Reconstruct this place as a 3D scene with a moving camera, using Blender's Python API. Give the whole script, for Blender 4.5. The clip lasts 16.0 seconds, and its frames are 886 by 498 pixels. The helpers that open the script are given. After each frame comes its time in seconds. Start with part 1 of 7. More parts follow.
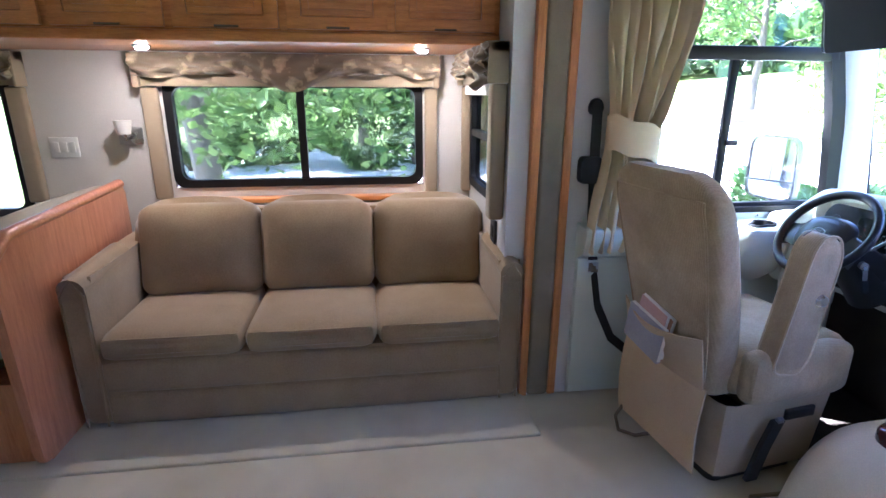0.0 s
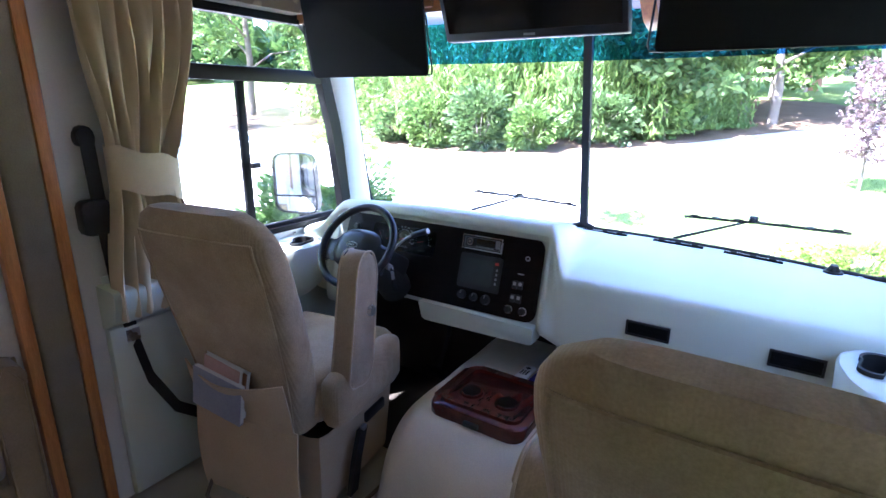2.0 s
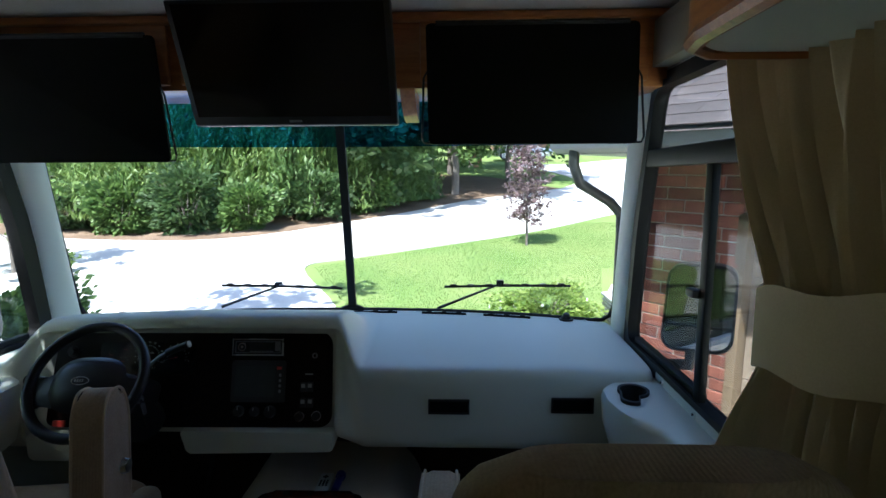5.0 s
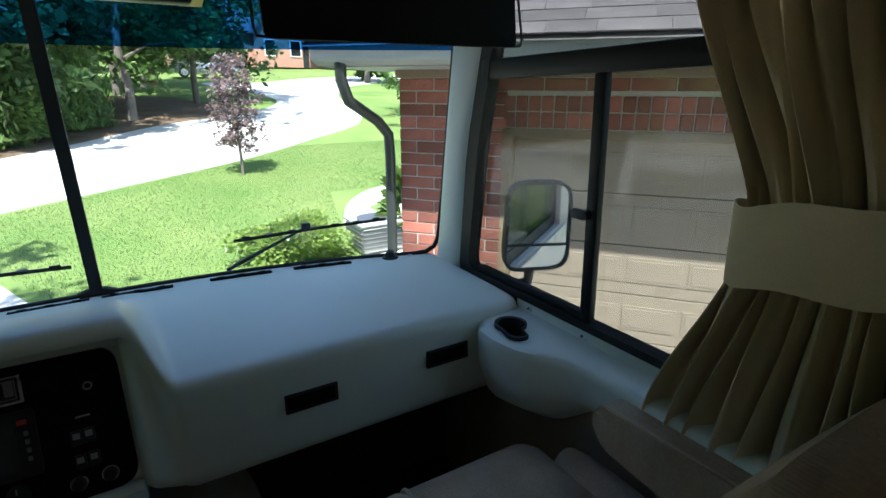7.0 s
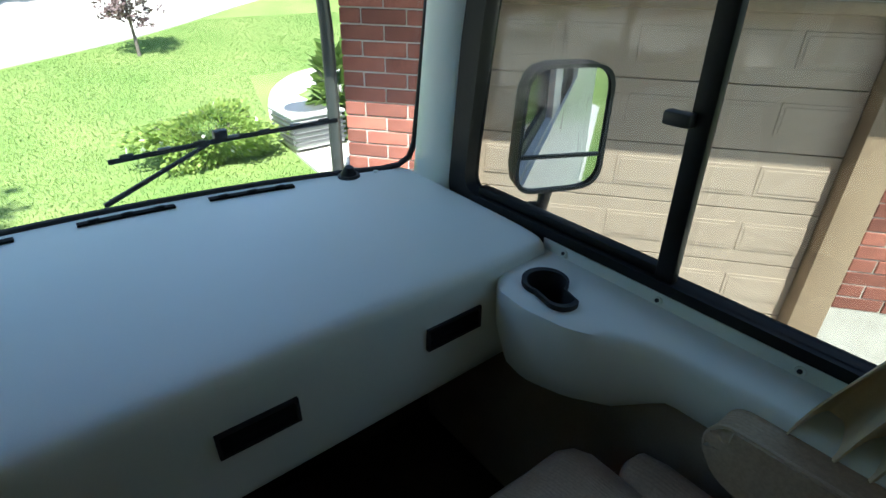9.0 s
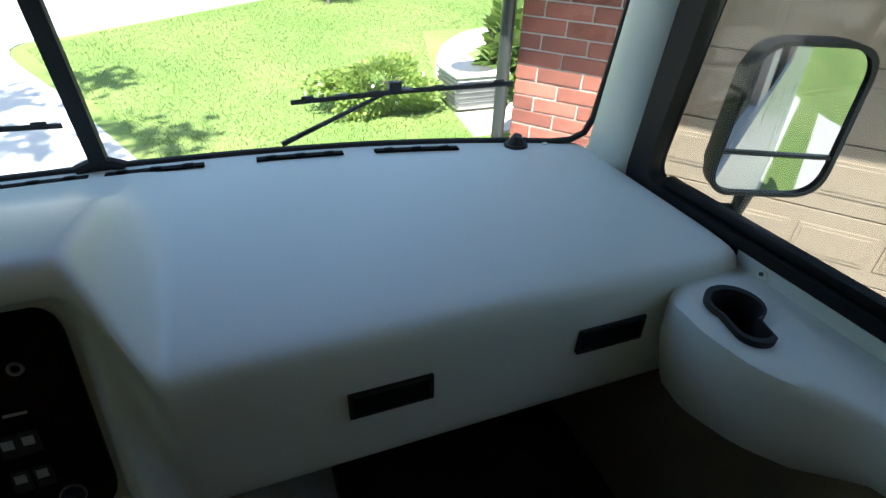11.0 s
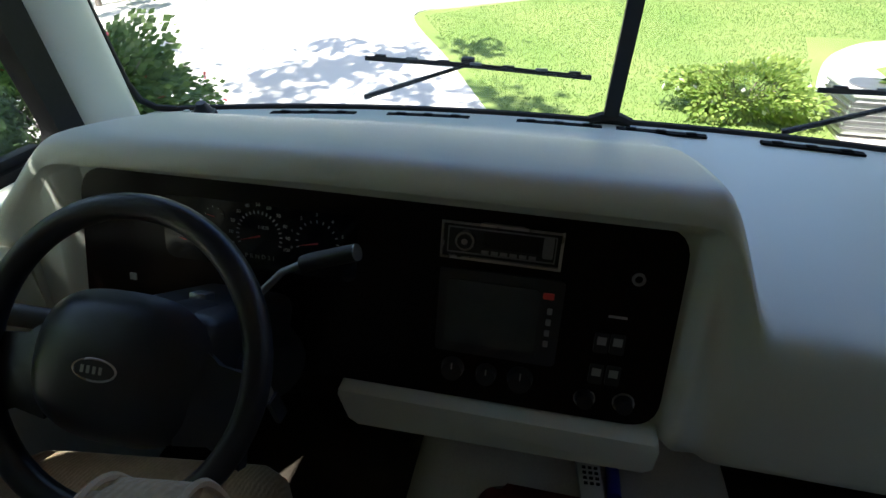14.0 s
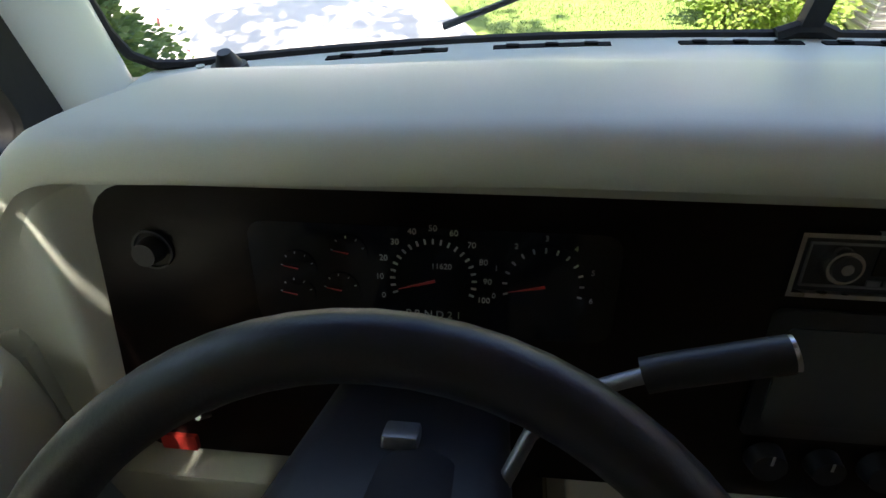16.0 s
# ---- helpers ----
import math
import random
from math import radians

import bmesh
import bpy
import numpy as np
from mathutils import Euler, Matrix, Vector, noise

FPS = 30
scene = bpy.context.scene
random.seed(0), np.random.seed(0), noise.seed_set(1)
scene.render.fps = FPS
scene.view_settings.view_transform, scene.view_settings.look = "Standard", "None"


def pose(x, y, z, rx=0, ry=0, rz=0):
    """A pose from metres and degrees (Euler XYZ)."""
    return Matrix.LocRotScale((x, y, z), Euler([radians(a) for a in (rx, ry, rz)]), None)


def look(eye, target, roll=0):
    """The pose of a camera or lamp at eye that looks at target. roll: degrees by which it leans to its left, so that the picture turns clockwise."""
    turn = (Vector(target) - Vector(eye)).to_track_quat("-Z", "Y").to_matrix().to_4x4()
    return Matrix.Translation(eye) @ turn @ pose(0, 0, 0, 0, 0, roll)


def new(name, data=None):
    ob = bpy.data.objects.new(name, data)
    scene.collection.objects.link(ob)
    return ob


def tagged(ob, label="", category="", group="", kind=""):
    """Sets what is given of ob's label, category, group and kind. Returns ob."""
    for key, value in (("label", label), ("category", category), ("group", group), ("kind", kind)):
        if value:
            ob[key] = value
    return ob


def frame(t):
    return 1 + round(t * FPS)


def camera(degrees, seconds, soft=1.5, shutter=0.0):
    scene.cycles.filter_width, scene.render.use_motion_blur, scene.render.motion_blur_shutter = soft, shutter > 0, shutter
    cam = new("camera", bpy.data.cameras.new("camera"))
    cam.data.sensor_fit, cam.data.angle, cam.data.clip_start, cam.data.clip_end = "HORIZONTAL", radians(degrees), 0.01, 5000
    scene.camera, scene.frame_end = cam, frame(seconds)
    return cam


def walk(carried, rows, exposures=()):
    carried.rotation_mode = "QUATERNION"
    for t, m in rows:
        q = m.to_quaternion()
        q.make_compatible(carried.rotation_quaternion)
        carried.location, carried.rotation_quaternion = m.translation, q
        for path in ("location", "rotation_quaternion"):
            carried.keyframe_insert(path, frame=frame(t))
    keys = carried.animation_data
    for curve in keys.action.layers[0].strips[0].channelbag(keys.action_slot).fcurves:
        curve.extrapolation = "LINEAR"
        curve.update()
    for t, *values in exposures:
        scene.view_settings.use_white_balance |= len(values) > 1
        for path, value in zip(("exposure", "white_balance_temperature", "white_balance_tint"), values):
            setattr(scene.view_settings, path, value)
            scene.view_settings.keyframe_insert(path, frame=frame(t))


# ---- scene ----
cam = camera(81.0, 16.0)
PATH = [
    (0, (1.051, -2.669, 1.491), (-0.846, -2.409, 0.914), 0.2),
    (0.5, (0.926, -2.604, 1.506), (-0.888, -2.170, 0.822), 0.2),
    (1, (0.833, -2.564, 1.598), (-0.916, -1.937, 0.857), -0.4),
    (1.5, (0.84, -2.474, 1.656), (-0.713, -1.467, 0.901), -0.6),
    (2.2, (0.771, -2.547, 1.539), (-0.025, -0.77, 1.081), 0.4),
    (2.5, (0.807, -2.567, 1.541), (0.277, -0.679, 1.151), -0.5),
    (3, (0.835, -2.609, 1.55), (0.514, -0.664, 1.216), -1.4),
    (3.5, (0.841, -2.641, 1.54), (0.557, -0.675, 1.311), -1.7),
    (6, (0.295, -2.266, 1.631), (0.653, -0.334, 1.259), 0.1),
    (6.5, (0.245, -2.147, 1.604), (0.918, -0.323, 1.133), -0.3),
    (7, (0.178, -2.007, 1.588), (1.149, -0.354, 1.019), -0.9),
    (7.5, (0.258, -1.827, 1.538), (1.317, -0.267, 0.871), -2.2),
    (8, (0.292, -1.653, 1.533), (1.431, -0.205, 0.756), -1.9),
    (10.5, (0.431, -1.358, 1.455), (1.216, 0.1, 0.334), 1.0),
    (11, (0.354, -1.339, 1.475), (0.959, 0.233, 0.397), 1.2),
    (11.5, (0.284, -1.321, 1.471), (0.673, 0.331, 0.413), 2.0),
    (12, (0.212, -1.323, 1.465), (0.386, 0.354, 0.389), 2.3),
    (12.5, (0.144, -1.335, 1.45), (0.137, 0.353, 0.378), 2.0),
    (13, (0.067, -1.329, 1.446), (-0.107, 0.331, 0.345), 1.3),
    (13.5, (-0.044, -1.341, 1.439), (-0.334, 0.31, 0.347), 1.3),
    (14, (-0.158, -1.347, 1.427), (-0.489, 0.28, 0.312), 0.8),
    (14.5, (-0.251, -1.34, 1.406), (-0.551, 0.284, 0.276), 0.1),
    (15, (-0.346, -1.239, 1.391), (-0.644, 0.35, 0.212), -2.2),
    (15.2, (-0.398, -1.193, 1.381), (-0.689, 0.374, 0.173), -2.6),
    (15.5, (-0.458, -1.108, 1.358), (-0.723, 0.446, 0.127), -3.3),
    (16, (-0.549, -1.043, 1.301), (-0.754, 0.464, 0.002), -2.3),
]
EXPOSURES = [(0.0, 4.85, 5150, 26), (1.2, 4.9, 5200, 26), (2.0, 4.05, 5300, 28), (2.5, 2.75, 5300, 21), (3.0, 2.25, 5350, 18), (3.7, 2.1, 5450, 16), (6.0, 1.5, 5750, 8), (8.0, 1.65, 5900, 3), (10.5, 1.95, 6200, 7), (11.1, 1.95, 6300, 8), (11.6, 1.75, 6450, 9), (12.5, 1.75, 6550, 9), (13.5, 1.75, 6550, 10), (14.5, 1.8, 6550, 11), (16.0, 2.35, 7200, 16)]
walk(cam, [(t, look(eye, target, roll)) for t, eye, target, roll in PATH], EXPOSURES)

# ---- light ----
SUN_WAY = Vector((0.25, 0.47, -0.85)).normalized()      # the way the sunlight travels
sun = new("sun", bpy.data.lights.new("sun", "SUN"))
sun.data.energy, sun.data.angle, sun.data.color = 5.0, radians(0.55), (1.0, 0.95, 0.87)
sun.rotation_euler = SUN_WAY.to_track_quat("-Z", "Y").to_euler()
world = bpy.data.worlds.new("world")
scene.world = world
world.use_nodes = True
sky = world.node_tree.nodes.new("ShaderNodeTexSky")
sky.sky_type, sky.sun_disc = "NISHITA", False
sky.sun_elevation = math.asin(-SUN_WAY.z)
sky.sun_rotation = math.atan2(-SUN_WAY.x, -SUN_WAY.y)
world.node_tree.links.new(sky.outputs[0], world.node_tree.nodes["Background"].inputs[0])
world.node_tree.nodes["Background"].inputs[1].default_value = 0.15


# ---- materials ----
def nodes_of(name):
    m = bpy.data.materials.new(name)
    m.use_nodes = True
    nt = m.node_tree
    return m, nt, nt.nodes["Principled BSDF"], nt.links.new


def noise_node(nt, link, scale, detail=4.0, rough=0.6, stretch=None):
    tc = nt.nodes.new("ShaderNodeTexCoord")
    n = nt.nodes.new("ShaderNodeTexNoise")
    n.inputs["Scale"].default_value, n.inputs["Detail"].default_value, n.inputs["Roughness"].default_value = scale, detail, rough
    if stretch:
        mp = nt.nodes.new("ShaderNodeMapping")
        mp.inputs["Scale"].default_value = stretch
        link(tc.outputs["Object"], mp.inputs["Vector"])
        link(mp.outputs[0], n.inputs["Vector"])
    else:
        link(tc.outputs["Object"], n.inputs["Vector"])
    return n


def ramp(nt, link, source, stops):
    r = nt.nodes.new("ShaderNodeValToRGB")
    while len(r.color_ramp.elements) < len(stops):
        r.color_ramp.elements.new(0.5)
    for e, (p, c) in zip(r.color_ramp.elements, stops):
        e.position, e.color = p, (*c, 1)
    link(source, r.inputs[0])
    return r


def mix(nt, link, a, b, fac, mode="MIX"):
    m = nt.nodes.new("ShaderNodeMix")
    m.data_type, m.blend_type = "RGBA", mode
    for s, v in ((m.inputs[0], fac), (m.inputs[6], a), (m.inputs[7], b)):
        if hasattr(v, "is_linked"):
            link(v, s)
        elif isinstance(v, tuple):
            s.default_value = (*v, 1)
        else:
            s.default_value = v
    return m.outputs[2]


def bump(nt, link, p, source, strength, dist):
    b = nt.nodes.new("ShaderNodeBump")
    b.inputs["Strength"].default_value, b.inputs["Distance"].default_value = strength, dist
    link(source, b.inputs["Height"])
    link(b.outputs[0], p.inputs["Normal"])


def surface(name, lo, hi, rough=0.6, big=3.0, fine=80.0, relief=0.2, dist=0.002, metal=0.0, stretch=None, vary=0.0, sheen=0.0, spec=0.5, rough_var=0.1):
    """Two scales of variation between two base colours, with fine relief."""
    m, nt, p, link = nodes_of(name)
    a = noise_node(nt, link, big, 3, 0.6, stretch)
    b = noise_node(nt, link, fine, 5, 0.65, stretch)
    add = nt.nodes.new("ShaderNodeMath")
    add.operation = "MULTIPLY_ADD"
    link(a.outputs[0], add.inputs[0])
    add.inputs[1].default_value = 0.55
    half = nt.nodes.new("ShaderNodeMath")
    half.operation = "MULTIPLY"
    link(b.outputs[0], half.inputs[0])
    half.inputs[1].default_value = 0.45
    link(half.outputs[0], add.inputs[2])
    col = ramp(nt, link, add.outputs[0], [(0.32, lo), (0.68, hi)]).outputs[0]
    if vary:
        oi = nt.nodes.new("ShaderNodeObjectInfo")
        hs = nt.nodes.new("ShaderNodeHueSaturation")
        mr = nt.nodes.new("ShaderNodeMapRange")
        mr.inputs[3].default_value, mr.inputs[4].default_value = 1 - vary, 1 + vary
        link(oi.outputs["Random"], mr.inputs[0])
        link(mr.outputs[0], hs.inputs["Value"])
        link(col, hs.inputs["Color"])
        col = hs.outputs[0]
    link(col, p.inputs["Base Color"])
    rr = nt.nodes.new("ShaderNodeMapRange")
    rr.inputs[3].default_value, rr.inputs[4].default_value = max(0.02, rough - rough_var), min(1, rough + rough_var)
    link(a.outputs[0], rr.inputs[0])
    link(rr.outputs[0], p.inputs["Roughness"])
    p.inputs["Metallic"].default_value = metal
    p.inputs["Specular IOR Level"].default_value = spec
    p.inputs["Sheen Weight"].default_value = sheen
    if relief:
        bump(nt, link, p, b.outputs[0], relief, dist)
    return m


def wood(name, dark, light, rough=0.35, axis=(14, 1.2, 14)):
    m, nt, p, link = nodes_of(name)
    g = noise_node(nt, link, 3.0, 6, 0.7, axis)
    f = noise_node(nt, link, 30.0, 4, 0.7, axis)
    c = ramp(nt, link, g.outputs[0], [(0.3, dark), (0.5, tuple((a + b) / 2 for a, b in zip(dark, light))), (0.72, light)]).outputs[0]
    c2 = ramp(nt, link, f.outputs[0], [(0.35, (0.7, 0.65, 0.6)), (0.6, (1, 1, 1))]).outputs[0]
    link(mix(nt, link, c, c2, 0.5, "MULTIPLY"), p.inputs["Base Color"])
    p.inputs["Roughness"].default_value = rough
    p.inputs["Coat Weight"].default_value, p.inputs["Coat Roughness"].default_value = 0.25, 0.2
    bump(nt, link, p, f.outputs[0], 0.12, 0.001)
    return m


def ribbed(name, lo, hi, axis=0, pitch=260.0, rough=0.9):
    """Corded upholstery: fine ribs along one axis, with broad colour variation."""
    m, nt, p, link = nodes_of(name)
    tc = nt.nodes.new("ShaderNodeTexCoord")
    w = nt.nodes.new("ShaderNodeTexWave")
    w.bands_direction = "XYZ"[axis]
    w.inputs["Scale"].default_value, w.inputs["Distortion"].default_value, w.inputs["Detail"].default_value = pitch / 6.28, 2.0, 2
    w.inputs["Detail Scale"].default_value = 3.0
    link(tc.outputs["Object"], w.inputs["Vector"])
    a = noise_node(nt, link, 5.0, 4)
    b = noise_node(nt, link, 160.0, 3)
    c = ramp(nt, link, a.outputs[0], [(0.35, lo), (0.68, hi)]).outputs[0]
    shade = ramp(nt, link, b.outputs[0], [(0.3, (0.72, 0.72, 0.72)), (0.65, (1, 1, 1))]).outputs[0]
    c = mix(nt, link, c, shade, 0.7, "MULTIPLY")
    link(c, p.inputs["Base Color"])
    p.inputs["Roughness"].default_value, p.inputs["Sheen Weight"].default_value = rough, 0.15
    bump(nt, link, p, w.outputs["Fac"], 0.45, 0.0015)
    return m


def glass(name, tint=(1, 1, 1), gloss=1.0):
    m, nt, p, link = nodes_of(name)
    nt.nodes.remove(p)
    t = nt.nodes.new("ShaderNodeBsdfTransparent")
    t.inputs[0].default_value = (*tint, 1)
    g = nt.nodes.new("ShaderNodeBsdfGlossy")
    g.inputs["Roughness"].default_value = 0.01
    f = nt.nodes.new("ShaderNodeLayerWeight")
    f.inputs[0].default_value = 0.5
    pw = nt.nodes.new("ShaderNodeMath")
    pw.operation = "POWER"
    pw.inputs[1].default_value = 4.5
    link(f.outputs["Facing"], pw.inputs[0])
    k = nt.nodes.new("ShaderNodeMath")
    k.operation = "MULTIPLY_ADD"
    k.inputs[1].default_value, k.inputs[2].default_value = 0.6 * gloss, 0.045 * gloss
    s = nt.nodes.new("ShaderNodeMixShader")
    link(pw.outputs[0], k.inputs[0])
    link(k.outputs[0], s.inputs[0])
    link(t.outputs[0], s.inputs[1])
    link(g.outputs[0], s.inputs[2])
    link(s.outputs[0], nt.nodes["Material Output"].inputs[0])
    return m


def glow(name, color, strength):
    m, nt, p, link = nodes_of(name)
    p.inputs["Base Color"].default_value = (*color, 1)
    p.inputs["Emission Color"].default_value = (*color, 1)
    p.inputs["Emission Strength"].default_value = strength
    return m


def floral(name):
    """Woven valance cloth: pale leaves scattered over taupe."""
    m, nt, p, link = nodes_of(name)
    v = nt.nodes.new("ShaderNodeTexVoronoi")
    v.inputs["Scale"].default_value = 11.0
    n = noise_node(nt, link, 9.0, 4)
    tc = nt.nodes.new("ShaderNodeTexCoord")
    warped = nt.nodes.new("ShaderNodeVectorMath")
    warped.operation = "MULTIPLY_ADD"
    link(n.outputs["Color"], warped.inputs[0])
    warped.inputs[1].default_value = (0.18, 0.18, 0.18)
    link(tc.outputs["Object"], warped.inputs[2])
    link(warped.outputs[0], v.inputs["Vector"])
    c = ramp(nt, link, v.outputs["Distance"], [(0.16, (0.46, 0.37, 0.24)), (0.34, (0.33, 0.26, 0.165)), (0.50, (0.17, 0.13, 0.085))]).outputs[0]
    w = noise_node(nt, link, 240.0, 2)
    link(mix(nt, link, c, w.outputs["Color"], 0.12, "OVERLAY"), p.inputs["Base Color"])
    p.inputs["Roughness"].default_value = 0.75
    p.inputs["Sheen Weight"].default_value = 0.3
    bump(nt, link, p, w.outputs[0], 0.25, 0.001)
    return m


def leafy(name, lo, hi, trans=0.35):
    m, nt, p, link = nodes_of(name)
    gi = nt.nodes.new("ShaderNodeNewGeometry")
    n = noise_node(nt, link, 1.3, 3)
    add = nt.nodes.new("ShaderNodeMath")
    add.operation = "MULTIPLY_ADD"
    link(gi.outputs["Random Per Island"], add.inputs[0])
    add.inputs[1].default_value = 0.6
    k = nt.nodes.new("ShaderNodeMath")
    k.operation = "MULTIPLY"
    k.inputs[1].default_value = 0.5
    link(n.outputs[0], k.inputs[0])
    link(k.outputs[0], add.inputs[2])
    c = ramp(nt, link, add.outputs[0], [(0.15, lo), (0.85, hi)]).outputs[0]
    link(c, p.inputs["Base Color"])
    p.inputs["Roughness"].default_value = 0.55
    t = nt.nodes.new("ShaderNodeBsdfTranslucent")
    link(c, t.inputs[0])
    s = nt.nodes.new("ShaderNodeMixShader")
    s.inputs[0].default_value = trans
    link(p.outputs[0], s.inputs[1])
    link(t.outputs[0], s.inputs[2])
    link(s.outputs[0], nt.nodes["Material Output"].inputs[0])
    return m


M_CARPET_PALE = surface("pale_engine_carpet", (0.62, 0.55, 0.45), (0.82, 0.75, 0.64), 0.95, 3.0, 220, 0.6, 0.004, sheen=0.2, spec=0.2)
M_CARPET = surface("beige_carpet", (0.45, 0.395, 0.28), (0.66, 0.60, 0.455), 0.95, 2.2, 220, 0.6, 0.004, sheen=0.2, spec=0.2)
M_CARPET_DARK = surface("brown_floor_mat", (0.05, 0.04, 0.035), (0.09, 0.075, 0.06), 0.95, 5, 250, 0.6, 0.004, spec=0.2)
M_WALL = surface("wallboard_cream", (0.62, 0.60, 0.57), (0.72, 0.70, 0.67), 0.7, 2.0, 120, 0.12, 0.001)
M_CEIL = surface("ceiling_vinyl", (0.66, 0.64, 0.60), (0.74, 0.72, 0.68), 0.8, 2.0, 90, 0.2, 0.001)
M_WOOD = wood("oak_honey", (0.46, 0.16, 0.04), (0.76, 0.33, 0.095), 0.32, (16, 1.4, 16))
M_WOOD_V = wood("oak_honey_upright", (0.50, 0.17, 0.045), (0.80, 0.34, 0.10), 0.32, (16, 16, 1.4))
M_WOOD_X = wood("oak_honey_cross", (0.42, 0.14, 0.038), (0.70, 0.29, 0.085), 0.32, (1.4, 16, 16))
M_WOOD_RED = wood("cherry_panel", (0.48, 0.18, 0.09), (0.68, 0.31, 0.17), 0.3, (16, 16, 1.4))
M_TAUPE = surface("taupe_carpet_and_shaded_moulding", (0.22, 0.18, 0.12), (0.32, 0.27, 0.19), 0.95, 6, 200, 0.5, 0.003, spec=0.2)
M_SOFA = surface("tan_suede", (0.25, 0.178, 0.10), (0.37, 0.275, 0.168), 0.9, 4.0, 130, 0.25, 0.0015, sheen=0.35, spec=0.2)
M_SEAT = ribbed("corded_tan_fabric", (0.385, 0.28, 0.172), (0.525, 0.40, 0.26))
M_SEAT_SIDE = surface("tan_vinyl_side", (0.43, 0.32, 0.205), (0.55, 0.43, 0.295), 0.6, 4.0, 150, 0.15, 0.001, sheen=0.1)
M_PIPING = surface("brown_piping", (0.10, 0.075, 0.05), (0.16, 0.12, 0.085), 0.7, 8, 100, 0)
M_FLORAL = floral("floral_valance_cloth")
M_VAL_TAUPE = surface("taupe_valance_cloth", (0.30, 0.235, 0.155), (0.40, 0.32, 0.22), 0.85, 5, 200, 0.3, 0.001, sheen=0.2)
M_CURTAIN = surface("cream_curtain_cloth", (0.60, 0.485, 0.30), (0.73, 0.605, 0.40), 0.9, 6, 260, 0.3, 0.0008, sheen=0.25, spec=0.2)
M_DASH = surface("cream_dash_plastic", (0.665, 0.71, 0.635), (0.73, 0.775, 0.695), 0.40, 2.0, 600, 0.25, 0.0005, spec=0.5)
M_DASH_PANEL = wood("dark_burl_panel", (0.003, 0.002, 0.0018), (0.011, 0.0055, 0.005), 0.28, (3, 9, 9))
M_DASH_PANEL.node_tree.nodes["Principled BSDF"].inputs["Coat Weight"].default_value = 0.05
M_DASH_PANEL.node_tree.nodes["Principled BSDF"].inputs["Specular IOR Level"].default_value = 0.16
M_TRAY = wood("cherry_gloss_tray", (0.05, 0.010, 0.008), (0.13, 0.030, 0.020), 0.12, (8, 3, 8))
M_BLACK = surface("black_plastic", (0.010, 0.010, 0.011), (0.022, 0.022, 0.024), 0.45, 8, 200, 0.15, 0.0005)
M_FRAME = surface("black_window_frame", (0.006, 0.006, 0.007), (0.012, 0.012, 0.013), 0.5, 8, 100, 0.05, spec=0.25)
M_RUBBER = surface("black_rubber", (0.012, 0.012, 0.012), (0.025, 0.025, 0.025), 0.7, 10, 200, 0.2, 0.001)
M_WHEEL = surface("navy_black_leather", (0.006, 0.0075, 0.012), (0.012, 0.014, 0.022), 0.36, 8, 320, 0.35, 0.0006)
M_VISOR = surface("black_visor_vinyl", (0.004, 0.004, 0.004), (0.008, 0.008, 0.008), 0.8, 6, 300, 0.2, 0.0008, spec=0.15)
M_SCREEN = surface("black_screen_glass", (0.004, 0.004, 0.005), (0.006, 0.006, 0.007), 0.08, 3, 30, 0)
M_SCREEN_GREY = surface("grey_monitor_glass", (0.055, 0.06, 0.058), (0.07, 0.075, 0.072), 0.25, 3, 30, 0)
M_CHROME = surface("brushed_metal", (0.45, 0.45, 0.46), (0.60, 0.60, 0.61), 0.28, 8, 200, 0.05, metal=1.0)
M_GREY_METAL = surface("grey_metal", (0.22, 0.22, 0.23), (0.32, 0.32, 0.33), 0.4, 8, 200, 0.05, metal=0.8)
M_WHITE = surface("white_plastic", (0.70, 0.69, 0.66), (0.78, 0.77, 0.74), 0.4, 4, 200, 0.05)
M_IVORY_MARK = surface("ivory_marking", (0.32, 0.32, 0.30), (0.40, 0.40, 0.37), 0.5, 4, 50, 0)
M_RED = surface("red_marking", (0.55, 0.04, 0.03), (0.65, 0.06, 0.05), 0.4, 4, 50, 0)
M_BELT = surface("black_belt_webbing", (0.012, 0.012, 0.013), (0.022, 0.022, 0.024), 0.6, 20, 500, 0.4, 0.0008)
M_PAPER = surface("white_paper", (0.66, 0.66, 0.66), (0.75, 0.75, 0.74), 0.7, 6, 100, 0.05)
M_BOOK = surface("brown_book_cover", (0.25, 0.11, 0.06), (0.36, 0.18, 0.10), 0.5, 6, 100, 0.1)
M_BOOK_PINK = surface("pink_book_cover", (0.50, 0.30, 0.27), (0.60, 0.38, 0.34), 0.5, 6, 100, 0.1)
M_BOOK_BLUE = surface("blue_grey_book_cover", (0.26, 0.27, 0.36), (0.36, 0.37, 0.46), 0.5, 6, 100, 0.1)
M_STICKER = surface("pale_blue_label", (0.55, 0.62, 0.68), (0.64, 0.70, 0.76), 0.5, 6, 100, 0)
M_BLUE = surface("blue_plastic", (0.02, 0.03, 0.25), (0.04, 0.05, 0.36), 0.3, 6, 100, 0)
M_MIRROR = surface("mirror_silver", (0.86, 0.87, 0.88), (0.88, 0.89, 0.90), 0.02, 2, 10, 0, metal=1.0, rough_var=0.0)
M_LAMP = glow("halogen_glow", (1.0, 0.86, 0.62), 30.0)
M_GLASS = glass("window_glass", (0.93, 0.95, 0.94))
M_GLASS_SIDE = glass("tinted_side_glass", (0.63, 0.65, 0.63), 0.55)
M_GLASS_HOUSE = glass("smoked_house_glass", (0.47, 0.49, 0.48), 1.0)
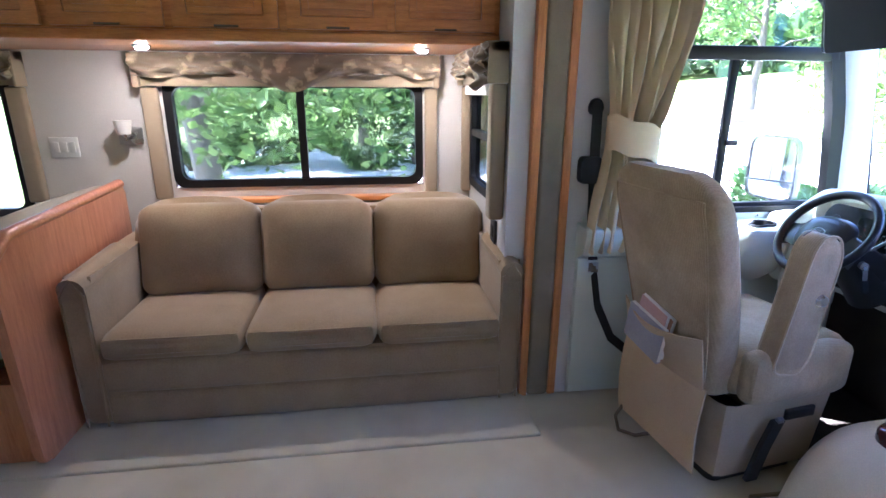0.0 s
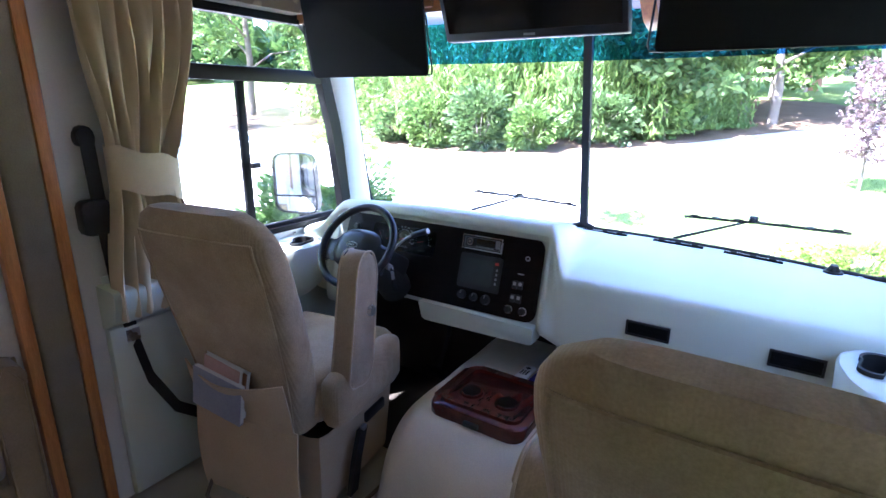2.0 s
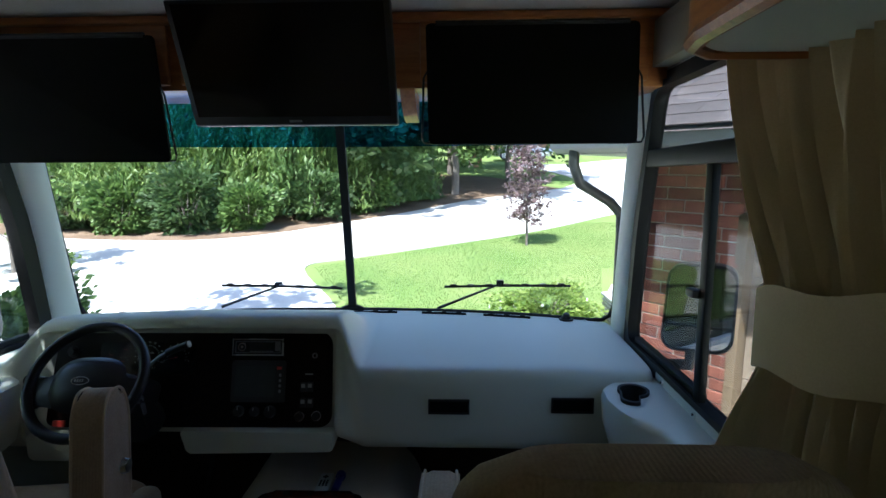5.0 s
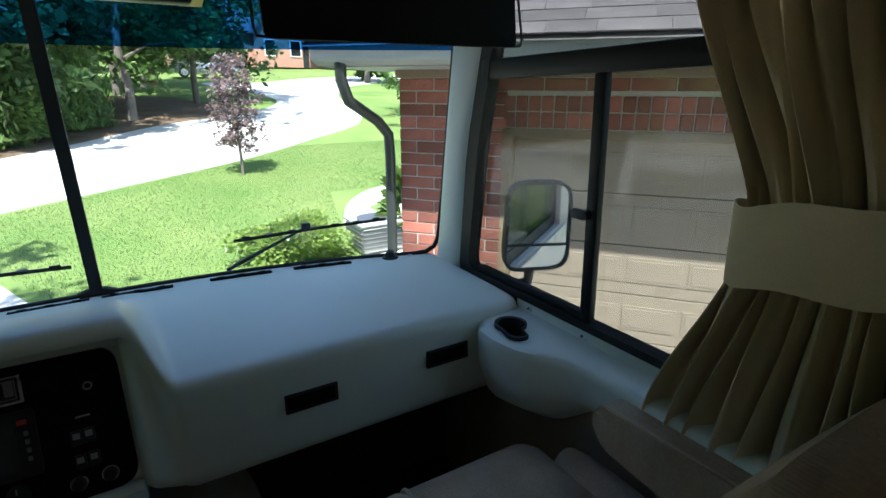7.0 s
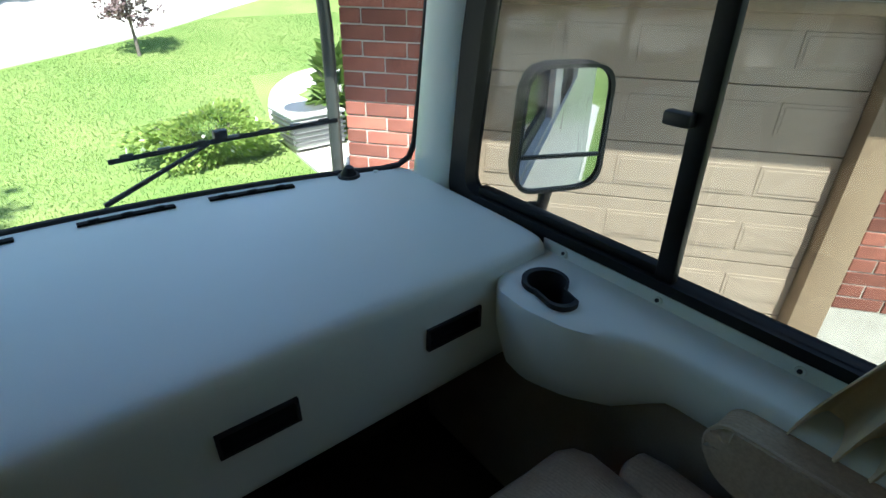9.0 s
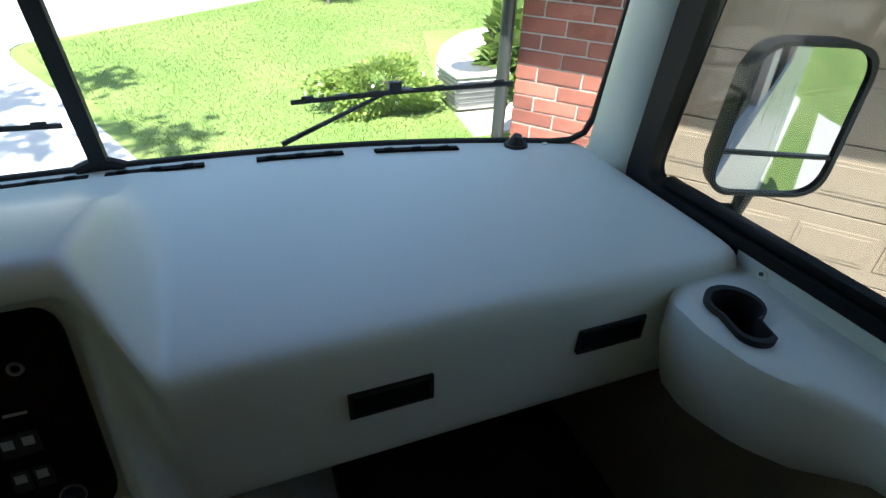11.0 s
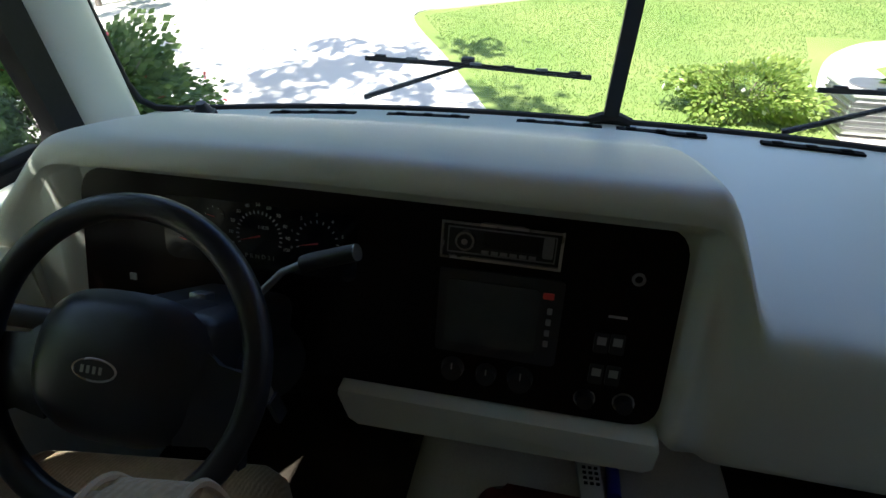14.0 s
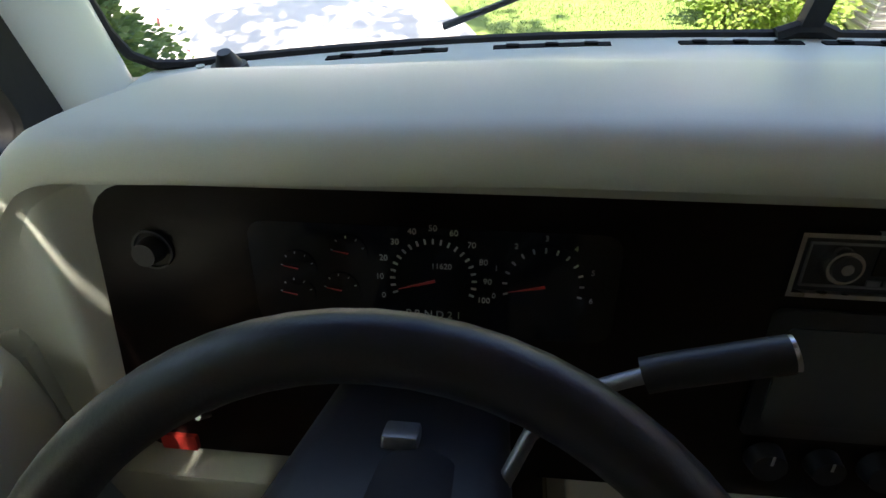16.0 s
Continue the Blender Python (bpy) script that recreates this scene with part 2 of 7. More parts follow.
M_TINT = glass("blue_shade_band", (0.035, 0.20, 0.58), 0.8)
M_GRASS = surface("lawn_soil", (0.082, 0.165, 0.035), (0.225, 0.262, 0.095), 0.95, 0.5, 26, 0.2, 0.01, spec=0.1)
M_BLADE = leafy("grass_blade", (0.085, 0.17, 0.032), (0.165, 0.245, 0.068), 0.4)
M_CONCRETE = surface("pale_concrete", (0.46, 0.44, 0.40), (0.57, 0.55, 0.51), 0.85, 0.6, 30, 0.3, 0.004)
M_MULCH = surface("brown_leaf_litter", (0.10, 0.065, 0.04), (0.26, 0.19, 0.13), 0.95, 1.4, 18, 0.8, 0.04, spec=0.1)
M_BRICK = surface("red_brick", (0.20, 0.066, 0.047), (0.40, 0.15, 0.105), 0.85, 14, 90, 0.6, 0.004, vary=0.38)
M_MORTAR = surface("pale_mortar", (0.46, 0.43, 0.38), (0.60, 0.57, 0.52), 0.95, 6, 120, 0.5, 0.003)
M_SHINGLE = surface("grey_brown_shingle", (0.10, 0.085, 0.088), (0.19, 0.16, 0.165), 0.95, 4, 160, 0.7, 0.004, vary=0.18)
M_GUTTER = surface("grey_painted_gutter", (0.35, 0.36, 0.35), (0.43, 0.44, 0.43), 0.5, 4, 80, 0.1)
M_DOWNSPOUT = surface("dark_green_downspout", (0.022, 0.028, 0.025), (0.04, 0.046, 0.043), 0.45, 4, 80, 0.1)
M_GARAGE = surface("tan_garage_door", (0.40, 0.315, 0.245), (0.46, 0.37, 0.29), 0.6, 2, 140, 0.15, 0.001)
M_JAMB = surface("brown_painted_jamb", (0.27, 0.19, 0.12), (0.34, 0.25, 0.165), 0.6, 3, 90, 0.2, 0.001)
M_BARK = surface("grey_bark", (0.10, 0.085, 0.07), (0.22, 0.19, 0.16), 0.95, 3, 22, 0.9, 0.03, stretch=(1, 1, 0.25))
M_LEAF = leafy("oak_leaf", (0.045, 0.10, 0.025), (0.17, 0.27, 0.07), 0.4)
M_LEAF_LIGHT = leafy("willow_leaf", (0.07, 0.14, 0.028), (0.23, 0.33, 0.085), 0.4)
M_LEAF_BRIGHT = leafy("bright_shrub_leaf", (0.13, 0.24, 0.04), (0.42, 0.52, 0.15), 0.55)
M_LEAF_DARK = leafy("woodland_leaf", (0.03, 0.07, 0.02), (0.11, 0.18, 0.06), 0.4)
M_LEAF_PURPLE = leafy("purple_leaf", (0.09, 0.055, 0.06), (0.28, 0.20, 0.20))
M_FLOWER = leafy("red_flower", (0.45, 0.03, 0.04), (0.75, 0.10, 0.10), 0.2)
M_RV_SKIN = surface("white_fibreglass_skin", (0.66, 0.65, 0.62), (0.74, 0.73, 0.70), 0.3, 2, 60, 0.05)
M_HOUSE_WALL = surface("far_brick_wall", (0.34, 0.17, 0.12), (0.48, 0.27, 0.20), 0.9, 2, 14, 0.3)
M_AC = surface("pale_grey_metal_case", (0.45, 0.46, 0.46), (0.55, 0.56, 0.56), 0.5, 3, 60, 0.1)


# ---- building helpers ----
BASE = {}


def thing(name, at, label, category, group="", kind=""):
    ob = new(name)
    ob.empty_display_size = 0.1
    ob.location = at
    BASE[ob.name] = Vector(at)
    return tagged(ob, label, category, group, kind)


def finish(bm, name, mats, smooth=0.7):
    bmesh.ops.recalc_face_normals(bm, faces=bm.faces)
    me = bpy.data.meshes.new(name)
    if smooth:
        for f in bm.faces:
            f.smooth = True
        for e in bm.edges:
            if len(e.link_faces) == 2 and e.calc_face_angle(0) > smooth:
                e.smooth = False
    bm.to_mesh(me)
    bm.free()
    for m in mats if isinstance(mats, (list, tuple)) else [mats]:
        me.materials.append(m)
    return me


def part(name, bm, material, parent, label="", smooth=0.7):
    """One mesh under a thing or a part; bm is given in world metres."""
    base = BASE[parent.name]
    bmesh.ops.translate(bm, vec=-base, verts=bm.verts)
    ob = new(name, finish(bm, name, material, smooth))
    ob.parent = parent
    BASE[ob.name] = base
    return tagged(ob, label)


def solid(name, bm, material, label="", category="", group="", kind="", smooth=0.7, base=(0, 0, 0)):
    """A thing that is one mesh; bm is given in world metres."""
    bmesh.ops.translate(bm, vec=-Vector(base), verts=bm.verts)
    ob = new(name, finish(bm, name, material, smooth))
    ob.location = base
    BASE[ob.name] = Vector(base)
    return tagged(ob, label, category, group, kind)


def box(x0, x1, y0, y1, z0, z1, bevel=0.0, seg=2, bm=None):
    bm = bm or bmesh.new()
    r = bmesh.ops.create_cube(bm, size=1.0)
    bmesh.ops.scale(bm, vec=(abs(x1 - x0), abs(y1 - y0), abs(z1 - z0)), verts=r["verts"])
    bmesh.ops.translate(bm, vec=((x0 + x1) / 2, (y0 + y1) / 2, (z0 + z1) / 2), verts=r["verts"])
    if bevel:
        edges = list({e for v in r["verts"] for e in v.link_edges})
        bmesh.ops.bevel(bm, geom=edges, offset=bevel, segments=seg, affect="EDGES", profile=0.5)
    return bm


def rounded(points, r, n=5):
    """A polygon with its corners rounded; points are 2D."""
    out = []
    k = len(points)
    for i in range(k):
        p, a, b = Vector(points[i]), Vector(points[i - 1]), Vector(points[(i + 1) % k])
        da, db = (a - p), (b - p)
        c = min(r, da.length * 0.45, db.length * 0.45)
        s, e = p + da.normalized() * c, p + db.normalized() * c
        for j in range(n + 1):
            t = j / n
            out.append(tuple((1 - t) ** 2 * s + 2 * t * (1 - t) * p + t * t * e))
    return out


def lay(p, plane, d):
    return {"x": (d, p[0], p[1]), "y": (p[0], d, p[1]), "z": (p[0], p[1], d)}[plane]


def prism(points, plane, d0, d1, bm=None, bevel=0.0):
    """A flat 2D outline in the plane at right angles to an axis, given thickness from d0 to d1."""
    bm = bm or bmesh.new()
    lo = [bm.verts.new(lay(p, plane, d0)) for p in points]
    hi = [bm.verts.new(lay(p, plane, d1)) for p in points]
    n = len(points)
    faces = [bm.faces.new(lo), bm.faces.new(hi)]
    for i in range(n):
        bm.faces.new((lo[i], lo[(i + 1) % n], hi[(i + 1) % n], hi[i]))
    if bevel:
        edges = list({e for f in faces for e in f.edges})
        bmesh.ops.bevel(bm, geom=edges, offset=bevel, segments=2, affect="EDGES", profile=0.5)
    return bm


def ring(outer, inner, plane, d0, d1, bm=None):
    """A frame between two outlines with as many points, given thickness."""
    bm = bm or bmesh.new()
    n = len(outer)
    v = [[bm.verts.new(lay(p, plane, d)) for p in line] for line in (outer, inner) for d in (d0, d1)]
    for i in range(n):
        j = (i + 1) % n
        for a, b in ((0, 1), (1, 3), (3, 2), (2, 0)):
            bm.faces.new((v[a][i], v[a][j], v[b][j], v[b][i]))
    return bm


def tube(points, r, sides=8, bm=None, closed=False, r_end=None):
    """A round bar along a line of points."""
    bm = bm or bmesh.new()
    pts = [Vector(p) for p in points]
    n = len(pts)
    rings, up = [], None
    for i, p in enumerate(pts):
        if closed:
            d = pts[(i + 1) % n] - pts[i - 1]
        else:
            d = pts[min(i + 1, n - 1)] - pts[max(i - 1, 0)]
        d.normalize()
        if up is None:
            up = d.orthogonal().normalized()
        up = (up - d * up.dot(d)).normalized()
        side = d.cross(up)
        rr = r if r_end is None else r + (r_end - r) * i / (n - 1)
        rings.append([bm.verts.new(p + (up * math.cos(a) + side * math.sin(a)) * rr) for a in (2 * math.pi * k / sides for k in range(sides))])
    for i in range(n if closed else n - 1):
        a, b = rings[i], rings[(i + 1) % n]
        for k in range(sides):
            bm.faces.new((a[k], a[(k + 1) % sides], b[(k + 1) % sides], b[k]))
    if not closed:
        bm.faces.new(rings[0])
        bm.faces.new(rings[-1])
    return bm


def strap(points, across, width, thick, bm=None):
    """A flat band along a line; across is the way of its width."""
    bm = bm or bmesh.new()
    pts = [Vector(p) for p in points]
    w = Vector(across).normalized() * width / 2
    rows = []
    for i, p in enumerate(pts):
        d = (pts[min(i + 1, len(pts) - 1)] - pts[max(i - 1, 0)]).normalized()
        nrm = d.cross(w).normalized() * thick / 2
        rows.append([bm.verts.new(q) for q in (p - w - nrm, p + w - nrm, p + w + nrm, p - w + nrm)])
    for a, b in zip(rows, rows[1:]):
        for k in range(4):
            bm.faces.new((a[k], a[(k + 1) % 4], b[(k + 1) % 4], b[k]))
    bm.faces.new(rows[0])
    bm.faces.new(rows[-1])
    return bm


def disc(centre, axis, r, depth, sides=24, r2=None, bm=None):
    """A cylinder or cone from centre along axis."""
    bm = bm or bmesh.new()
    a = Vector(axis).normalized()
    u = a.orthogonal().normalized()
    v = a.cross(u)
    c = Vector(centre)
    r2 = r if r2 is None else r2
    lo = [bm.verts.new(c + (u * math.cos(t) + v * math.sin(t)) * r) for t in (2 * math.pi * k / sides for k in range(sides))]
    hi = [bm.verts.new(c + a * depth + (u * math.cos(t) + v * math.sin(t)) * r2) for t in (2 * math.pi * k / sides for k in range(sides))]
    bm.faces.new(lo)
    bm.faces.new(hi)
    for k in range(sides):
        bm.faces.new((lo[k], lo[(k + 1) % sides], hi[(k + 1) % sides], hi[k]))
    return bm


def sheet(fn, nu, nv, bm=None, thick=0.0):
    """A grid surface of fn(u, v), u and v from 0 to 1."""
    bm = bm or bmesh.new()
    g = [[bm.verts.new(fn(i / nu, j / nv)) for j in range(nv + 1)] for i in range(nu + 1)]
    faces = [bm.faces.new((g[i][j], g[i + 1][j], g[i + 1][j + 1], g[i][j + 1])) for i in range(nu) for j in range(nv)]
    if thick:
        bmesh.ops.recalc_face_normals(bm, faces=faces)
        bmesh.ops.solidify(bm, geom=faces, thickness=thick)
    return bm


def pillow(x0, x1, y0, y1, z0, z1, r, puff=0.0, cuts=6, bm=None):
    """A soft block: rounded edges and bulging faces."""
    bm = bm or bmesh.new()
    b2 = bmesh.new()
    box(-0.5, 0.5, -0.5, 0.5, -0.5, 0.5, bm=b2)
    bmesh.ops.subdivide_edges(b2, edges=b2.edges[:], cuts=cuts, use_grid_fill=True)
    sx, sy, sz = (x1 - x0) / 2, (y1 - y0) / 2, (z1 - z0) / 2
    for v in b2.verts:
        p = [v.co[0] * 2, v.co[1] * 2, v.co[2] * 2]
        q = []
        for k, s in enumerate((sx, sy, sz)):
            others = [abs(p[m]) for m in range(3) if m != k]
            soft = (1 - others[0] ** 2) * (1 - others[1] ** 2)
            q.append(p[k] * (s + (puff * soft if abs(p[k]) > 0.99 else 0)))
        inner = Vector((max(-sx + r, min(sx - r, q[0])), max(-sy + r, min(sy - r, q[1])), max(-sz + r, min(sz - r, q[2]))))
        d = Vector(q) - inner
        if d.length > r and d.length > 1e-6:
            over = d.length - r
            corner = sum(1 for c in d if abs(c) > 1e-5)
            d = d.normalized() * (r if corner > 1 else d.length)
        v.co = inner + d + Vector(((x0 + x1) / 2, (y0 + y1) / 2, (z0 + z1) / 2))
    me = bpy.data.meshes.new("tmp")
    b2.to_mesh(me)
    b2.free()
    bm.from_mesh(me)
    bpy.data.meshes.remove(me)
    return bm


def carve(bm, cutter):
    """The closed mesh bm with the closed mesh cutter taken out of it."""
    pair = []
    for b in (bm, cutter):
        bmesh.ops.recalc_face_normals(b, faces=b.faces)
        me = bpy.data.meshes.new("tmp")
        b.to_mesh(me)
        b.free()
        pair.append(new("tmp", me))
    cut = pair[0].modifiers.new("cut", "BOOLEAN")
    cut.operation, cut.object = "DIFFERENCE", pair[1]
    me = bpy.data.meshes.new_from_object(pair[0].evaluated_get(bpy.context.evaluated_depsgraph_get()))
    out = bmesh.new()
    out.from_mesh(me)
    for ob in pair:
        bpy.data.objects.remove(ob)
    bpy.data.meshes.remove(me)
    return out


def turn(bm, centre, rz=0, rx=0, ry=0, verts=None):
    m = Matrix.Translation(centre) @ Euler((radians(rx), radians(ry), radians(rz))).to_matrix().to_4x4() @ Matrix.Translation(-Vector(centre))
    bmesh.ops.transform(bm, matrix=m, verts=verts or bm.verts)
    return bm


def ease(t):
    t = max(0.0, min(1.0, t))
    return t * t * (3 - 2 * t)


def lerp(a, b, t):
    return a + (b - a) * t


def between(table, x):
    """A value read off a short table of (x, value) rows."""
    for (xa, va), (xb, vb) in zip(table, table[1:]):
        if x <= xb:
            return lerp(va, vb, max(0.0, (x - xa) / (xb - xa)))
    return table[-1][1]


# ---- the coach: shell ----
HALF, CEIL, FLOOR = 1.22, 2.13, 0.0
SLIDE_X, BACK_Y = -2.18, -5.6

solid("floor", box(-HALF, HALF, BACK_Y, -0.25, -0.06, 0, bm=None), M_CARPET, "beige cut-pile carpet floor of the coach", "floor", kind="structure")
solid("slide_floor", box(SLIDE_X, -0.88, BACK_Y, -1.95, -0.05, 0.014, 0.012, 3), M_CARPET, "raised beige carpeted floor edge of the slide-out", "floor", kind="structure")
solid("ceiling", box(-HALF - 0.05, HALF + 0.05, BACK_Y, -0.36, CEIL, CEIL + 0.05), M_CEIL, "pale padded vinyl ceiling of the coach", "ceiling", kind="structure")
solid("wall_back", box(SLIDE_X - 0.05, HALF + 0.05, BACK_Y - 0.05, BACK_Y, -0.06, CEIL), M_WALL, "plain cream wall closing the coach", "wall", kind="structure")

# opening for the side windows of the cab, as (y, z)
WIN = [(-0.372, 0.905), (-1.56, 0.905), (-1.56, 1.945), (-0.578, 1.945), (-0.432, 1.40)]


def cab_side(s, name, rear):
    """A side wall of the cab with its slanted window opening and the pillar beside the windscreen."""
    x0, x1 = s * HALF, s * (HALF + 0.05)
    root = thing(name, (s * HALF, -0.8, 0), "cream side wall of the cab around a black-framed window", "wall", kind="structure")
    part("lower_panel", prism([(-0.20, -0.05), (rear, -0.05), (rear, 0.905), (-0.372, 0.905), (-0.20, 0.905)], "x", x0, x1), M_WALL, root)
    part("upper_panel", prism([(-0.36, 1.945), (rear, 1.945), (rear, CEIL), (-0.40, CEIL)], "x", x0, x1), M_WALL, root)
    part("rear_panel", prism([(-1.56, 0.905), (rear, 0.905), (rear, 1.945), (-1.56, 1.945)], "x", x0, x1), M_WALL, root)
    # pillar: a padded cover that narrows upwards
    def cover(u, v):
        z = lerp(0.90, 2.02, v)
        yf, yb = lerp(-0.205, -0.395, v), between([(0, -0.362), (0.45, -0.428), (1, -0.597)], v)
        a = math.pi * u
        mid, half = (yf + yb) / 2, (yf - yb) / 2
        return (s * (HALF + 0.03 - 0.042 * math.sin(a) ** 0.6), mid + half * math.cos(a), z)
    part("pillar_cover", sheet(cover, 14, 8, thick=0.02), M_DASH, root, "smooth cream plastic pillar cover")
    return root


cab_side(-1, "wall_driver_side", -1.77)
cab_side(1, "wall_passenger_side", -1.80)


def side_window(s, name):
    x0, x1 = s * (HALF - 0.012), s * (HALF + 0.024)
    root = thing(name, (s * HALF, -1.0, 0.905), "black aluminium cab side window with sliding pane and upper light", "window", kind="structure")
    inner = [(-0.455, 0.965), (-1.50, 0.965), (-1.50, 1.895), (-0.640, 1.895), (-0.515, 1.40)]
    part("window_frame", ring(rounded(WIN, 0.07, 6), rounded(inner, 0.055, 6), "x", x0, x1), M_FRAME, root)
    part("window_frame", ring(rounded([(-0.425, 0.945), (-1.52, 0.945), (-1.52, 1.915), (-0.615, 1.915), (-0.480, 1.40)], 0.06, 6), rounded(inner, 0.055, 6), "x", x0 - s * 0.012, x0 + s * 0.004), M_FRAME, root)
    part("transom_bar", box(x0 - s * 0.010, x1, -1.51, -0.535, 1.635, 1.695, 0.006), M_FRAME, root)
    part("sliding_stile", box(x0 - s * 0.004, x0 + s * 0.020, -1.062, -1.022, 0.955, 1.64, 0.006), M_FRAME, root)
    part("pane_rail", box(x0 + s * 0.004, x1 - s * 0.004, -1.04, -0.50, 0.955, 0.985, 0.004), M_FRAME, root)
    part("latch", box(x0 - s * 0.025, x0, -1.035, -0.985, 1.26, 1.285, 0.005), M_BLACK, root)
    xg = s * (HALF + 0.012)
    for pts in ([(-0.45, 0.96), (-1.05, 0.96), (-1.05, 1.65), (-0.565, 1.65)], [(-1.05, 0.96), (-1.51, 0.96), (-1.51, 1.65), (-1.05, 1.65)], [(-0.565, 1.68), (-1.51, 1.68), (-1.51, 1.90), (-0.61, 1.90)]):
        part("pane", prism(pts, "x", xg, xg + s * 0.004), M_GLASS_SIDE if s > 0 else M_GLASS, root)
    return root


side_window(-1, "window_1")
side_window(1, "window_2")

# ---- windscreen ----
def screen(x, z, out=0.0):
    """A place on the curved, raked glass."""
    return Vector((x, 0.030 - 0.205 * abs(x / 1.19) ** 2.4 - 0.185 * (z - 0.97) + out, z))


windscreen = thing("windscreen", (0, 0, 0.96), "wide curved two-piece windscreen with a blue shade band", "window", kind="structure")
def ws(u, v, z0, z1, out=0.0, xm=1.215):
    x = lerp(-xm, xm, u)
    z = lerp(z0, z1, v)
    return screen(x, z, out)


part("pane", sheet(lambda u, v: ws(u / 2, v, 0.935, 1.99), 16, 6), M_GLASS, windscreen)
part("pane", sheet(lambda u, v: ws(0.5 + u / 2, v, 0.935, 1.99), 16, 6), M_GLASS, windscreen)
part("shade_band", sheet(lambda u, v: ws(u, v, 1.74 + 0.0 * u, 1.99, -0.006), 32, 3), M_TINT, windscreen, "translucent blue shade band")
part("centre_bar", strap([screen(0, z, -0.016) for z in (0.93, 1.2, 1.5, 1.8, 2.0)], (1, 0, 0), 0.036, 0.026), M_RUBBER, windscreen)
part("foot_seal", tube([screen(0, 0.955, -0.02) + Vector((dx, 0, dz)) for dx, dz in ((-0.05, 0), (-0.02, 0.012), (0.02, 0.012), (0.05, 0))], 0.016, 8), M_RUBBER, windscreen)
part("lower_seal", tube([screen(lerp(-1.15, 1.15, i / 40), 0.953, -0.010) for i in range(41)], 0.011, 8), M_RUBBER, windscreen)
for s, e in ((-1, 0.06), (1, 0.056)):
    part("side_seal", tube([screen(s * (q + e), z, -0.012) for q, z in ((1.07, 0.956), (1.115, 0.962), (1.145, 0.985), (1.157, 1.03), (1.16, 1.2), (1.16, 1.6), (1.155, 1.98))], 0.0095, 8), M_RUBBER, windscreen)
solid("trim_windscreen_head", box(-HALF, HALF, -0.42, -0.18, 1.97, CEIL + 0.05, 0.02), M_CEIL, "padded vinyl head above the windscreen", "trim", kind="structure")
# cowl and nose outside, under the glass
nose = bmesh.new()
sheet(lambda u, v: screen(lerp(-1.24, 1.24, u), 0.94, 0.0) + Vector((0, between([(0, 0.0), (0.25, 0.10), (0.5, 0.17), (1, 0.20)], v), between([(0, 0.0), (0.25, -0.06), (0.5, -0.25), (1, -1.1)], v))), 24, 8, bm=nose)
solid("coach_nose", nose, M_RV_SKIN, "white fibreglass nose of the coach below the windscreen", "wall", kind="structure")
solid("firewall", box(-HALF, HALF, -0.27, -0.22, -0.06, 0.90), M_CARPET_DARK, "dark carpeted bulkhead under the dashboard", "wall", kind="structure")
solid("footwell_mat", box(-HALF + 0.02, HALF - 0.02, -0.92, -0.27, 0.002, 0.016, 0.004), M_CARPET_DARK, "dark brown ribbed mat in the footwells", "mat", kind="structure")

# ---- slide-out with sofa ----
END_Y = -2.06
solid("slide_ceiling", box(SLIDE_X, -HALF, BACK_Y, END_Y, 2.0, 2.05), M_CEIL, "pale ceiling of the slide-out", "ceiling", kind="structure")
solid("header_trim", box(-HALF - 0.05, -HALF, BACK_Y, -1.93, 2.0, CEIL, 0.0), M_WALL, "cream header above the slide-out opening", "trim", kind="structure")

SW = [(-3.82, 0.945), (-2.355, 0.945), (-2.355, 1.56), (-3.82, 1.56)]      # sofa window
DW = [(-5.3, 0.80), (-4.60, 0.80), (-4.60, 1.56), (-5.3, 1.56)]            # dinette window
slide_wall = thing("wall_slide_out", (SLIDE_X, -3.6, 0), "cream outer wall of the slide-out with two windows", "wall", kind="structure")
for y0, y1, z0, z1 in ((BACK_Y, END_Y, -0.05, 0.80), (DW[1][0], END_Y, 0.80, 0.945), (BACK_Y, END_Y, 1.56, 2.05), (BACK_Y, DW[0][0], 0.80, 1.56), (DW[1][0], SW[0][0], 0.945, 1.56), (SW[1][0], END_Y, 0.945, 1.56)):
    part("wall_panel", box(SLIDE_X - 0.05, SLIDE_X, y0, y1, z0, z1), M_WALL, slide_wall)
EW = [(-2.12, 0.95), (-1.42, 0.95), (-1.42, 1.56), (-2.12, 1.56)]          # window in the end wall, as (x, z)
end_wall = thing("wall_slide_end", (-1.7, END_Y, 0), "cream end wall of the slide-out with a narrow window", "wall", kind="structure")
for x0, x1, z0, z1 in ((SLIDE_X, -1.24, -0.05, 0.95), (SLIDE_X, -1.24, 1.56, 2.05), (SLIDE_X, EW[0][0], 0.95, 1.56), (EW[1][0], -1.24, 0.95, 1.56)):
    part("wall_panel", box(x0, x1, END_Y, END_Y + 0.05, z0, z1), M_WALL, end_wall)


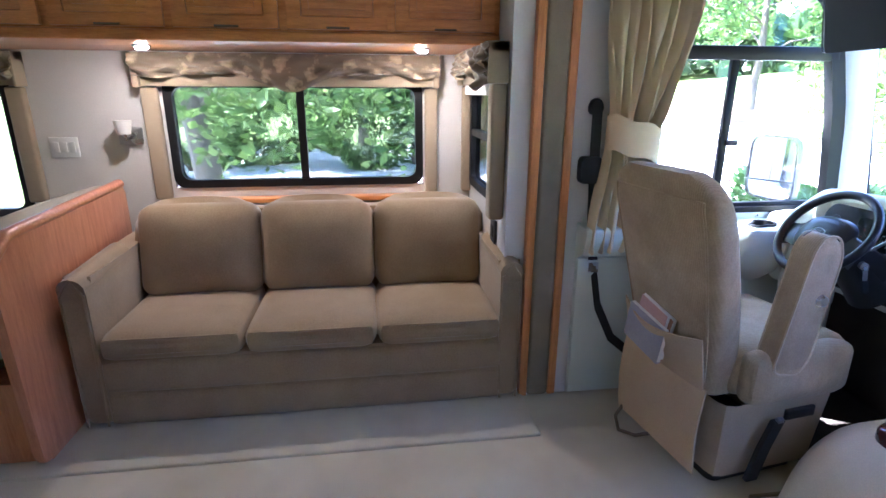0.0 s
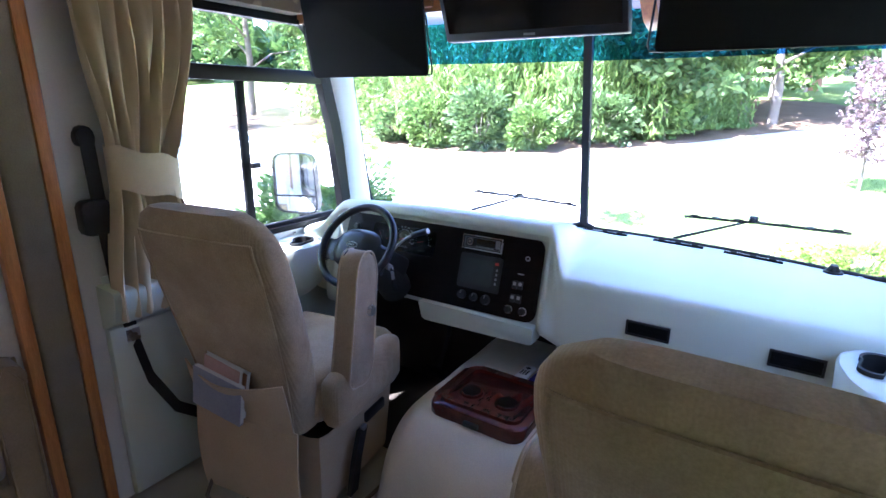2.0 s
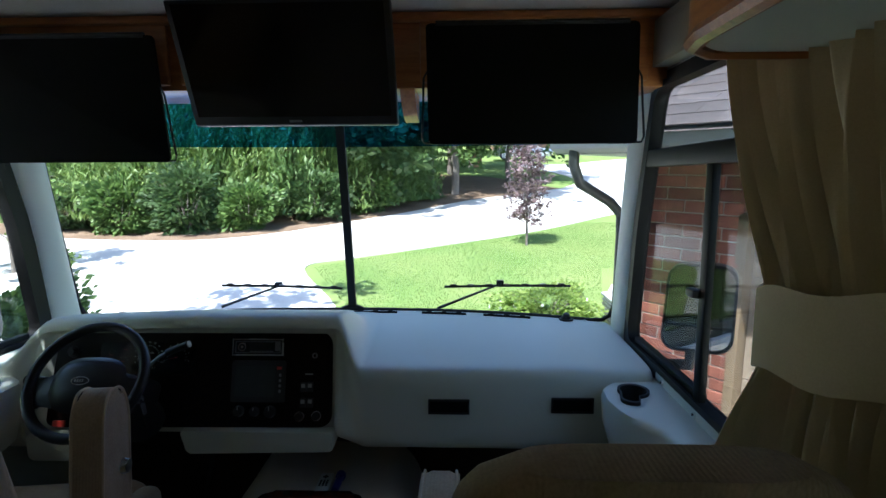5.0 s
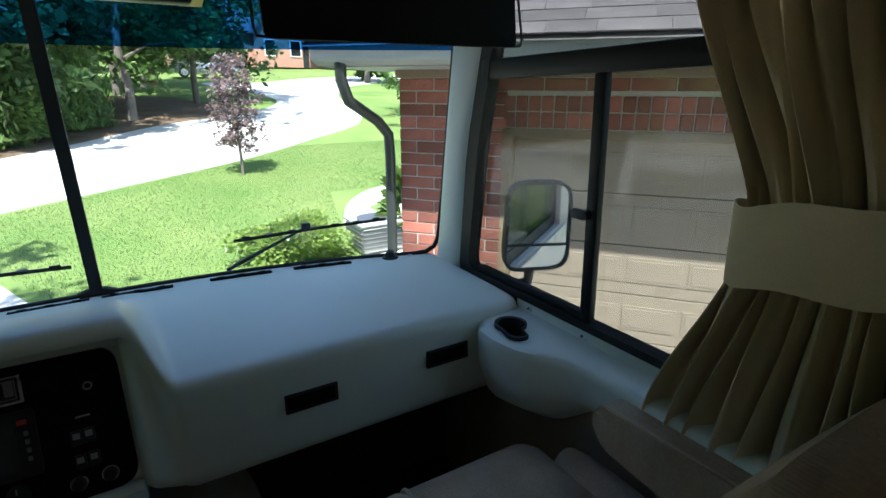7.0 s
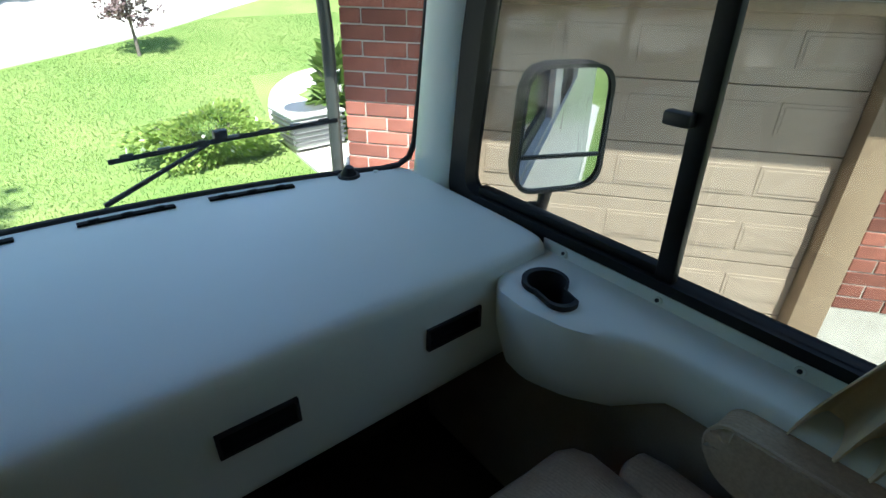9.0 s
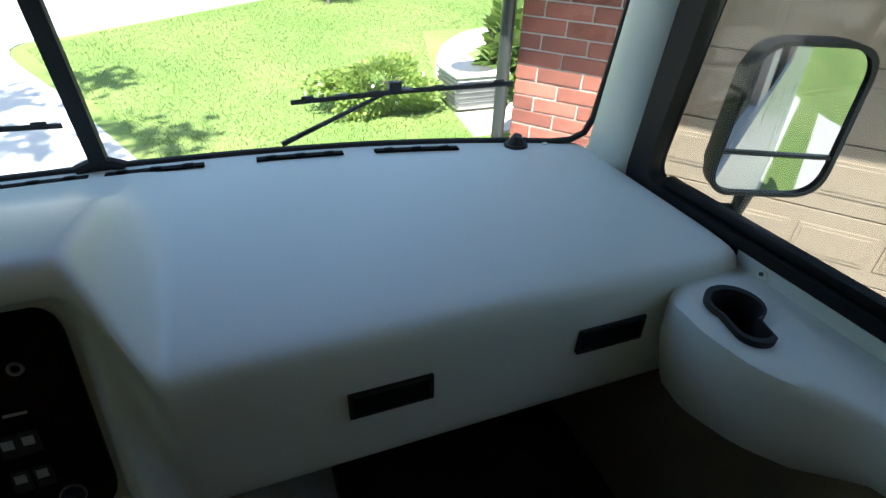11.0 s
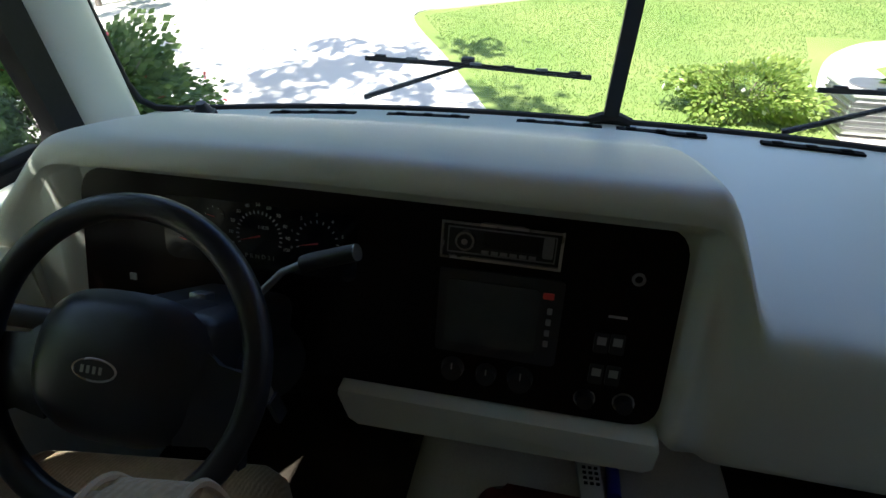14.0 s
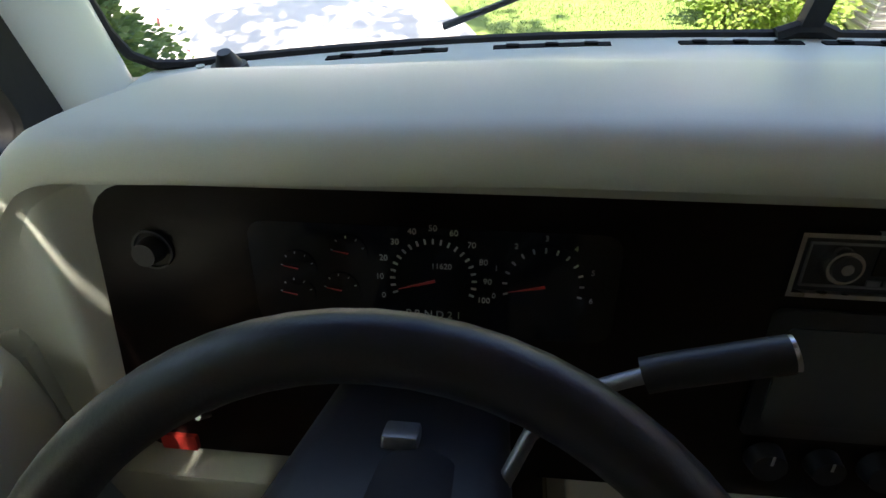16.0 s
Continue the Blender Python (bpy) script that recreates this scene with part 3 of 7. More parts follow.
def house_window(name, pts, plane, d0, d1, bars, label):
    """A black-framed sliding window in an opening; bars are places along its width."""
    u0, u1 = min(p[0] for p in pts), max(p[0] for p in pts)
    z0, z1 = pts[0][1], pts[2][1]
    mid = (u0 + u1) / 2
    root = thing(name, lay((mid, z0), plane, d0), label, "window", kind="structure")
    f = 0.045
    inner = [(u0 + f, z0 + f), (u1 - f, z0 + f), (u1 - f, z1 - f), (u0 + f, z1 - f)]
    part("window_frame", ring(rounded(pts, 0.07), rounded(inner, 0.06), plane, d0, d1), M_FRAME, root)
    for b in bars:
        part("stile", prism([(b - 0.022, z0 + 0.02), (b + 0.022, z0 + 0.02), (b + 0.022, z1 - 0.02), (b - 0.022, z1 - 0.02)], plane, lerp(d0, d1, 0.1), lerp(d0, d1, 0.8)), M_FRAME, root)
    edges = [u0 + f / 2, *bars, u1 - f / 2]
    dm = lerp(d0, d1, 0.5)
    for a, b in zip(edges, edges[1:]):
        part("pane", prism([(a, z0 + 0.03), (b, z0 + 0.03), (b, z1 - 0.03), (a, z1 - 0.03)], plane, dm, dm + 0.004), M_GLASS_HOUSE, root)
    return root


house_window("window_3", SW, "x", SLIDE_X + 0.012, SLIDE_X - 0.045, [-3.07], "black-framed sliding window above the sofa")
house_window("window_4", DW, "x", SLIDE_X + 0.012, SLIDE_X - 0.045, [-5.0], "black-framed window beside the dinette")
end_win = house_window("window_5", EW, "y", END_Y - 0.012, END_Y + 0.045, [], "narrow black-framed window in the slide-out end")
part("slider_bar", box(-2.09, -1.45, END_Y - 0.008, END_Y + 0.03, 1.245, 1.285, 0.004), M_FRAME, end_win)

# upright trim where the slide-out meets the wall: oak, taupe carpet, oak
slide_trim = thing("trim_slide_out", (-1.22, -1.85, 0), "oak and taupe upright trim beside the slide-out", "trim", kind="structure")
part("oak_strip", box(-1.27, -1.205, -1.965, -1.925, 0.0, CEIL, 0.006), M_WOOD_V, slide_trim)
part("carpet_strip", box(-1.27, -1.200, -1.925, -1.815, 0.0, CEIL, 0.02, 3), M_TAUPE, slide_trim, "taupe carpet-covered strip")
part("oak_strip", box(-1.27, -1.205, -1.815, -1.775, 0.0, CEIL, 0.006), M_WOOD_V, slide_trim)
solid("slide_jamb", box(-1.30, -1.245, -2.06, -1.965, 0.0, 2.05), M_WALL, "cream jamb beside the slide-out", "trim", kind="structure")

# passenger side behind the seat: entry door
entry = thing("wall_entry", (1.22, -3.6, 0), "cream coach wall behind the entry door", "wall", kind="structure")
part("wall_panel", box(HALF, HALF + 0.05, BACK_Y, -2.62, -0.05, CEIL), M_WALL, entry)
part("wall_panel", box(HALF, HALF + 0.05, -2.62, -1.80, 1.95, CEIL), M_WALL, entry)
part("wall_panel", box(HALF, HALF + 0.05, -1.86, -1.80, -0.05, 1.95), M_WALL, entry)


# ---- ground outside: one sheet that climbs gently ahead of the coach ----
def ground_z(x, y):
    dip = min(1.0, max(0.0, (x - 1.35) / 0.6)) * min(1.0, max(0.0, (2.0 - y) / 1.2))     # the apron lies lower beside the coach
    return -0.75 - 0.45 * dip + (0.1 * max(y, 0.0) if y < 60 else 6.0 + 0.02 * (y - 60)) + 0.03 * noise.noise(Vector((x * 0.15, y * 0.15, 0)))


def grid_lines(lo, hi, near):
    out, x = [], 0.0
    while x < hi:
        out.append(x)
        x += max(0.35, (abs(x) / near) ** 1.4 * 0.35)
    out.append(hi)
    neg, x = [], 0.0
    while x > lo:
        x -= max(0.35, (abs(x) / near) ** 1.4 * 0.35)
        neg.append(max(x, lo))
    return sorted(set(neg + out))


xs, ys = grid_lines(-900, 900, 9), grid_lines(-400, 1500, 14)
verts = [(x, y, ground_z(x, y)) for y in ys for x in xs]
nx = len(xs)
faces = [(j * nx + i, j * nx + i + 1, (j + 1) * nx + i + 1, (j + 1) * nx + i) for j in range(len(ys) - 1) for i in range(nx - 1)]
me = bpy.data.meshes.new("ground")
me.from_pydata(verts, [], faces)
me.materials.append(M_GRASS)
for f in me.polygons:
    f.use_smooth = True
tagged(new("ground", me), "sunlit green lawn climbing gently away", "lawn", kind="structure")


def ground_patch(name, outline, material, lift, label, category, step=0.5):
    """A flat covering that follows the ground inside an outline, with a thin edge."""
    bm = bmesh.new()
    bm.faces.new([bm.verts.new((x, y, 0)) for x, y in outline])
    for axis, lo, hi in ((0, min(p[0] for p in outline), max(p[0] for p in outline)), (1, min(p[1] for p in outline), max(p[1] for p in outline))):
        k = lo + step
        while k < hi:
            co, no = [0, 0, 0], [0, 0, 0]
            co[axis], no[axis] = k, 1
            bmesh.ops.bisect_plane(bm, geom=bm.verts[:] + bm.edges[:] + bm.faces[:], plane_co=co, plane_no=no)
            k += step if k < 30 else step * 4
    for v in bm.verts:
        v.co.z = ground_z(v.co.x, v.co.y) + lift
    rim = [e for e in bm.edges if e.is_boundary]
    r = bmesh.ops.extrude_edge_only(bm, edges=rim)
    bmesh.ops.translate(bm, vec=(0, 0, -lift - 0.05), verts=[v for v in r["geom"] if isinstance(v, bmesh.types.BMVert)])
    return solid(name, bm, material, label, category, kind="structure")


def curve2d(pts, n=6):
    out = []
    k = len(pts)
    for i in range(k - 1):
        p0, p1, p2, p3 = (Vector(pts[max(0, min(k - 1, i + d))]) for d in (-1, 0, 1, 2))
        for j in range(n):
            t = j / n
            out.append(tuple(0.5 * (2 * p1 + (p2 - p0) * t + (2 * p0 - 5 * p1 + 4 * p2 - p3) * t * t + (3 * p1 - 3 * p2 - p0 + p3) * t ** 3)))
    out.append(pts[-1])
    return out


near_edge = curve2d([(-0.35, 3.0), (-0.95, 4.2), (-1.45, 5.2), (-2.36, 7.0), (-1.6, 7.65), (-0.7, 8.2), (0.1, 8.7), (2.2, 10.1), (4.6, 12.4), (6.9, 14.8), (8.2, 18.5), (9.5, 24.0), (13, 30), (22, 36), (40, 42)])
far_edge = curve2d([(40, 48), (24, 42), (12, 36), (7.5, 32), (4.2, 31.7), (5.4, 27.0), (6.0, 22.5), (5.0, 19.5), (3.2, 17.6), (0.8, 15.6), (-1.7, 12.4), (-4.7, 9.6), (-8, 9.4), (-14, 10.5), (-22, 11)])
ground_patch("driveway", [(-0.35, -9), *near_edge, *far_edge, (-22, -9)], M_CONCRETE, 0.02, "sun-bleached pale concrete driveway", "driveway")
ground_patch("garage_apron", [(-0.30, -9), (-0.30, 1.6), (1.6, 1.5), (5.5, -3.0), (5.5, -9)], M_CONCRETE, 0.024, "pale concrete apron before the garage", "driveway")
ground_patch("path", curve2d([(2.45, 3.3), (2.5, 4.3), (2.75, 5.3), (3.3, 6.3), (4.3, 6.9), (7, 7.2)]) + [(7, 5.6), (5.0, 5.2), (4.2, 4.2), (4.0, 3.3)], M_CONCRETE, 0.03, "curved pale concrete path beside the house", "path")
ground_patch("leaf_litter", curve2d([(-30, 11.0), (-14, 10.3), (-8, 9.2), (-4.6, 9.4), (-1.6, 12.1), (0.9, 15.3), (3.2, 17.3), (4.6, 19.0)]) + [(2.0, 24), (-10, 30), (-30, 30)], M_MULCH, 0.012, "brown leaf litter and bare soil under the trees", "soil")


# ---- the cab: dashboard ----
def panel_y(z):
    return -0.665 - 0.29 * (1.016 - z)


def dash_profile(x):
    """The section of the dashboard across the coach at x: a hood over the gauges, a low shelf on the passenger side."""
    yg = screen(x, 0.955).y - 0.004
    low = [(yg, 0.952), (yg - 0.05, 0.953), (-0.30, 0.951), (-0.50, 0.949), (-0.64, 0.947), (-0.715, 0.944), (-0.746, 0.939), (-0.760, 0.924), (-0.763, 0.895), (-0.754, 0.80), (-0.752, 0.72), (-0.751, 0.665), (-0.742, 0.64), (-0.70, 0.63), (-0.45, 0.63)]
    hood = [(yg, 0.952), (yg - 0.085, 0.955), (-0.27, 1.002), (-0.345, 1.048), (-0.50, 1.086), (-0.635, 1.110), (-0.670, 1.111), (-0.689, 1.090), (-0.697, 1.062)]
    rec = ease((0.105 - x) / 0.03) * ease((x + 0.985) / 0.03)
    off = lerp(-0.026, 0.010, rec)
    hood += [(panel_y(1.047) + off, 1.050), (panel_y(0.95) + off, 0.95), (panel_y(0.85) + off, 0.85), (panel_y(0.73) + off, 0.73), (panel_y(0.70) + off, 0.66), (-0.45, 0.65)]
    left = ease((x + 1.13) / 0.16)
    edges = [between([(0.0, 0.105), (0.2, 0.115), (0.42, 0.126), (0.75, 0.143)], -p[0]) for p in low]
    hs = [ease((e + 0.045 - x) / 0.10) * left for e in edges]
    # the hood sinks a little towards the driver's end
    sink = 0.02 * max(0.0, (-x - 0.5)) / 0.5
    return [(lerp(a[0], b[0], h), lerp(a[1], b[1] - (sink if 2 <= i <= 8 else 0), h)) for i, (a, b, h) in enumerate(zip(low, hood, hs))]


dash = thing("dashboard", (0, -0.5, 0.63), "moulded cream dashboard with a hooded driver side", "dashboard")
xs_d = sorted(set([round(lerp(-1.19, 1.19, i / 60), 4) for i in range(61)] + [round(lerp(-1.14, -0.94, i / 16), 4) for i in range(17)] + [round(lerp(0.02, 0.26, i / 24), 4) for i in range(25)]))
bm = bmesh.new()
rows = [[bm.verts.new((x, *p)) for p in dash_profile(x)] for x in xs_d]
for a, b in zip(rows, rows[1:]):
    for k in range(len(a) - 1):
        bm.faces.new((a[k], a[k + 1], b[k + 1], b[k]))
body = part("body", bm, M_DASH, dash, smooth=1.2)
sub = body.modifiers.new("soft", "SUBSURF")
sub.levels = sub.render_levels = 1

for x0, x1 in ((-0.873, -0.656), (-0.573, -0.358), (-0.235, -0.021), (0.014, 0.227), (0.348, 0.561), (0.642, 0.857)):
    pts = [Vector((x, screen(x, 0.955).y - 0.066, 0.9555)) for x in (lerp(x0, x1, i / 6) for i in range(7))]
    vent = part("defroster_slot", strap([p + Vector((0, 0, 0.001)) for p in pts], (0, 1, 0), 0.019, 0.006), M_VISOR, dash, "narrow black defroster slot")
    for i in (1, 3, 5):
        part("slot_rib", box(pts[i].x - 0.012, pts[i].x + 0.012, pts[i].y - 0.006, pts[i].y + 0.006, 0.957, 0.963, 0.001), M_VISOR, vent)
for s, tx, ty in ((-1, -1.03, -0.19), (1, 1.018, -0.150)):
    tw = part("tweeter", disc((tx, ty, 0.948 + 0.008 * (s < 0)), (0, 0, 1), 0.034, 0.012, 24, 0.031), M_BLACK, dash, "round black tweeter")
    part("dome", disc((tx, ty, 0.960 + 0.008 * (s < 0)), (0, -0.2, 1), 0.024, 0.024, 20, 0.012), M_BLACK, tw)
    part("dash_screw", disc((s * 1.10, -0.165, 0.950), (0, 0, 1), 0.008, 0.006, 10), M_DASH, dash)
for x0, x1, z0, z1, y in ((0.420, 0.564, 0.781, 0.834, -0.762), (0.848, 0.993, 0.789, 0.844, -0.762)):
    v = part("air_vent", ring([(x0, z0), (x1, z0), (x1, z1), (x0, z1)], [(x0 + 0.006, z0 + 0.006), (x1 - 0.006, z0 + 0.006), (x1 - 0.006, z1 - 0.006), (x0 + 0.006, z1 - 0.006)], "y", y - 0.003, y + 0.02), M_BLACK, dash, "black rectangular air vent")
    part("vent_back", box(x0 + 0.005, x1 - 0.005, y + 0.002, y + 0.004, z0 + 0.005, z1 - 0.005), M_VISOR, v)
    for i in range(3):
        z = lerp(z0, z1, (i + 1) / 4)
        part("louvre", turn(box(x0 + 0.008, x1 - 0.008, y - 0.001, y + 0.001, z - 0.004, z + 0.004), (x0, y, z), rx=-20), M_VISOR, v)

# knee panel below the gauges
part("knee_panel", prism(rounded([(-0.462, 0.716), (0.082, 0.716), (0.082, 0.645), (-0.440, 0.632)], 0.012), "y", -0.782, -0.70, bevel=0.006), M_DASH, dash)
part("knee_panel", prism(rounded([(-1.02, 0.70), (-0.80, 0.70), (-0.80, 0.60), (-1.02, 0.60)], 0.02), "y", -0.785, -0.70, bevel=0.006), M_DASH, dash)
part("end_shroud", prism(rounded([(-0.70, 0.60), (-0.77, 0.66), (-0.74, 0.90), (-0.60, 0.92), (-0.45, 0.90), (-0.45, 0.60)], 0.04), "x", -1.13, -1.05, bevel=0.02), M_DASH, dash)


def on_panel(x, z, lift=0.0):
    return Vector((x, panel_y(z) - lift * 0.96, z + lift * 0.28))


def panel_piece(points, thick, lift=0.0):
    """A flat piece lying on the sloping gauge panel; points are (x, z)."""
    bm = bmesh.new()
    lo = [bm.verts.new(on_panel(x, z, lift)) for x, z in points]
    hi = [bm.verts.new(on_panel(x, z, lift + thick)) for x, z in points]
    bm.faces.new(lo)
    bm.faces.new(hi)
    n = len(points)
    for i in range(n):
        bm.faces.new((lo[i], lo[(i + 1) % n], hi[(i + 1) % n], hi[i]))
    return bm


def rect(x0, x1, z0, z1, r=0.0):
    p = [(x0, z0), (x1, z0), (x1, z1), (x0, z1)]
    return rounded(p, r, 4) if r else p


def panel_ring(c, r0, r1, thick, lift, n=28):
    bm = bmesh.new()
    v = [[bm.verts.new(on_panel(c[0] + math.cos(a) * r, c[1] + math.sin(a) * r * 0.96, l)) for a in (2 * math.pi * k / n for k in range(n))] for r, l in ((r0, lift), (r0, lift + thick), (r1, lift + thick), (r1, lift))]
    for q in range(4):
        for k in range(n):
            bm.faces.new((v[q][k], v[q][(k + 1) % n], v[(q + 1) % 4][(k + 1) % n], v[(q + 1) % 4][k]))
    return bm


def circle(c, r, n=24):
    return [(c[0] + math.cos(2 * math.pi * k / n) * r, c[1] + math.sin(2 * math.pi * k / n) * r * 0.96) for k in range(n)]


gauges = part("gauge_panel", panel_piece(rounded([(-0.975, 0.712), (0.075, 0.722), (0.068, 1.042), (-0.50, 1.051), (-0.948, 1.034)], 0.05, 6), 0.006, -0.003), M_DASH_PANEL, dash, "glossy dark burl gauge panel")


def lettering(text, x, z, size, parent, material=M_IVORY_MARK, name="numeral"):
    cu = bpy.data.curves.new(name, "FONT")
    cu.body, cu.size, cu.align_x, cu.align_y = text, size, "CENTER", "CENTER"
    cu.extrude = 0.0003
    tmp = bpy.data.objects.new("tmp", cu)
    me = bpy.data.meshes.new_from_object(tmp)
    bpy.data.objects.remove(tmp)
    bm = bmesh.new()
    bm.from_mesh(me)
    bpy.data.meshes.remove(me)
    tilt = math.atan2(1, -0.29)
    for v in bm.verts:
        v.co = on_panel(x + v.co.x, z + v.co.y * 0.96, 0.0058 + v.co.z)
    return part(name, bm, material, parent, smooth=0)


def dial(c, r, a0, a1, ticks, needle, parent, labels=()):
    d = part("dial", panel_piece(circle(c, r * 1.12), 0.001, 0.0042), M_SCREEN, parent)
    for i in range(ticks):
        a = radians(lerp(a0, a1, i / (ticks - 1)))
        bm = bmesh.new()
        u, w = Vector((math.cos(a), math.sin(a))), Vector((-math.sin(a), math.cos(a))) * r * 0.022
        q = [Vector(c) + u * r * 0.88 + w, Vector(c) + u * r + w, Vector(c) + u * r - w, Vector(c) + u * r * 0.88 - w]
        part("tick", panel_piece([tuple(p) for p in q], 0.0008, 0.0053), M_IVORY_MARK, d, smooth=0)
    a = radians(needle)
    u, w = Vector((math.cos(a), math.sin(a))), Vector((-math.sin(a), math.cos(a))) * r * 0.035
    q = [Vector(c) + w - u * 0.05 * r, Vector(c) + u * r * 0.85, Vector(c) - w - u * 0.05 * r]
    part("needle", panel_piece([tuple(p) for p in q], 0.0012, 0.0066), M_RED, d, "red gauge needle", smooth=0)
    for text, deg, k in labels:
        a = radians(deg)
        lettering(text, c[0] + math.cos(a) * r * k, c[1] + math.sin(a) * r * k, r * 0.20, d)
    return d


cluster = part("instrument_glass", panel_piece(rect(-0.79, -0.435, 0.895, 1.005, 0.02), 0.001, 0.003), M_SCREEN, gauges)
dial((-0.608, 0.953), 0.042, 200, -20, 21, 196, cluster, [(str(10 * i), lerp(200, -20, i / 10), 1.24) for i in range(11)])
dial((-0.504, 0.953), 0.038, 195, -15, 13, 192, cluster, [(str(i), lerp(195, -15, i / 6), 1.24) for i in range(7)])
for c in ((-0.742, 0.959), (-0.690, 0.977), (-0.746, 0.931), (-0.700, 0.938)):
    dial(c, 0.017, 170, 20, 5, 170, cluster)
lettering("11620", -0.600, 0.968, 0.008, cluster)
lettering("P R N D 2 1", -0.608, 0.917, 0.011, cluster)

# controls on the gauge panel
radio = thing("car_radio", tuple(on_panel(-0.204, 0.97)), "silver-rimmed car radio set into the gauge panel", "radio")
def panel_frame(x0, x1, z0, z1, w, thick, lift):
    bm = bmesh.new()
    o, i = rect(x0, x1, z0, z1), rect(x0 + w, x1 - w, z0 + w, z1 - w)
    v = [[bm.verts.new(on_panel(*p, l)) for p in line] for line, l in ((o, lift), (o, lift + thick), (i, lift + thick), (i, lift))]
    for q in range(4):
        for k in range(4):
            bm.faces.new((v[q][k], v[q][(k + 1) % 4], v[(q + 1) % 4][(k + 1) % 4], v[(q + 1) % 4][k]))
    return bm


part("bezel", panel_frame(-0.296, -0.110, 0.961, 1.019, 0.004, 0.014, 0.0), M_CHROME, radio, "thin silver bezel", smooth=0)
part("face", panel_piece(rect(-0.2915, -0.1145, 0.9655, 1.0145), 0.009, 0.0), M_BLACK, radio)
part("inner_trim", panel_frame(-0.286, -0.120, 0.970, 1.010, 0.0018, 0.002, 0.009), M_GREY_METAL, radio, smooth=0)
knob = part("volume_knob", disc(on_panel(-0.258, 0.991, 0.009), (0, -0.96, 0.28), 0.017, 0.010, 24, 0.015), M_CHROME, radio)
part("knob_cap", disc(on_panel(-0.258, 0.991, 0.019), (0, -0.96, 0.28), 0.0115, 0.002, 20), M_BLACK, knob)
part("knob_centre", disc(on_panel(-0.258, 0.991, 0.021), (0, -0.96, 0.28), 0.005, 0.001, 16), M_CHROME, knob)
part("display", panel_piece(rect(-0.230, -0.146, 0.982, 1.006), 0.0015, 0.009), M_SCREEN, radio)
for i in range(6):
    part("button", panel_piece(rect(-0.232 + i * 0.0145, -0.221 + i * 0.0145, 0.9725, 0.9775), 0.002, 0.009), M_GREY_METAL, radio)
part("side_button", panel_piece(rect(-0.140, -0.124, 0.977, 1.008, 0.003), 0.003, 0.009), M_GREY_METAL, radio)

monitor = thing("camera_monitor", tuple(on_panel(-0.205, 0.82)), "small square monitor set into the gauge panel", "monitor")
part("case", panel_piece(rect(-0.295, -0.098, 0.803, 0.944, 0.01), 0.006, 0.002), M_BLACK, monitor)
part("screen", panel_piece(rect(-0.281, -0.134, 0.822, 0.927, 0.008), 0.002, 0.008), M_SCREEN_GREY, monitor, "blank grey screen")
part("button", panel_piece(rect(-0.130, -0.113, 0.914, 0.924, 0.002), 0.002, 0.008), M_RED, monitor, "red button")
for i in range(4):
    part("button", panel_piece(rect(-0.121, -0.113, 0.836 + i * 0.018, 0.846 + i * 0.018, 0.002), 0.002, 0.008), M_GREY_METAL, monitor)

for i, (x, z) in enumerate(((-0.032, 0.859), (-0.008, 0.860), (-0.032, 0.806), (-0.006, 0.807))):
    sw = part("rocker_switch", panel_piece(rect(x - 0.011, x + 0.011, z - 0.020, z + 0.012, 0.003), 0.005, 0.003), M_BLACK, gauges)
    part("marking", panel_piece(rect(x - 0.007, x + 0.007, z - 0.006, z + 0.007), 0.0006, 0.0081), M_IVORY_MARK, sw)
part("warning_line", panel_piece(rect(-0.040, -0.022, 0.8385, 0.8425), 0.0012, 0.003), M_RED, gauges)
for x, z, r in ((-0.043, 0.757, 0.015), (0.018, 0.759, 0.015), (-0.262, 0.773, 0.020), (-0.149, 0.772, 0.022), (-0.205, 0.772, 0.018)):
    k = part("control_knob", disc(on_panel(x, z, 0.002), (0, -0.96, 0.28), r, 0.018, 20, r * 0.85), M_BLACK, gauges)
    if x > -0.1:
        part("bright_ring", panel_ring((x, z), r * 1.02, r * 1.16, 0.003, 0.003), M_CHROME, k)
    else:
        part("pointer", panel_piece(rect(x - 0.0012, x + 0.0012, z + 0.005, z + r * 0.8), 0.001, 0.0205), M_IVORY_MARK, k)
part("marking", panel_piece(rect(-0.028, 0.0, 0.897, 0.901), 0.0008, 0.003), M_IVORY_MARK, gauges)
part("lighter_socket", panel_ring((0.005, 0.962), 0.006, 0.010, 0.004, 0.003), M_GREY_METAL, gauges)
part("headlamp_knob", disc(on_panel(-0.892, 0.970, 0.002), (0, -0.96, 0.28), 0.014, 0.018, 20, 0.012), M_BLACK, gauges)
part("bezel", panel_ring((-0.892, 0.970), 0.019, 0.0215, 0.003, 0.003), M_BLACK, gauges)
part("marking", panel_piece(rect(-0.870, -0.858, 0.842, 0.854), 0.003, 0.003), M_IVORY_MARK, gauges)
part("lower_switch", panel_piece(rect(-0.94, -0.895, 0.715, 0.735, 0.003), 0.006, 0.003), M_RED, gauges, "lit red rocker switch")
for x in (-0.915, -0.875):
    part("toggle", tube([on_panel(x, 0.765, 0.002), on_panel(x, 0.778, 0.022)], 0.0035, 8), M_CHROME, gauges)

# ---- steering wheel ----
WC, WA = Vector((-0.596, -1.018, 1.000)), Vector((0, -0.788, 0.616))
WU = Vector((0, 0.616, 0.788))


def wheel_at(a, r, lift=0.0):
    return WC + Vector((math.cos(a) * r, 0, 0)) + WU * math.sin(a) * r + WA * lift


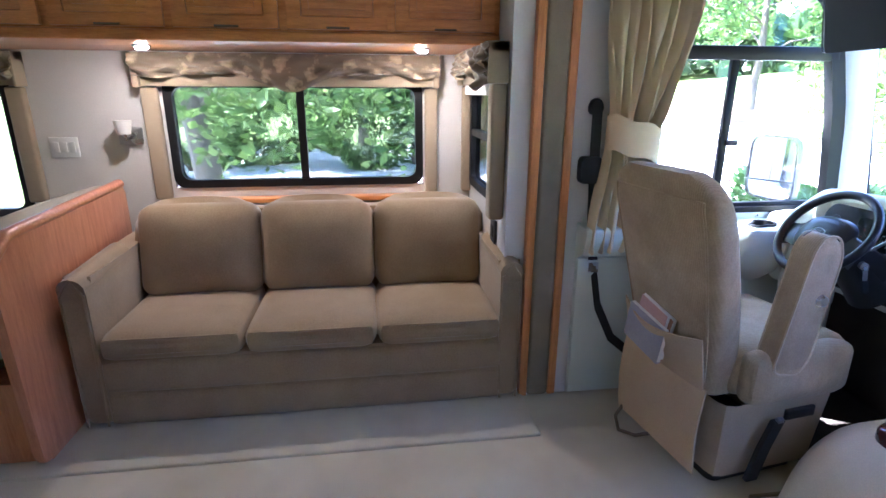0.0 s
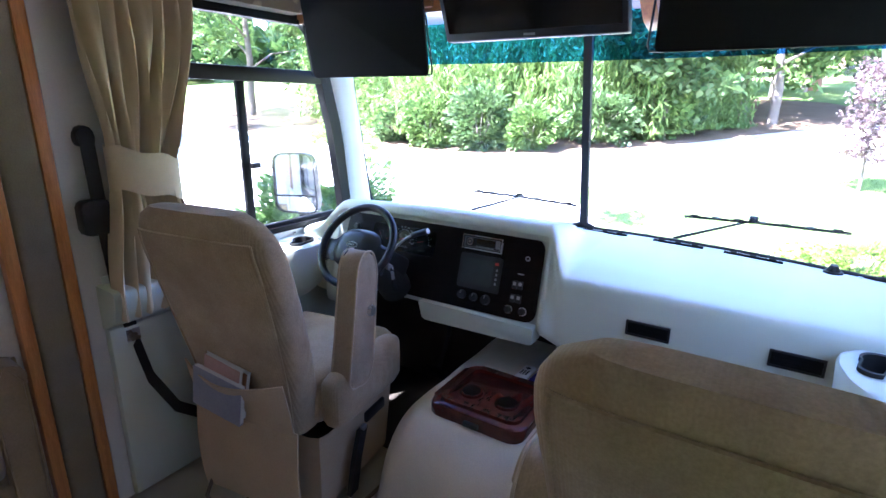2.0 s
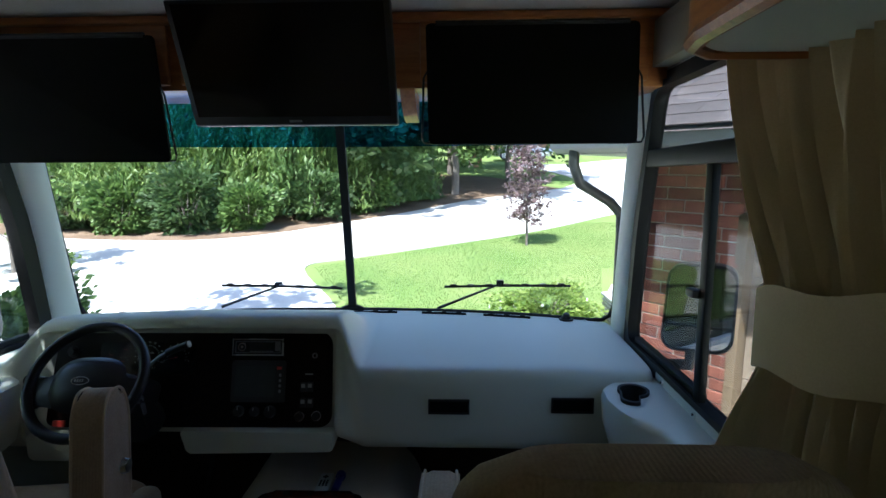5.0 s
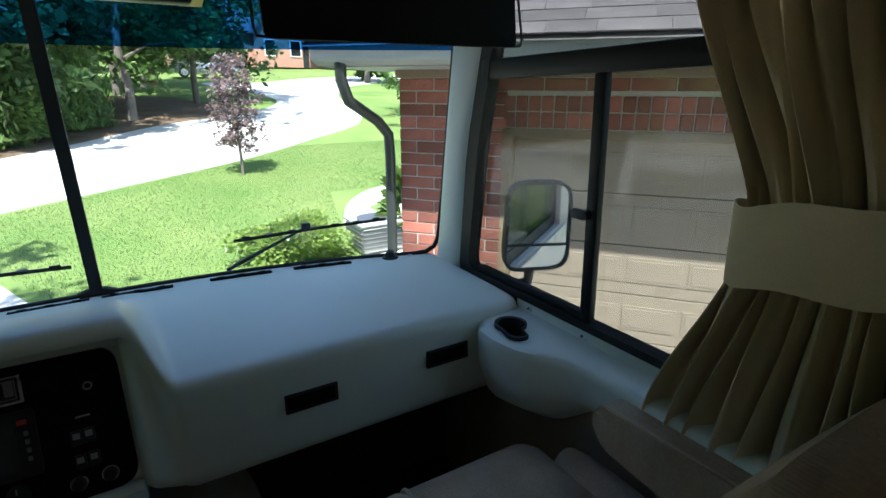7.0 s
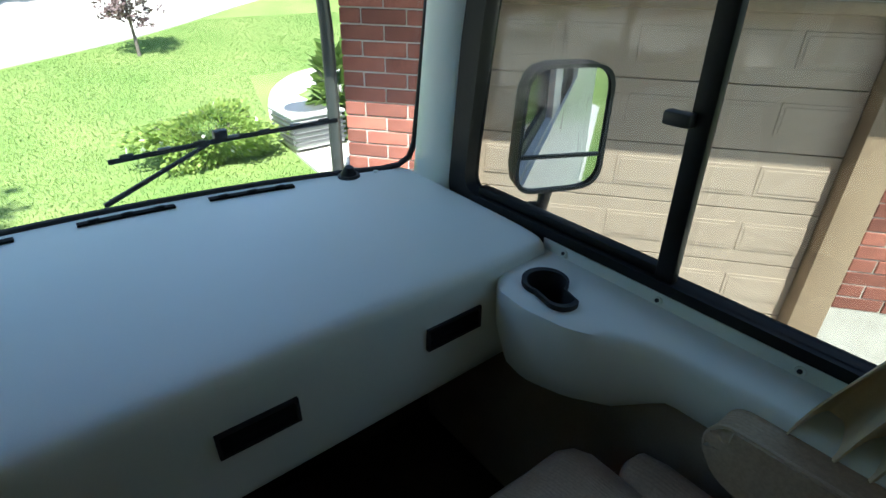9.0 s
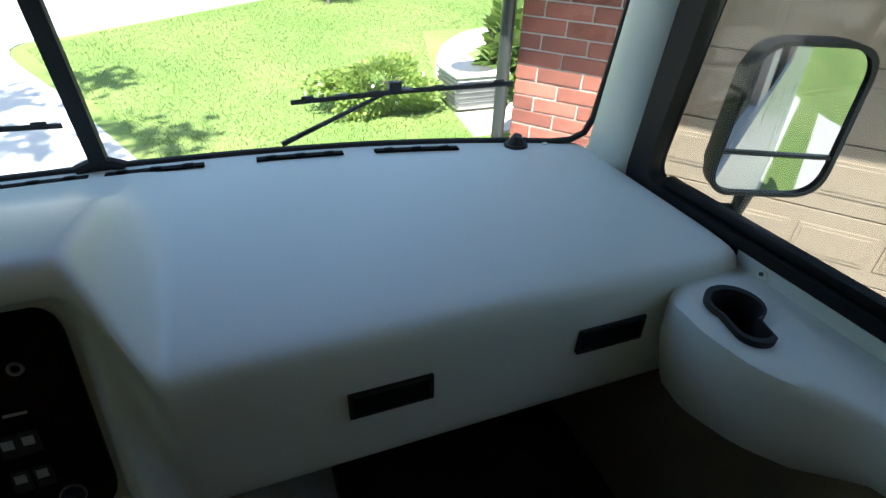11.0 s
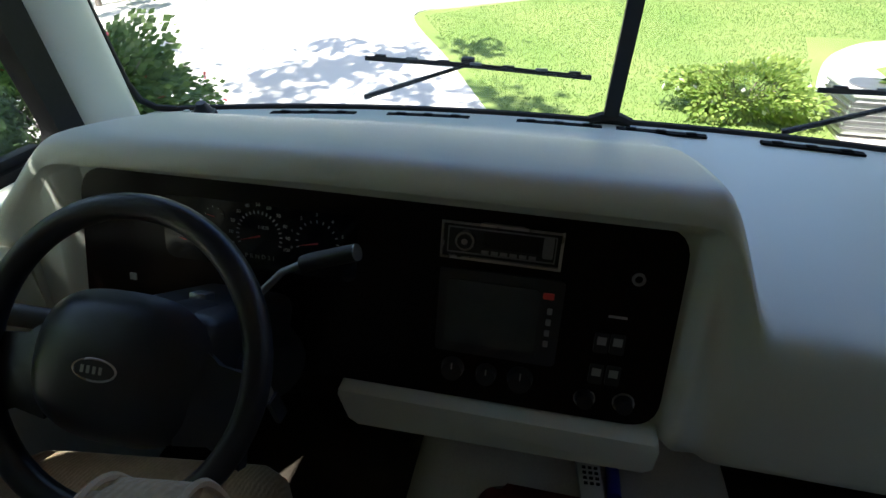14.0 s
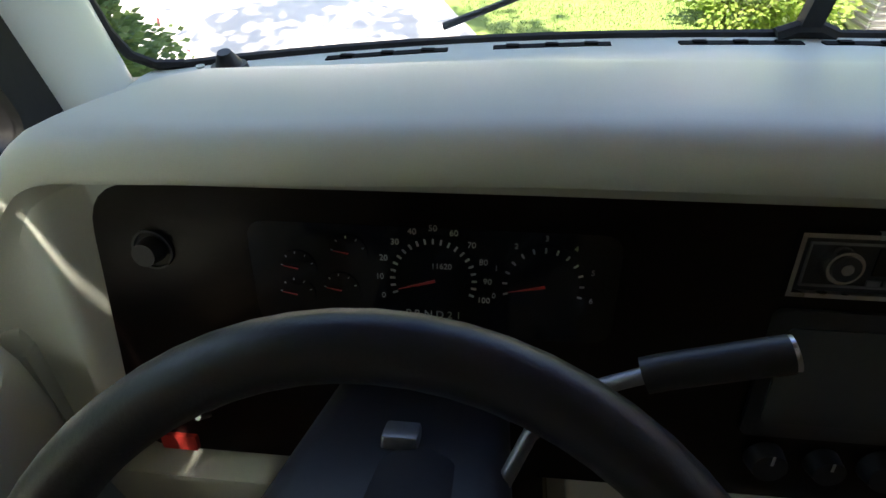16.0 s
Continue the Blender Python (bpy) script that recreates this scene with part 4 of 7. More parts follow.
wheel = thing("steering_wheel", tuple(WC - WA * 0.1), "dark blue-black steering wheel with padded hub", "steering wheel")
part("rim", tube([wheel_at(2 * math.pi * k / 64, 0.171) for k in range(64)], 0.0155, 14, closed=True), M_WHEEL, wheel)
def pad_at(u, v):
    a = 2 * math.pi * u
    ex = math.copysign(abs(math.cos(a)) ** 0.7, math.cos(a))
    ey = math.copysign(abs(math.sin(a)) ** 0.8, math.sin(a))
    return WC + Vector((0.114 * ex * v, 0, 0)) + WU * (-0.012 + 0.086 * ey * v) + WA * (0.036 * (1 - v ** 4) - 0.010)


bm = sheet(pad_at, 48, 10)
bmesh.ops.remove_doubles(bm, verts=bm.verts, dist=0.0005)
hub = part("hub_pad", bm, M_WHEEL, wheel, "padded centre of the wheel")
part("emblem", bmesh.ops.create_circle and sheet(lambda u, v: wheel_at(2 * math.pi * u, 1.0) * 0 + WC + Vector((math.cos(2 * math.pi * u) * 0.026 * v, 0, 0)) + WU * (math.sin(2 * math.pi * u) * 0.0115 * v) - WU * 0.010 + WA * 0.0268, 32, 2), M_WHEEL, hub)
part("emblem_rim", tube([WC + Vector((math.cos(a) * 0.0262, 0, 0)) + WU * (math.sin(a) * 0.0117) - WU * 0.010 + WA * 0.0268 for a in (2 * math.pi * k / 36 for k in range(36))], 0.0012, 6, closed=True), M_CHROME, hub, "oval silver emblem rim")
for k in range(4):
    part("emblem_mark", strap([WC + Vector((-0.014 + 0.0075 * k, 0, 0)) + WU * w - WU * 0.010 + WA * 0.0280 for w in (-0.004, 0.004)], (1, 0, 0), 0.0035, 0.0008), M_IVORY_MARK, hub, smooth=0)
for q in (-1, 1):
    def spoke_at(u, v):
        # broad at the hub, waisted, then flaring into the rim
        r = lerp(0.085, 0.170, u)
        half = between([(0, 0.062), (0.5, 0.044), (1.0, 0.050)], u)
        drop = lerp(-0.022, -0.046, u)
        return WC + Vector((q * math.sqrt(max(0.0, r * r - drop * drop)), 0, 0)) + WU * (drop + half * (2 * v - 1)) + WA * (0.012 * (1 - u) * math.sin(math.pi * v) - 0.006)
    part("spoke", sheet(spoke_at, 10, 8, thick=0.016), M_WHEEL, wheel)
part("column", tube([WC - WA * 0.02, WC - WA * 0.06, WC - WA * 0.13, Vector((-0.60, -0.76, 0.74))], 0.046, 20, r_end=0.075), M_BLACK, wheel)
part("column_shroud", turn(box(-0.695, -0.53, -0.98, -0.74, 0.845, 0.945, 0.025, 3), (-0.612, -0.86, 0.89), rx=-30), M_BLACK, wheel)
part("hazard_button", turn(box(-0.625, -0.598, -0.862, -0.838, 0.945, 0.958, 0.003), (-0.612, -0.85, 0.95), rx=-30), M_GREY_METAL, wheel)
stalk = part("turn_stalk", tube([(-0.68, -0.93, 0.935), (-0.74, -0.945, 0.955), (-0.765, -0.95, 0.965)], 0.008, 10), M_BLACK, wheel)
part("stalk_grip", tube([(-0.755, -0.948, 0.962), (-0.835, -0.962, 0.975)], 0.015, 14), M_BLACK, stalk)
lever = part("gear_lever", tube([(-0.545, -0.885, 0.93), (-0.52, -0.85, 0.97), (-0.485, -0.835, 1.005), (-0.448, -0.833, 1.025)], 0.0055, 10), M_GREY_METAL, wheel)
part("lever_grip", tube([(-0.452, -0.833, 1.022), (-0.44, -0.833, 1.028), (-0.385, -0.833, 1.049), (-0.376, -0.833, 1.052)], 0.0118, 16), M_BLACK, lever)
part("lever_button", disc((-0.377, -0.833, 1.052), (0.93, 0, 0.36), 0.011, 0.004, 18), M_CHROME, lever)
part("ignition", tube([(-0.535, -0.90, 0.89), (-0.505, -0.915, 0.893)], 0.014, 14), M_GREY_METAL, wheel)
key = thing("keys", (-0.50, -0.918, 0.80), "bunch of keys hanging from the ignition", "keys")
part("key", strap([(-0.500, -0.918, 0.895), (-0.492, -0.920, 0.87), (-0.490, -0.918, 0.845)], (0, 1, 0.2), 0.018, 0.003), M_CHROME, key)
part("fob", strap([(-0.488, -0.918, 0.845), (-0.482, -0.914, 0.80)], (0, 1, 0), 0.022, 0.008), M_BLACK, key)
pedal = thing("pedals", (-0.5, -0.35, 0.02), "black rubber brake and throttle pedals", "pedal")
part("brake_pedal", turn(box(-0.66, -0.55, -0.42, -0.40, 0.10, 0.19, 0.008), (-0.6, -0.41, 0.15), rx=35), M_RUBBER, pedal)
part("pedal_arm", tube([(-0.6, -0.40, 0.15), (-0.6, -0.30, 0.32), (-0.6, -0.26, 0.5)], 0.012, 8), M_BLACK, pedal)
part("throttle_pedal", turn(box(-0.47, -0.41, -0.44, -0.42, 0.03, 0.22, 0.008), (-0.44, -0.43, 0.1), rx=30), M_RUBBER, pedal)


# ---- armrest ledges under the side windows ----
def ledge(s, name, label):
    root = thing(name, (s * 1.2, -1.1, 0.62), label, "ledge")
    edge = [(-1.72, 0.125), (-1.30, 0.115), (-1.16, 0.118), (-1.10, 0.130), (-1.04, 0.165), (-0.97, 0.205), (-0.88, 0.222), (-0.80, 0.215), (-0.76, 0.185), (-0.735, 0.13)]
    drop = [(-1.72, 0.16), (-1.14, 0.17), (-1.02, 0.26), (-0.85, 0.30), (-0.735, 0.28)]
    bm = bmesh.new()
    rows = []
    for i in range(45):
        y = lerp(-1.72, -0.735, i / 44)
        d = between(edge, y)
        z1, z0 = 0.903, 0.903 - between(drop, y)
        sec = [(0.0, z1 + 0.004), (d * 0.55, z1), (d * 0.86, z1 - 0.002), (d * 0.97, z1 - 0.010), (d, z1 - 0.030), (d * 0.97, lerp(z1, z0, 0.4)), (d * 0.82, lerp(z1, z0, 0.75)), (d * 0.45, z0 + 0.012), (0.0, z0 - 0.01)]
        rows.append([bm.verts.new((s * (HALF - q), y, z)) for q, z in sec])
    for a, b in zip(rows, rows[1:]):
        for k in range(len(a)):
            q = (k + 1) % len(a)
            bm.faces.new((a[k], a[q], b[q], b[k]))
    bm.faces.new(rows[0])
    bm.faces.new(rows[-1])
    closed = bm
    # passenger side: darker taupe paints the shade on what is the same cream plastic
    part("lower_moulding", prism([(-0.30, 0.02), (-1.72, 0.02), (-1.72, 0.74), (-1.10, 0.74), (-0.98, 0.66), (-0.70, 0.62), (-0.30, 0.62)], "x", s * (HALF - 0.001), s * (HALF - 0.045), bevel=0.012), M_TAUPE if s > 0 else M_DASH, root)
    # keyhole-shaped cup holder
    out = []
    c1, c2, r1, r2 = Vector((s * 1.096, -0.848)), Vector((s * 1.070, -0.915)), 0.050, 0.034
    for k in range(24):
        a = radians(lerp(-84, 196, k / 23))
        out.append(c1 + Vector((s * math.cos(a), math.sin(a))) * r1)
    for k in range(12):
        a = radians(lerp(171, 301, k / 11))
        out.append(c2 + Vector((s * math.cos(a), math.sin(a))) * r2)
    mid = (c1 + c2) / 2
    inner = [mid + (p - mid) * 0.84 for p in out]
    hole = [tuple(mid + (p - mid) * 0.93) for p in out]
    part("body", carve(closed, prism(hole, "z", 0.80, 0.95)), M_DASH, root, smooth=0.9)
    cup = part("cup_holder", ring([tuple(p) for p in out], [tuple(p) for p in inner], "z", 0.902, 0.914), M_RUBBER, root, "black keyhole-shaped cup holder")
    part("cup_wall", ring([tuple(mid + (p - mid) * 0.925) for p in out], [tuple(p) for p in inner], "z", 0.806, 0.902), M_RUBBER, cup)
    part("cup_floor", prism([tuple(mid + (p - mid) * 0.925) for p in out], "z", 0.802, 0.806), M_RUBBER, cup)
    for y in (-0.806, -1.043, -1.30):
        sn = part("snap", disc((s * (HALF - 0.012), y, 0.918), (-s, 0, 0.35), 0.0105, 0.008, 16, 0.008), M_DASH, root)
        part("snap_eye", disc((s * (HALF - 0.0195), y, 0.9208), (-s, 0, 0.35), 0.0042, 0.002, 12), M_BLACK, sn)
    part("ledge_back", prism([(-0.74, 0.895), (-1.70, 0.895), (-1.70, 0.935), (-0.74, 0.935)], "x", s * (HALF - 0.002), s * (HALF - 0.014), bevel=0.003), M_DASH, root)


ledge(1, "passenger_ledge", "cream moulded ledge with cup holder under the window")
ledge(-1, "driver_ledge", "cream moulded ledge with cup holder under the window")


# ---- captain's chairs ----
def captain_seat(name, base, rz, label, arm_up, pocket, top_z, recline, reach, seat_z, arm_back, arm_lift=0.0):
    """A high-backed swivel seat facing +y about its base, then turned."""
    root = thing(name, base, label, "seat", "captain's chairs")
    bx, by = base[0], base[1]

    def add(nm, bm, mat, lab="", parent=None, smooth=0.9):
        turn(bm, base, rz=rz)
        return part(nm, bm, mat, parent or root, lab, smooth)

    add("pedestal", prism(rounded([(bx - 0.20, by - 0.20), (bx + 0.20, by - 0.20), (bx + 0.20, by + 0.22), (bx - 0.20, by + 0.22)], 0.04), "z", 0.0, 0.10), M_BLACK)
    skirt = bmesh.new()
    sheet(lambda u, v: (lambda a, k: (bx + k * 0.27 * max(-1, min(1, 1.35 * math.cos(a))), by + k * 0.26 * max(-1, min(1, 1.35 * math.sin(a))), lerp(0.07, 0.40, v)))(2 * math.pi * u, lerp(0.93, 1.02, v)), 48, 5, bm=skirt)
    add("seat_skirt", skirt, M_SEAT_SIDE, "tan vinyl skirt")
    cushion = add("seat_cushion", pillow(bx - 0.265, bx + 0.265, by - 0.24, by + reach, 0.40, seat_z, 0.075, 0.022, 8), M_SEAT, "corded tan seat cushion")
    for q in (-1, 1):
        add("cushion_bolster", pillow(bx + q * 0.285 - 0.05, bx + q * 0.285 + 0.05, by - 0.22, by + 0.24, 0.41, seat_z + 0.012, 0.045, 0.01, 6), M_SEAT)
    # shell of the back: wide shoulders, rounded top, leaning a little
    def back(u, v, d):
        z = lerp(0.42, top_z, v)
        w = between([(0, 0.22), (0.2, 0.24), (0.55, 0.265), (0.8, 0.275), (0.90, 0.268), (0.95, 0.248), (0.98, 0.22), (1.0, 0.18)], v)
        lean = -0.235 - recline * v ** 1.3
        a = u * 2 * math.pi
        cx, cy = math.cos(a), math.sin(a)
        ex = math.copysign(abs(cx) ** 0.45, cx)
        ey = math.copysign(abs(cy) ** 0.6, cy)
        depth = between([(0, 0.085), (0.5, 0.085), (0.85, 0.075), (1.0, 0.045)], v)
        return (bx + w * ex, by + lean + depth * ey, z)
    def rear(z):
        v = max(0.0, (z - 0.42) / (top_z - 0.42))
        return by - 0.325 - recline * v ** 1.3

    bm = sheet(lambda u, v: back(u, v, 0), 56, 26)
    bm.verts.ensure_lookup_table()
    bmesh.ops.remove_doubles(bm, verts=bm.verts, dist=0.0004)
    bmesh.ops.holes_fill(bm, edges=[e for e in bm.edges if e.is_boundary], sides=0)
    shell = add("backrest", bm, M_SEAT, "tall corded tan backrest")
    # piping round the rear face, following the outline, and across below the headrest roll
    lines = [[back(0.5 + 0.118 + 0.0 * i, lerp(0.06, 0.90, i / 20), 0) for i in range(21)], [back(1 - 0.118, lerp(0.06, 0.90, i / 20), 0) for i in range(21)]]
    top = [Vector(back(lerp(0.5 + 0.118, 1 - 0.118, i / 24), 0.90, 0)) + Vector((0, -0.002, 0)) for i in range(25)]
    for ln in (*lines, top):
        add("piping", tube([Vector(p) + Vector((0, -0.001, 0)) for p in ln], 0.0048, 6), M_SEAT, parent=shell)
    if pocket:
        def pk(u, v):
            z = lerp(0.44, 0.66, v)
            x = lerp(-0.225, 0.225, u)
            bulge = 0.055 * math.sin(math.pi * u) * v
            return (bx + x, rear(z) - 0.008 - bulge, z - 0.03 * math.sin(math.pi * u) * v)
        add("map_pocket", sheet(pk, 20, 8, thick=0.006), M_SEAT_SIDE, "sagging map pocket")
        add("rear_flap", sheet(lambda u, v: (bx + lerp(-0.24, 0.24, u), by - 0.335 - 0.015 * math.sin(math.pi * v) , lerp(0.10, 0.46, v)), 12, 6, thick=0.006), M_SEAT_SIDE, "tan vinyl rear flap")
        add("pull_strap", tube([(bx - 0.21, by - 0.32, 0.14), (bx - 0.22, by - 0.36, 0.06), (bx - 0.16, by - 0.38, 0.03), (bx - 0.08, by - 0.35, 0.05), (bx - 0.02, by - 0.33, 0.10)], 0.008, 8), M_PIPING, "dark fabric pull strap")
    for q in (-1, 1):
        ax = bx + q * 0.302
        if q > 0 and arm_up:
            # the inner armrest is folded up beside the backrest
            out = rounded([(-0.17, 0.56), (-0.05, 0.54), (-0.01, 0.60), (0.035, 0.97), (0.01, 1.04), (-0.055, 1.05), (-0.09, 1.00)], 0.045, 6)
            a = add("armrest", prism([(by + y, z) for y, z in out], "x", ax - 0.039, ax + 0.039, bevel=0.018), M_SEAT, "padded armrest folded upright")
            for e in (-0.040, 0.040):
                add("piping", tube([(ax + e * 0.97, by + y, z) for y, z in out], 0.004, 6, closed=True), M_SEAT_SIDE, parent=a)
            add("recline_knob", disc((ax + 0.038, by - 0.02, 0.82), (1, 0, 0), 0.022, 0.016, 16, 0.018), M_CHROME, "chrome knob", parent=a)
        else:
            out = rounded([(-0.24, 0.66), (0.18, 0.70), (0.22, 0.76), (0.20, 0.81), (-0.22, 0.82), (-0.28, 0.74)], 0.04, 6)
            a = add("armrest", prism([(by + y - arm_back, z + arm_lift) for y, z in out], "x", ax - 0.048, ax + 0.048, bevel=0.026), M_SEAT, "padded tan armrest")
            for e in (-0.041, 0.041):
                add("piping", tube([(ax + e * 0.97, by + y - arm_back, z + arm_lift) for y, z in out], 0.004, 6, closed=True), M_SEAT_SIDE, parent=a)
    add("slide_handle", box(bx + 0.268, bx + 0.285, by + 0.02, by + 0.16, 0.30, 0.345, 0.006), M_BLACK, "black adjuster handle")
    bk = add("belt_buckle", strap([(bx + 0.30, by - 0.12, 0.08), (bx + 0.305, by - 0.09, 0.22), (bx + 0.315, by - 0.06, 0.34)], (0, 1, 0), 0.05, 0.02), M_BELT, "black seat belt buckle stalk")
    add("red_button", box(bx + 0.312, bx + 0.330, by - 0.072, by - 0.045, 0.335, 0.352, 0.003), M_GREY_METAL, parent=bk)
    return root


driver = captain_seat("captain_chair", (-0.735, -1.205, 0), 8, "tan corded driver seat with books in its rear pocket", True, True, 1.24, 0.20, 0.33, 0.61, 0.0)
passenger = captain_seat("captain_chair", (0.785, -1.36, 0), 0, "tan corded passenger seat with high rounded back", False, True, 1.24, 0.26, 0.36, 0.655, 0.10, 0.065)

# things in the driver seat's rear pocket
rot = Matrix.Translation((-0.735, -1.205, 0)) @ Euler((0, 0, radians(8))).to_matrix().to_4x4() @ Matrix.Translation((0.665, 1.175, 0))
for nm, x0, x1, y, z0, z1, m, tilt, lab in (("book", -0.82, -0.63, -1.545, 0.50, 0.70, M_BOOK, 14, "brown-covered book in the seat pocket"), ("book", -0.80, -0.64, -1.559, 0.51, 0.705, M_BOOK_PINK, 12, "faded pink book in the seat pocket"), ("magazine", -0.83, -0.61, -1.575, 0.50, 0.655, M_BOOK_BLUE, 10, "blue-grey magazine with white pages in the seat pocket")):
    root = thing(nm, (0, 0, 0), lab, "book")
    b1 = turn(box(x0, x1, y - 0.010, y + 0.010, z0, z1, 0.002), ((x0 + x1) / 2, y, z0), ry=tilt)
    bmesh.ops.transform(b1, matrix=rot, verts=b1.verts)
    b2 = turn(box(x0 + 0.004, x1 + 0.002, y - 0.007, y + 0.007, z0 + 0.01, z1 + 0.0025), ((x0 + x1) / 2, y, z0), ry=tilt)
    bmesh.ops.transform(b2, matrix=rot, verts=b2.verts)
    part("cover", b1, m, root)
    part("pages", b2, M_PAPER, root)
bag = bmesh.new()
sheet(lambda u, v: (0.775 + (0.11 + 0.012 * math.sin(9 * u * 6.28)) * math.cos(2 * math.pi * u) * (1 - 0.55 * v ** 3), -1.79 - 0.03 * v + 0.05 * math.sin(2 * math.pi * u) * (1 - 0.5 * v ** 2), lerp(0.50, 0.985, v) + 0.006 * math.sin(u * 31) * v), 40, 14, bm=bag)
bmesh.ops.holes_fill(bag, edges=[e for e in bag.edges if e.is_boundary], sides=0)
solid("paper_bag", bag, surface("crumpled_paper", (0.50, 0.40, 0.28), (0.62, 0.52, 0.38), 0.7, 10, 40, 0.8, 0.01), "crumpled tan paper bag in the seat pocket", "bag", base=(0.80, -1.80, 0.55))

# ---- engine cover between the seats ----
cover = bmesh.new()
def hump(u, v):
    x = lerp(-0.40, 0.40, u)
    y = lerp(-1.30, -0.30, v)
    ex = max(0.0, 1 - min((x + 0.40), (0.40 - x)) / 0.19)
    ey = max(0.0, 1 - (y + 1.30) / 0.30)
    k = max(0.0, 1 - math.hypot(ex, ey) ** 2.4) ** 0.5
    return (x, y, 0.012 + 0.415 * k + 0.006 * noise.noise(Vector((x * 7, y * 7, 0))) * k)
sheet(hump, 44, 44, bm=cover)
engine = thing("engine_cover", (0, -0.8, 0), "pale carpeted engine cover hump between the seats", "engine cover")
part("cover_body", cover, M_CARPET_PALE, engine, smooth=1.2)
part("edge_binding", tube([(-0.40, -0.32, 0.016), (-0.40, -1.28, 0.016), (-0.38, -1.30, 0.016), (0.38, -1.30, 0.016), (0.40, -1.28, 0.016), (0.40, -0.32, 0.016)], 0.009, 6), M_TAUPE, engine, "taupe bound edge")
catch = part("catch", box(0.075, 0.105, -1.315, -1.285, 0.10, 0.19, 0.005), M_BLACK, engine, "black cover catch")
part("catch_hook", tube([(0.09, -1.318, 0.17), (0.09, -1.326, 0.20), (0.09, -1.31, 0.215)], 0.005, 8), M_CHROME, catch)
tray = thing("console_tray", (-0.01, -0.91, 0.425), "glossy dark cherry console tray on the engine cover", "tray")
part("body", prism(rounded([(-0.205, -1.09), (0.19, -1.09), (0.19, -0.735), (-0.205, -0.735)], 0.06, 6), "z", 0.40, 0.468, bevel=0.018), M_TRAY, tray)
part("raised_rim", ring(rounded([(-0.175, -1.06), (0.16, -1.06), (0.16, -0.765), (-0.175, -0.765)], 0.05, 6), rounded([(-0.15, -1.035), (0.135, -1.035), (0.135, -0.79), (-0.15, -0.79)], 0.04, 6), "z", 0.466, 0.482), M_TRAY, tray)
for x in (-0.085, 0.065):
    cw = part("cup_well", disc((x, -0.95, 0.468), (0, 0, 1), 0.045, 0.010, 24, 0.043), M_TRAY, tray)
    part("well_floor", disc((x, -0.95, 0.4785), (0, 0, 1), 0.037, 0.0012, 24), M_SCREEN, cw)
part("latch", box(-0.035, 0.025, -1.105, -1.085, 0.425, 0.445, 0.004), M_BLACK, tray)
remote = thing("remote_control", (0.015, -0.66, 0.482), "white remote control with black buttons on the console", "remote control")
turn_r = Matrix.Translation((0.015, -0.66, 0.450)) @ Euler((radians(-8), 0, radians(4))).to_matrix().to_4x4() @ Matrix.Translation((0.04, 0.62, -0.49))
def rem(nm, bm, m, lab=""):
    bmesh.ops.transform(bm, matrix=turn_r, verts=bm.verts)
    part(nm, bm, m, remote, lab)
rem("case", box(-0.064, -0.016, -0.70, -0.55, 0.484, 0.500, 0.004), M_WHITE)
rem("direction_pad", box(-0.050, -0.030, -0.592, -0.586, 0.500, 0.504), M_BLACK)
rem("direction_pad", box(-0.043, -0.037, -0.600, -0.578, 0.500, 0.5045), M_BLACK)
for r_ in range(4):
    for c_ in range(3):
        rem("button", box(-0.054 + c_ * 0.012, -0.047 + c_ * 0.012, -0.625 - r_ * 0.013, -0.620 - r_ * 0.013, 0.500, 0.503), M_BLACK)
fob = thing("blue_torch", (0.065, -0.68, 0.482), "small dark blue plastic torch beside the remote", "torch")
part("body", tube([(0.065, -0.71, 0.451), (0.065, -0.61, 0.445)], 0.014, 14), M_BLUE, fob)
part("head", tube([(0.065, -0.612, 0.4465), (0.065, -0.595, 0.4465)], 0.019, 16), M_BLUE, fob)

# ---- overhead cabinets, visors and screen above the windscreen ----
front_cab = thing("overhead_cabinet", (0, -0.55, 1.88), "honey oak overhead cabinets above the windscreen", "cabinet")
part("body", box(-HALF + 0.01, HALF - 0.01, -0.70, -0.40, 1.895, CEIL - 0.004, 0.004), M_WOOD_X, front_cab)
for x0, x1 in ((-1.14, -0.44), (-0.40, 0.30), (0.40, 1.14)):
    d = part("cabinet_door", box(x0, x1, -0.722, -0.702, 1.91, 2.11, 0.006), M_WOOD_X, front_cab)
    part("raised_panel", box(x0 + 0.07, x1 - 0.07, -0.732, -0.720, 1.955, 2.07, 0.008), M_WOOD_X, d)
part("corbel", prism(rounded([(-0.72, 1.90), (-0.50, 1.90), (-0.50, 1.80), (-0.60, 1.82)], 0.02), "x", 0.33, 0.38), M_WOOD, front_cab)
part("crown_moulding", box(-HALF + 0.01, HALF - 0.01, -0.745, -0.70, CEIL - 0.028, CEIL - 0.002, 0.008), M_WOOD_X, front_cab)


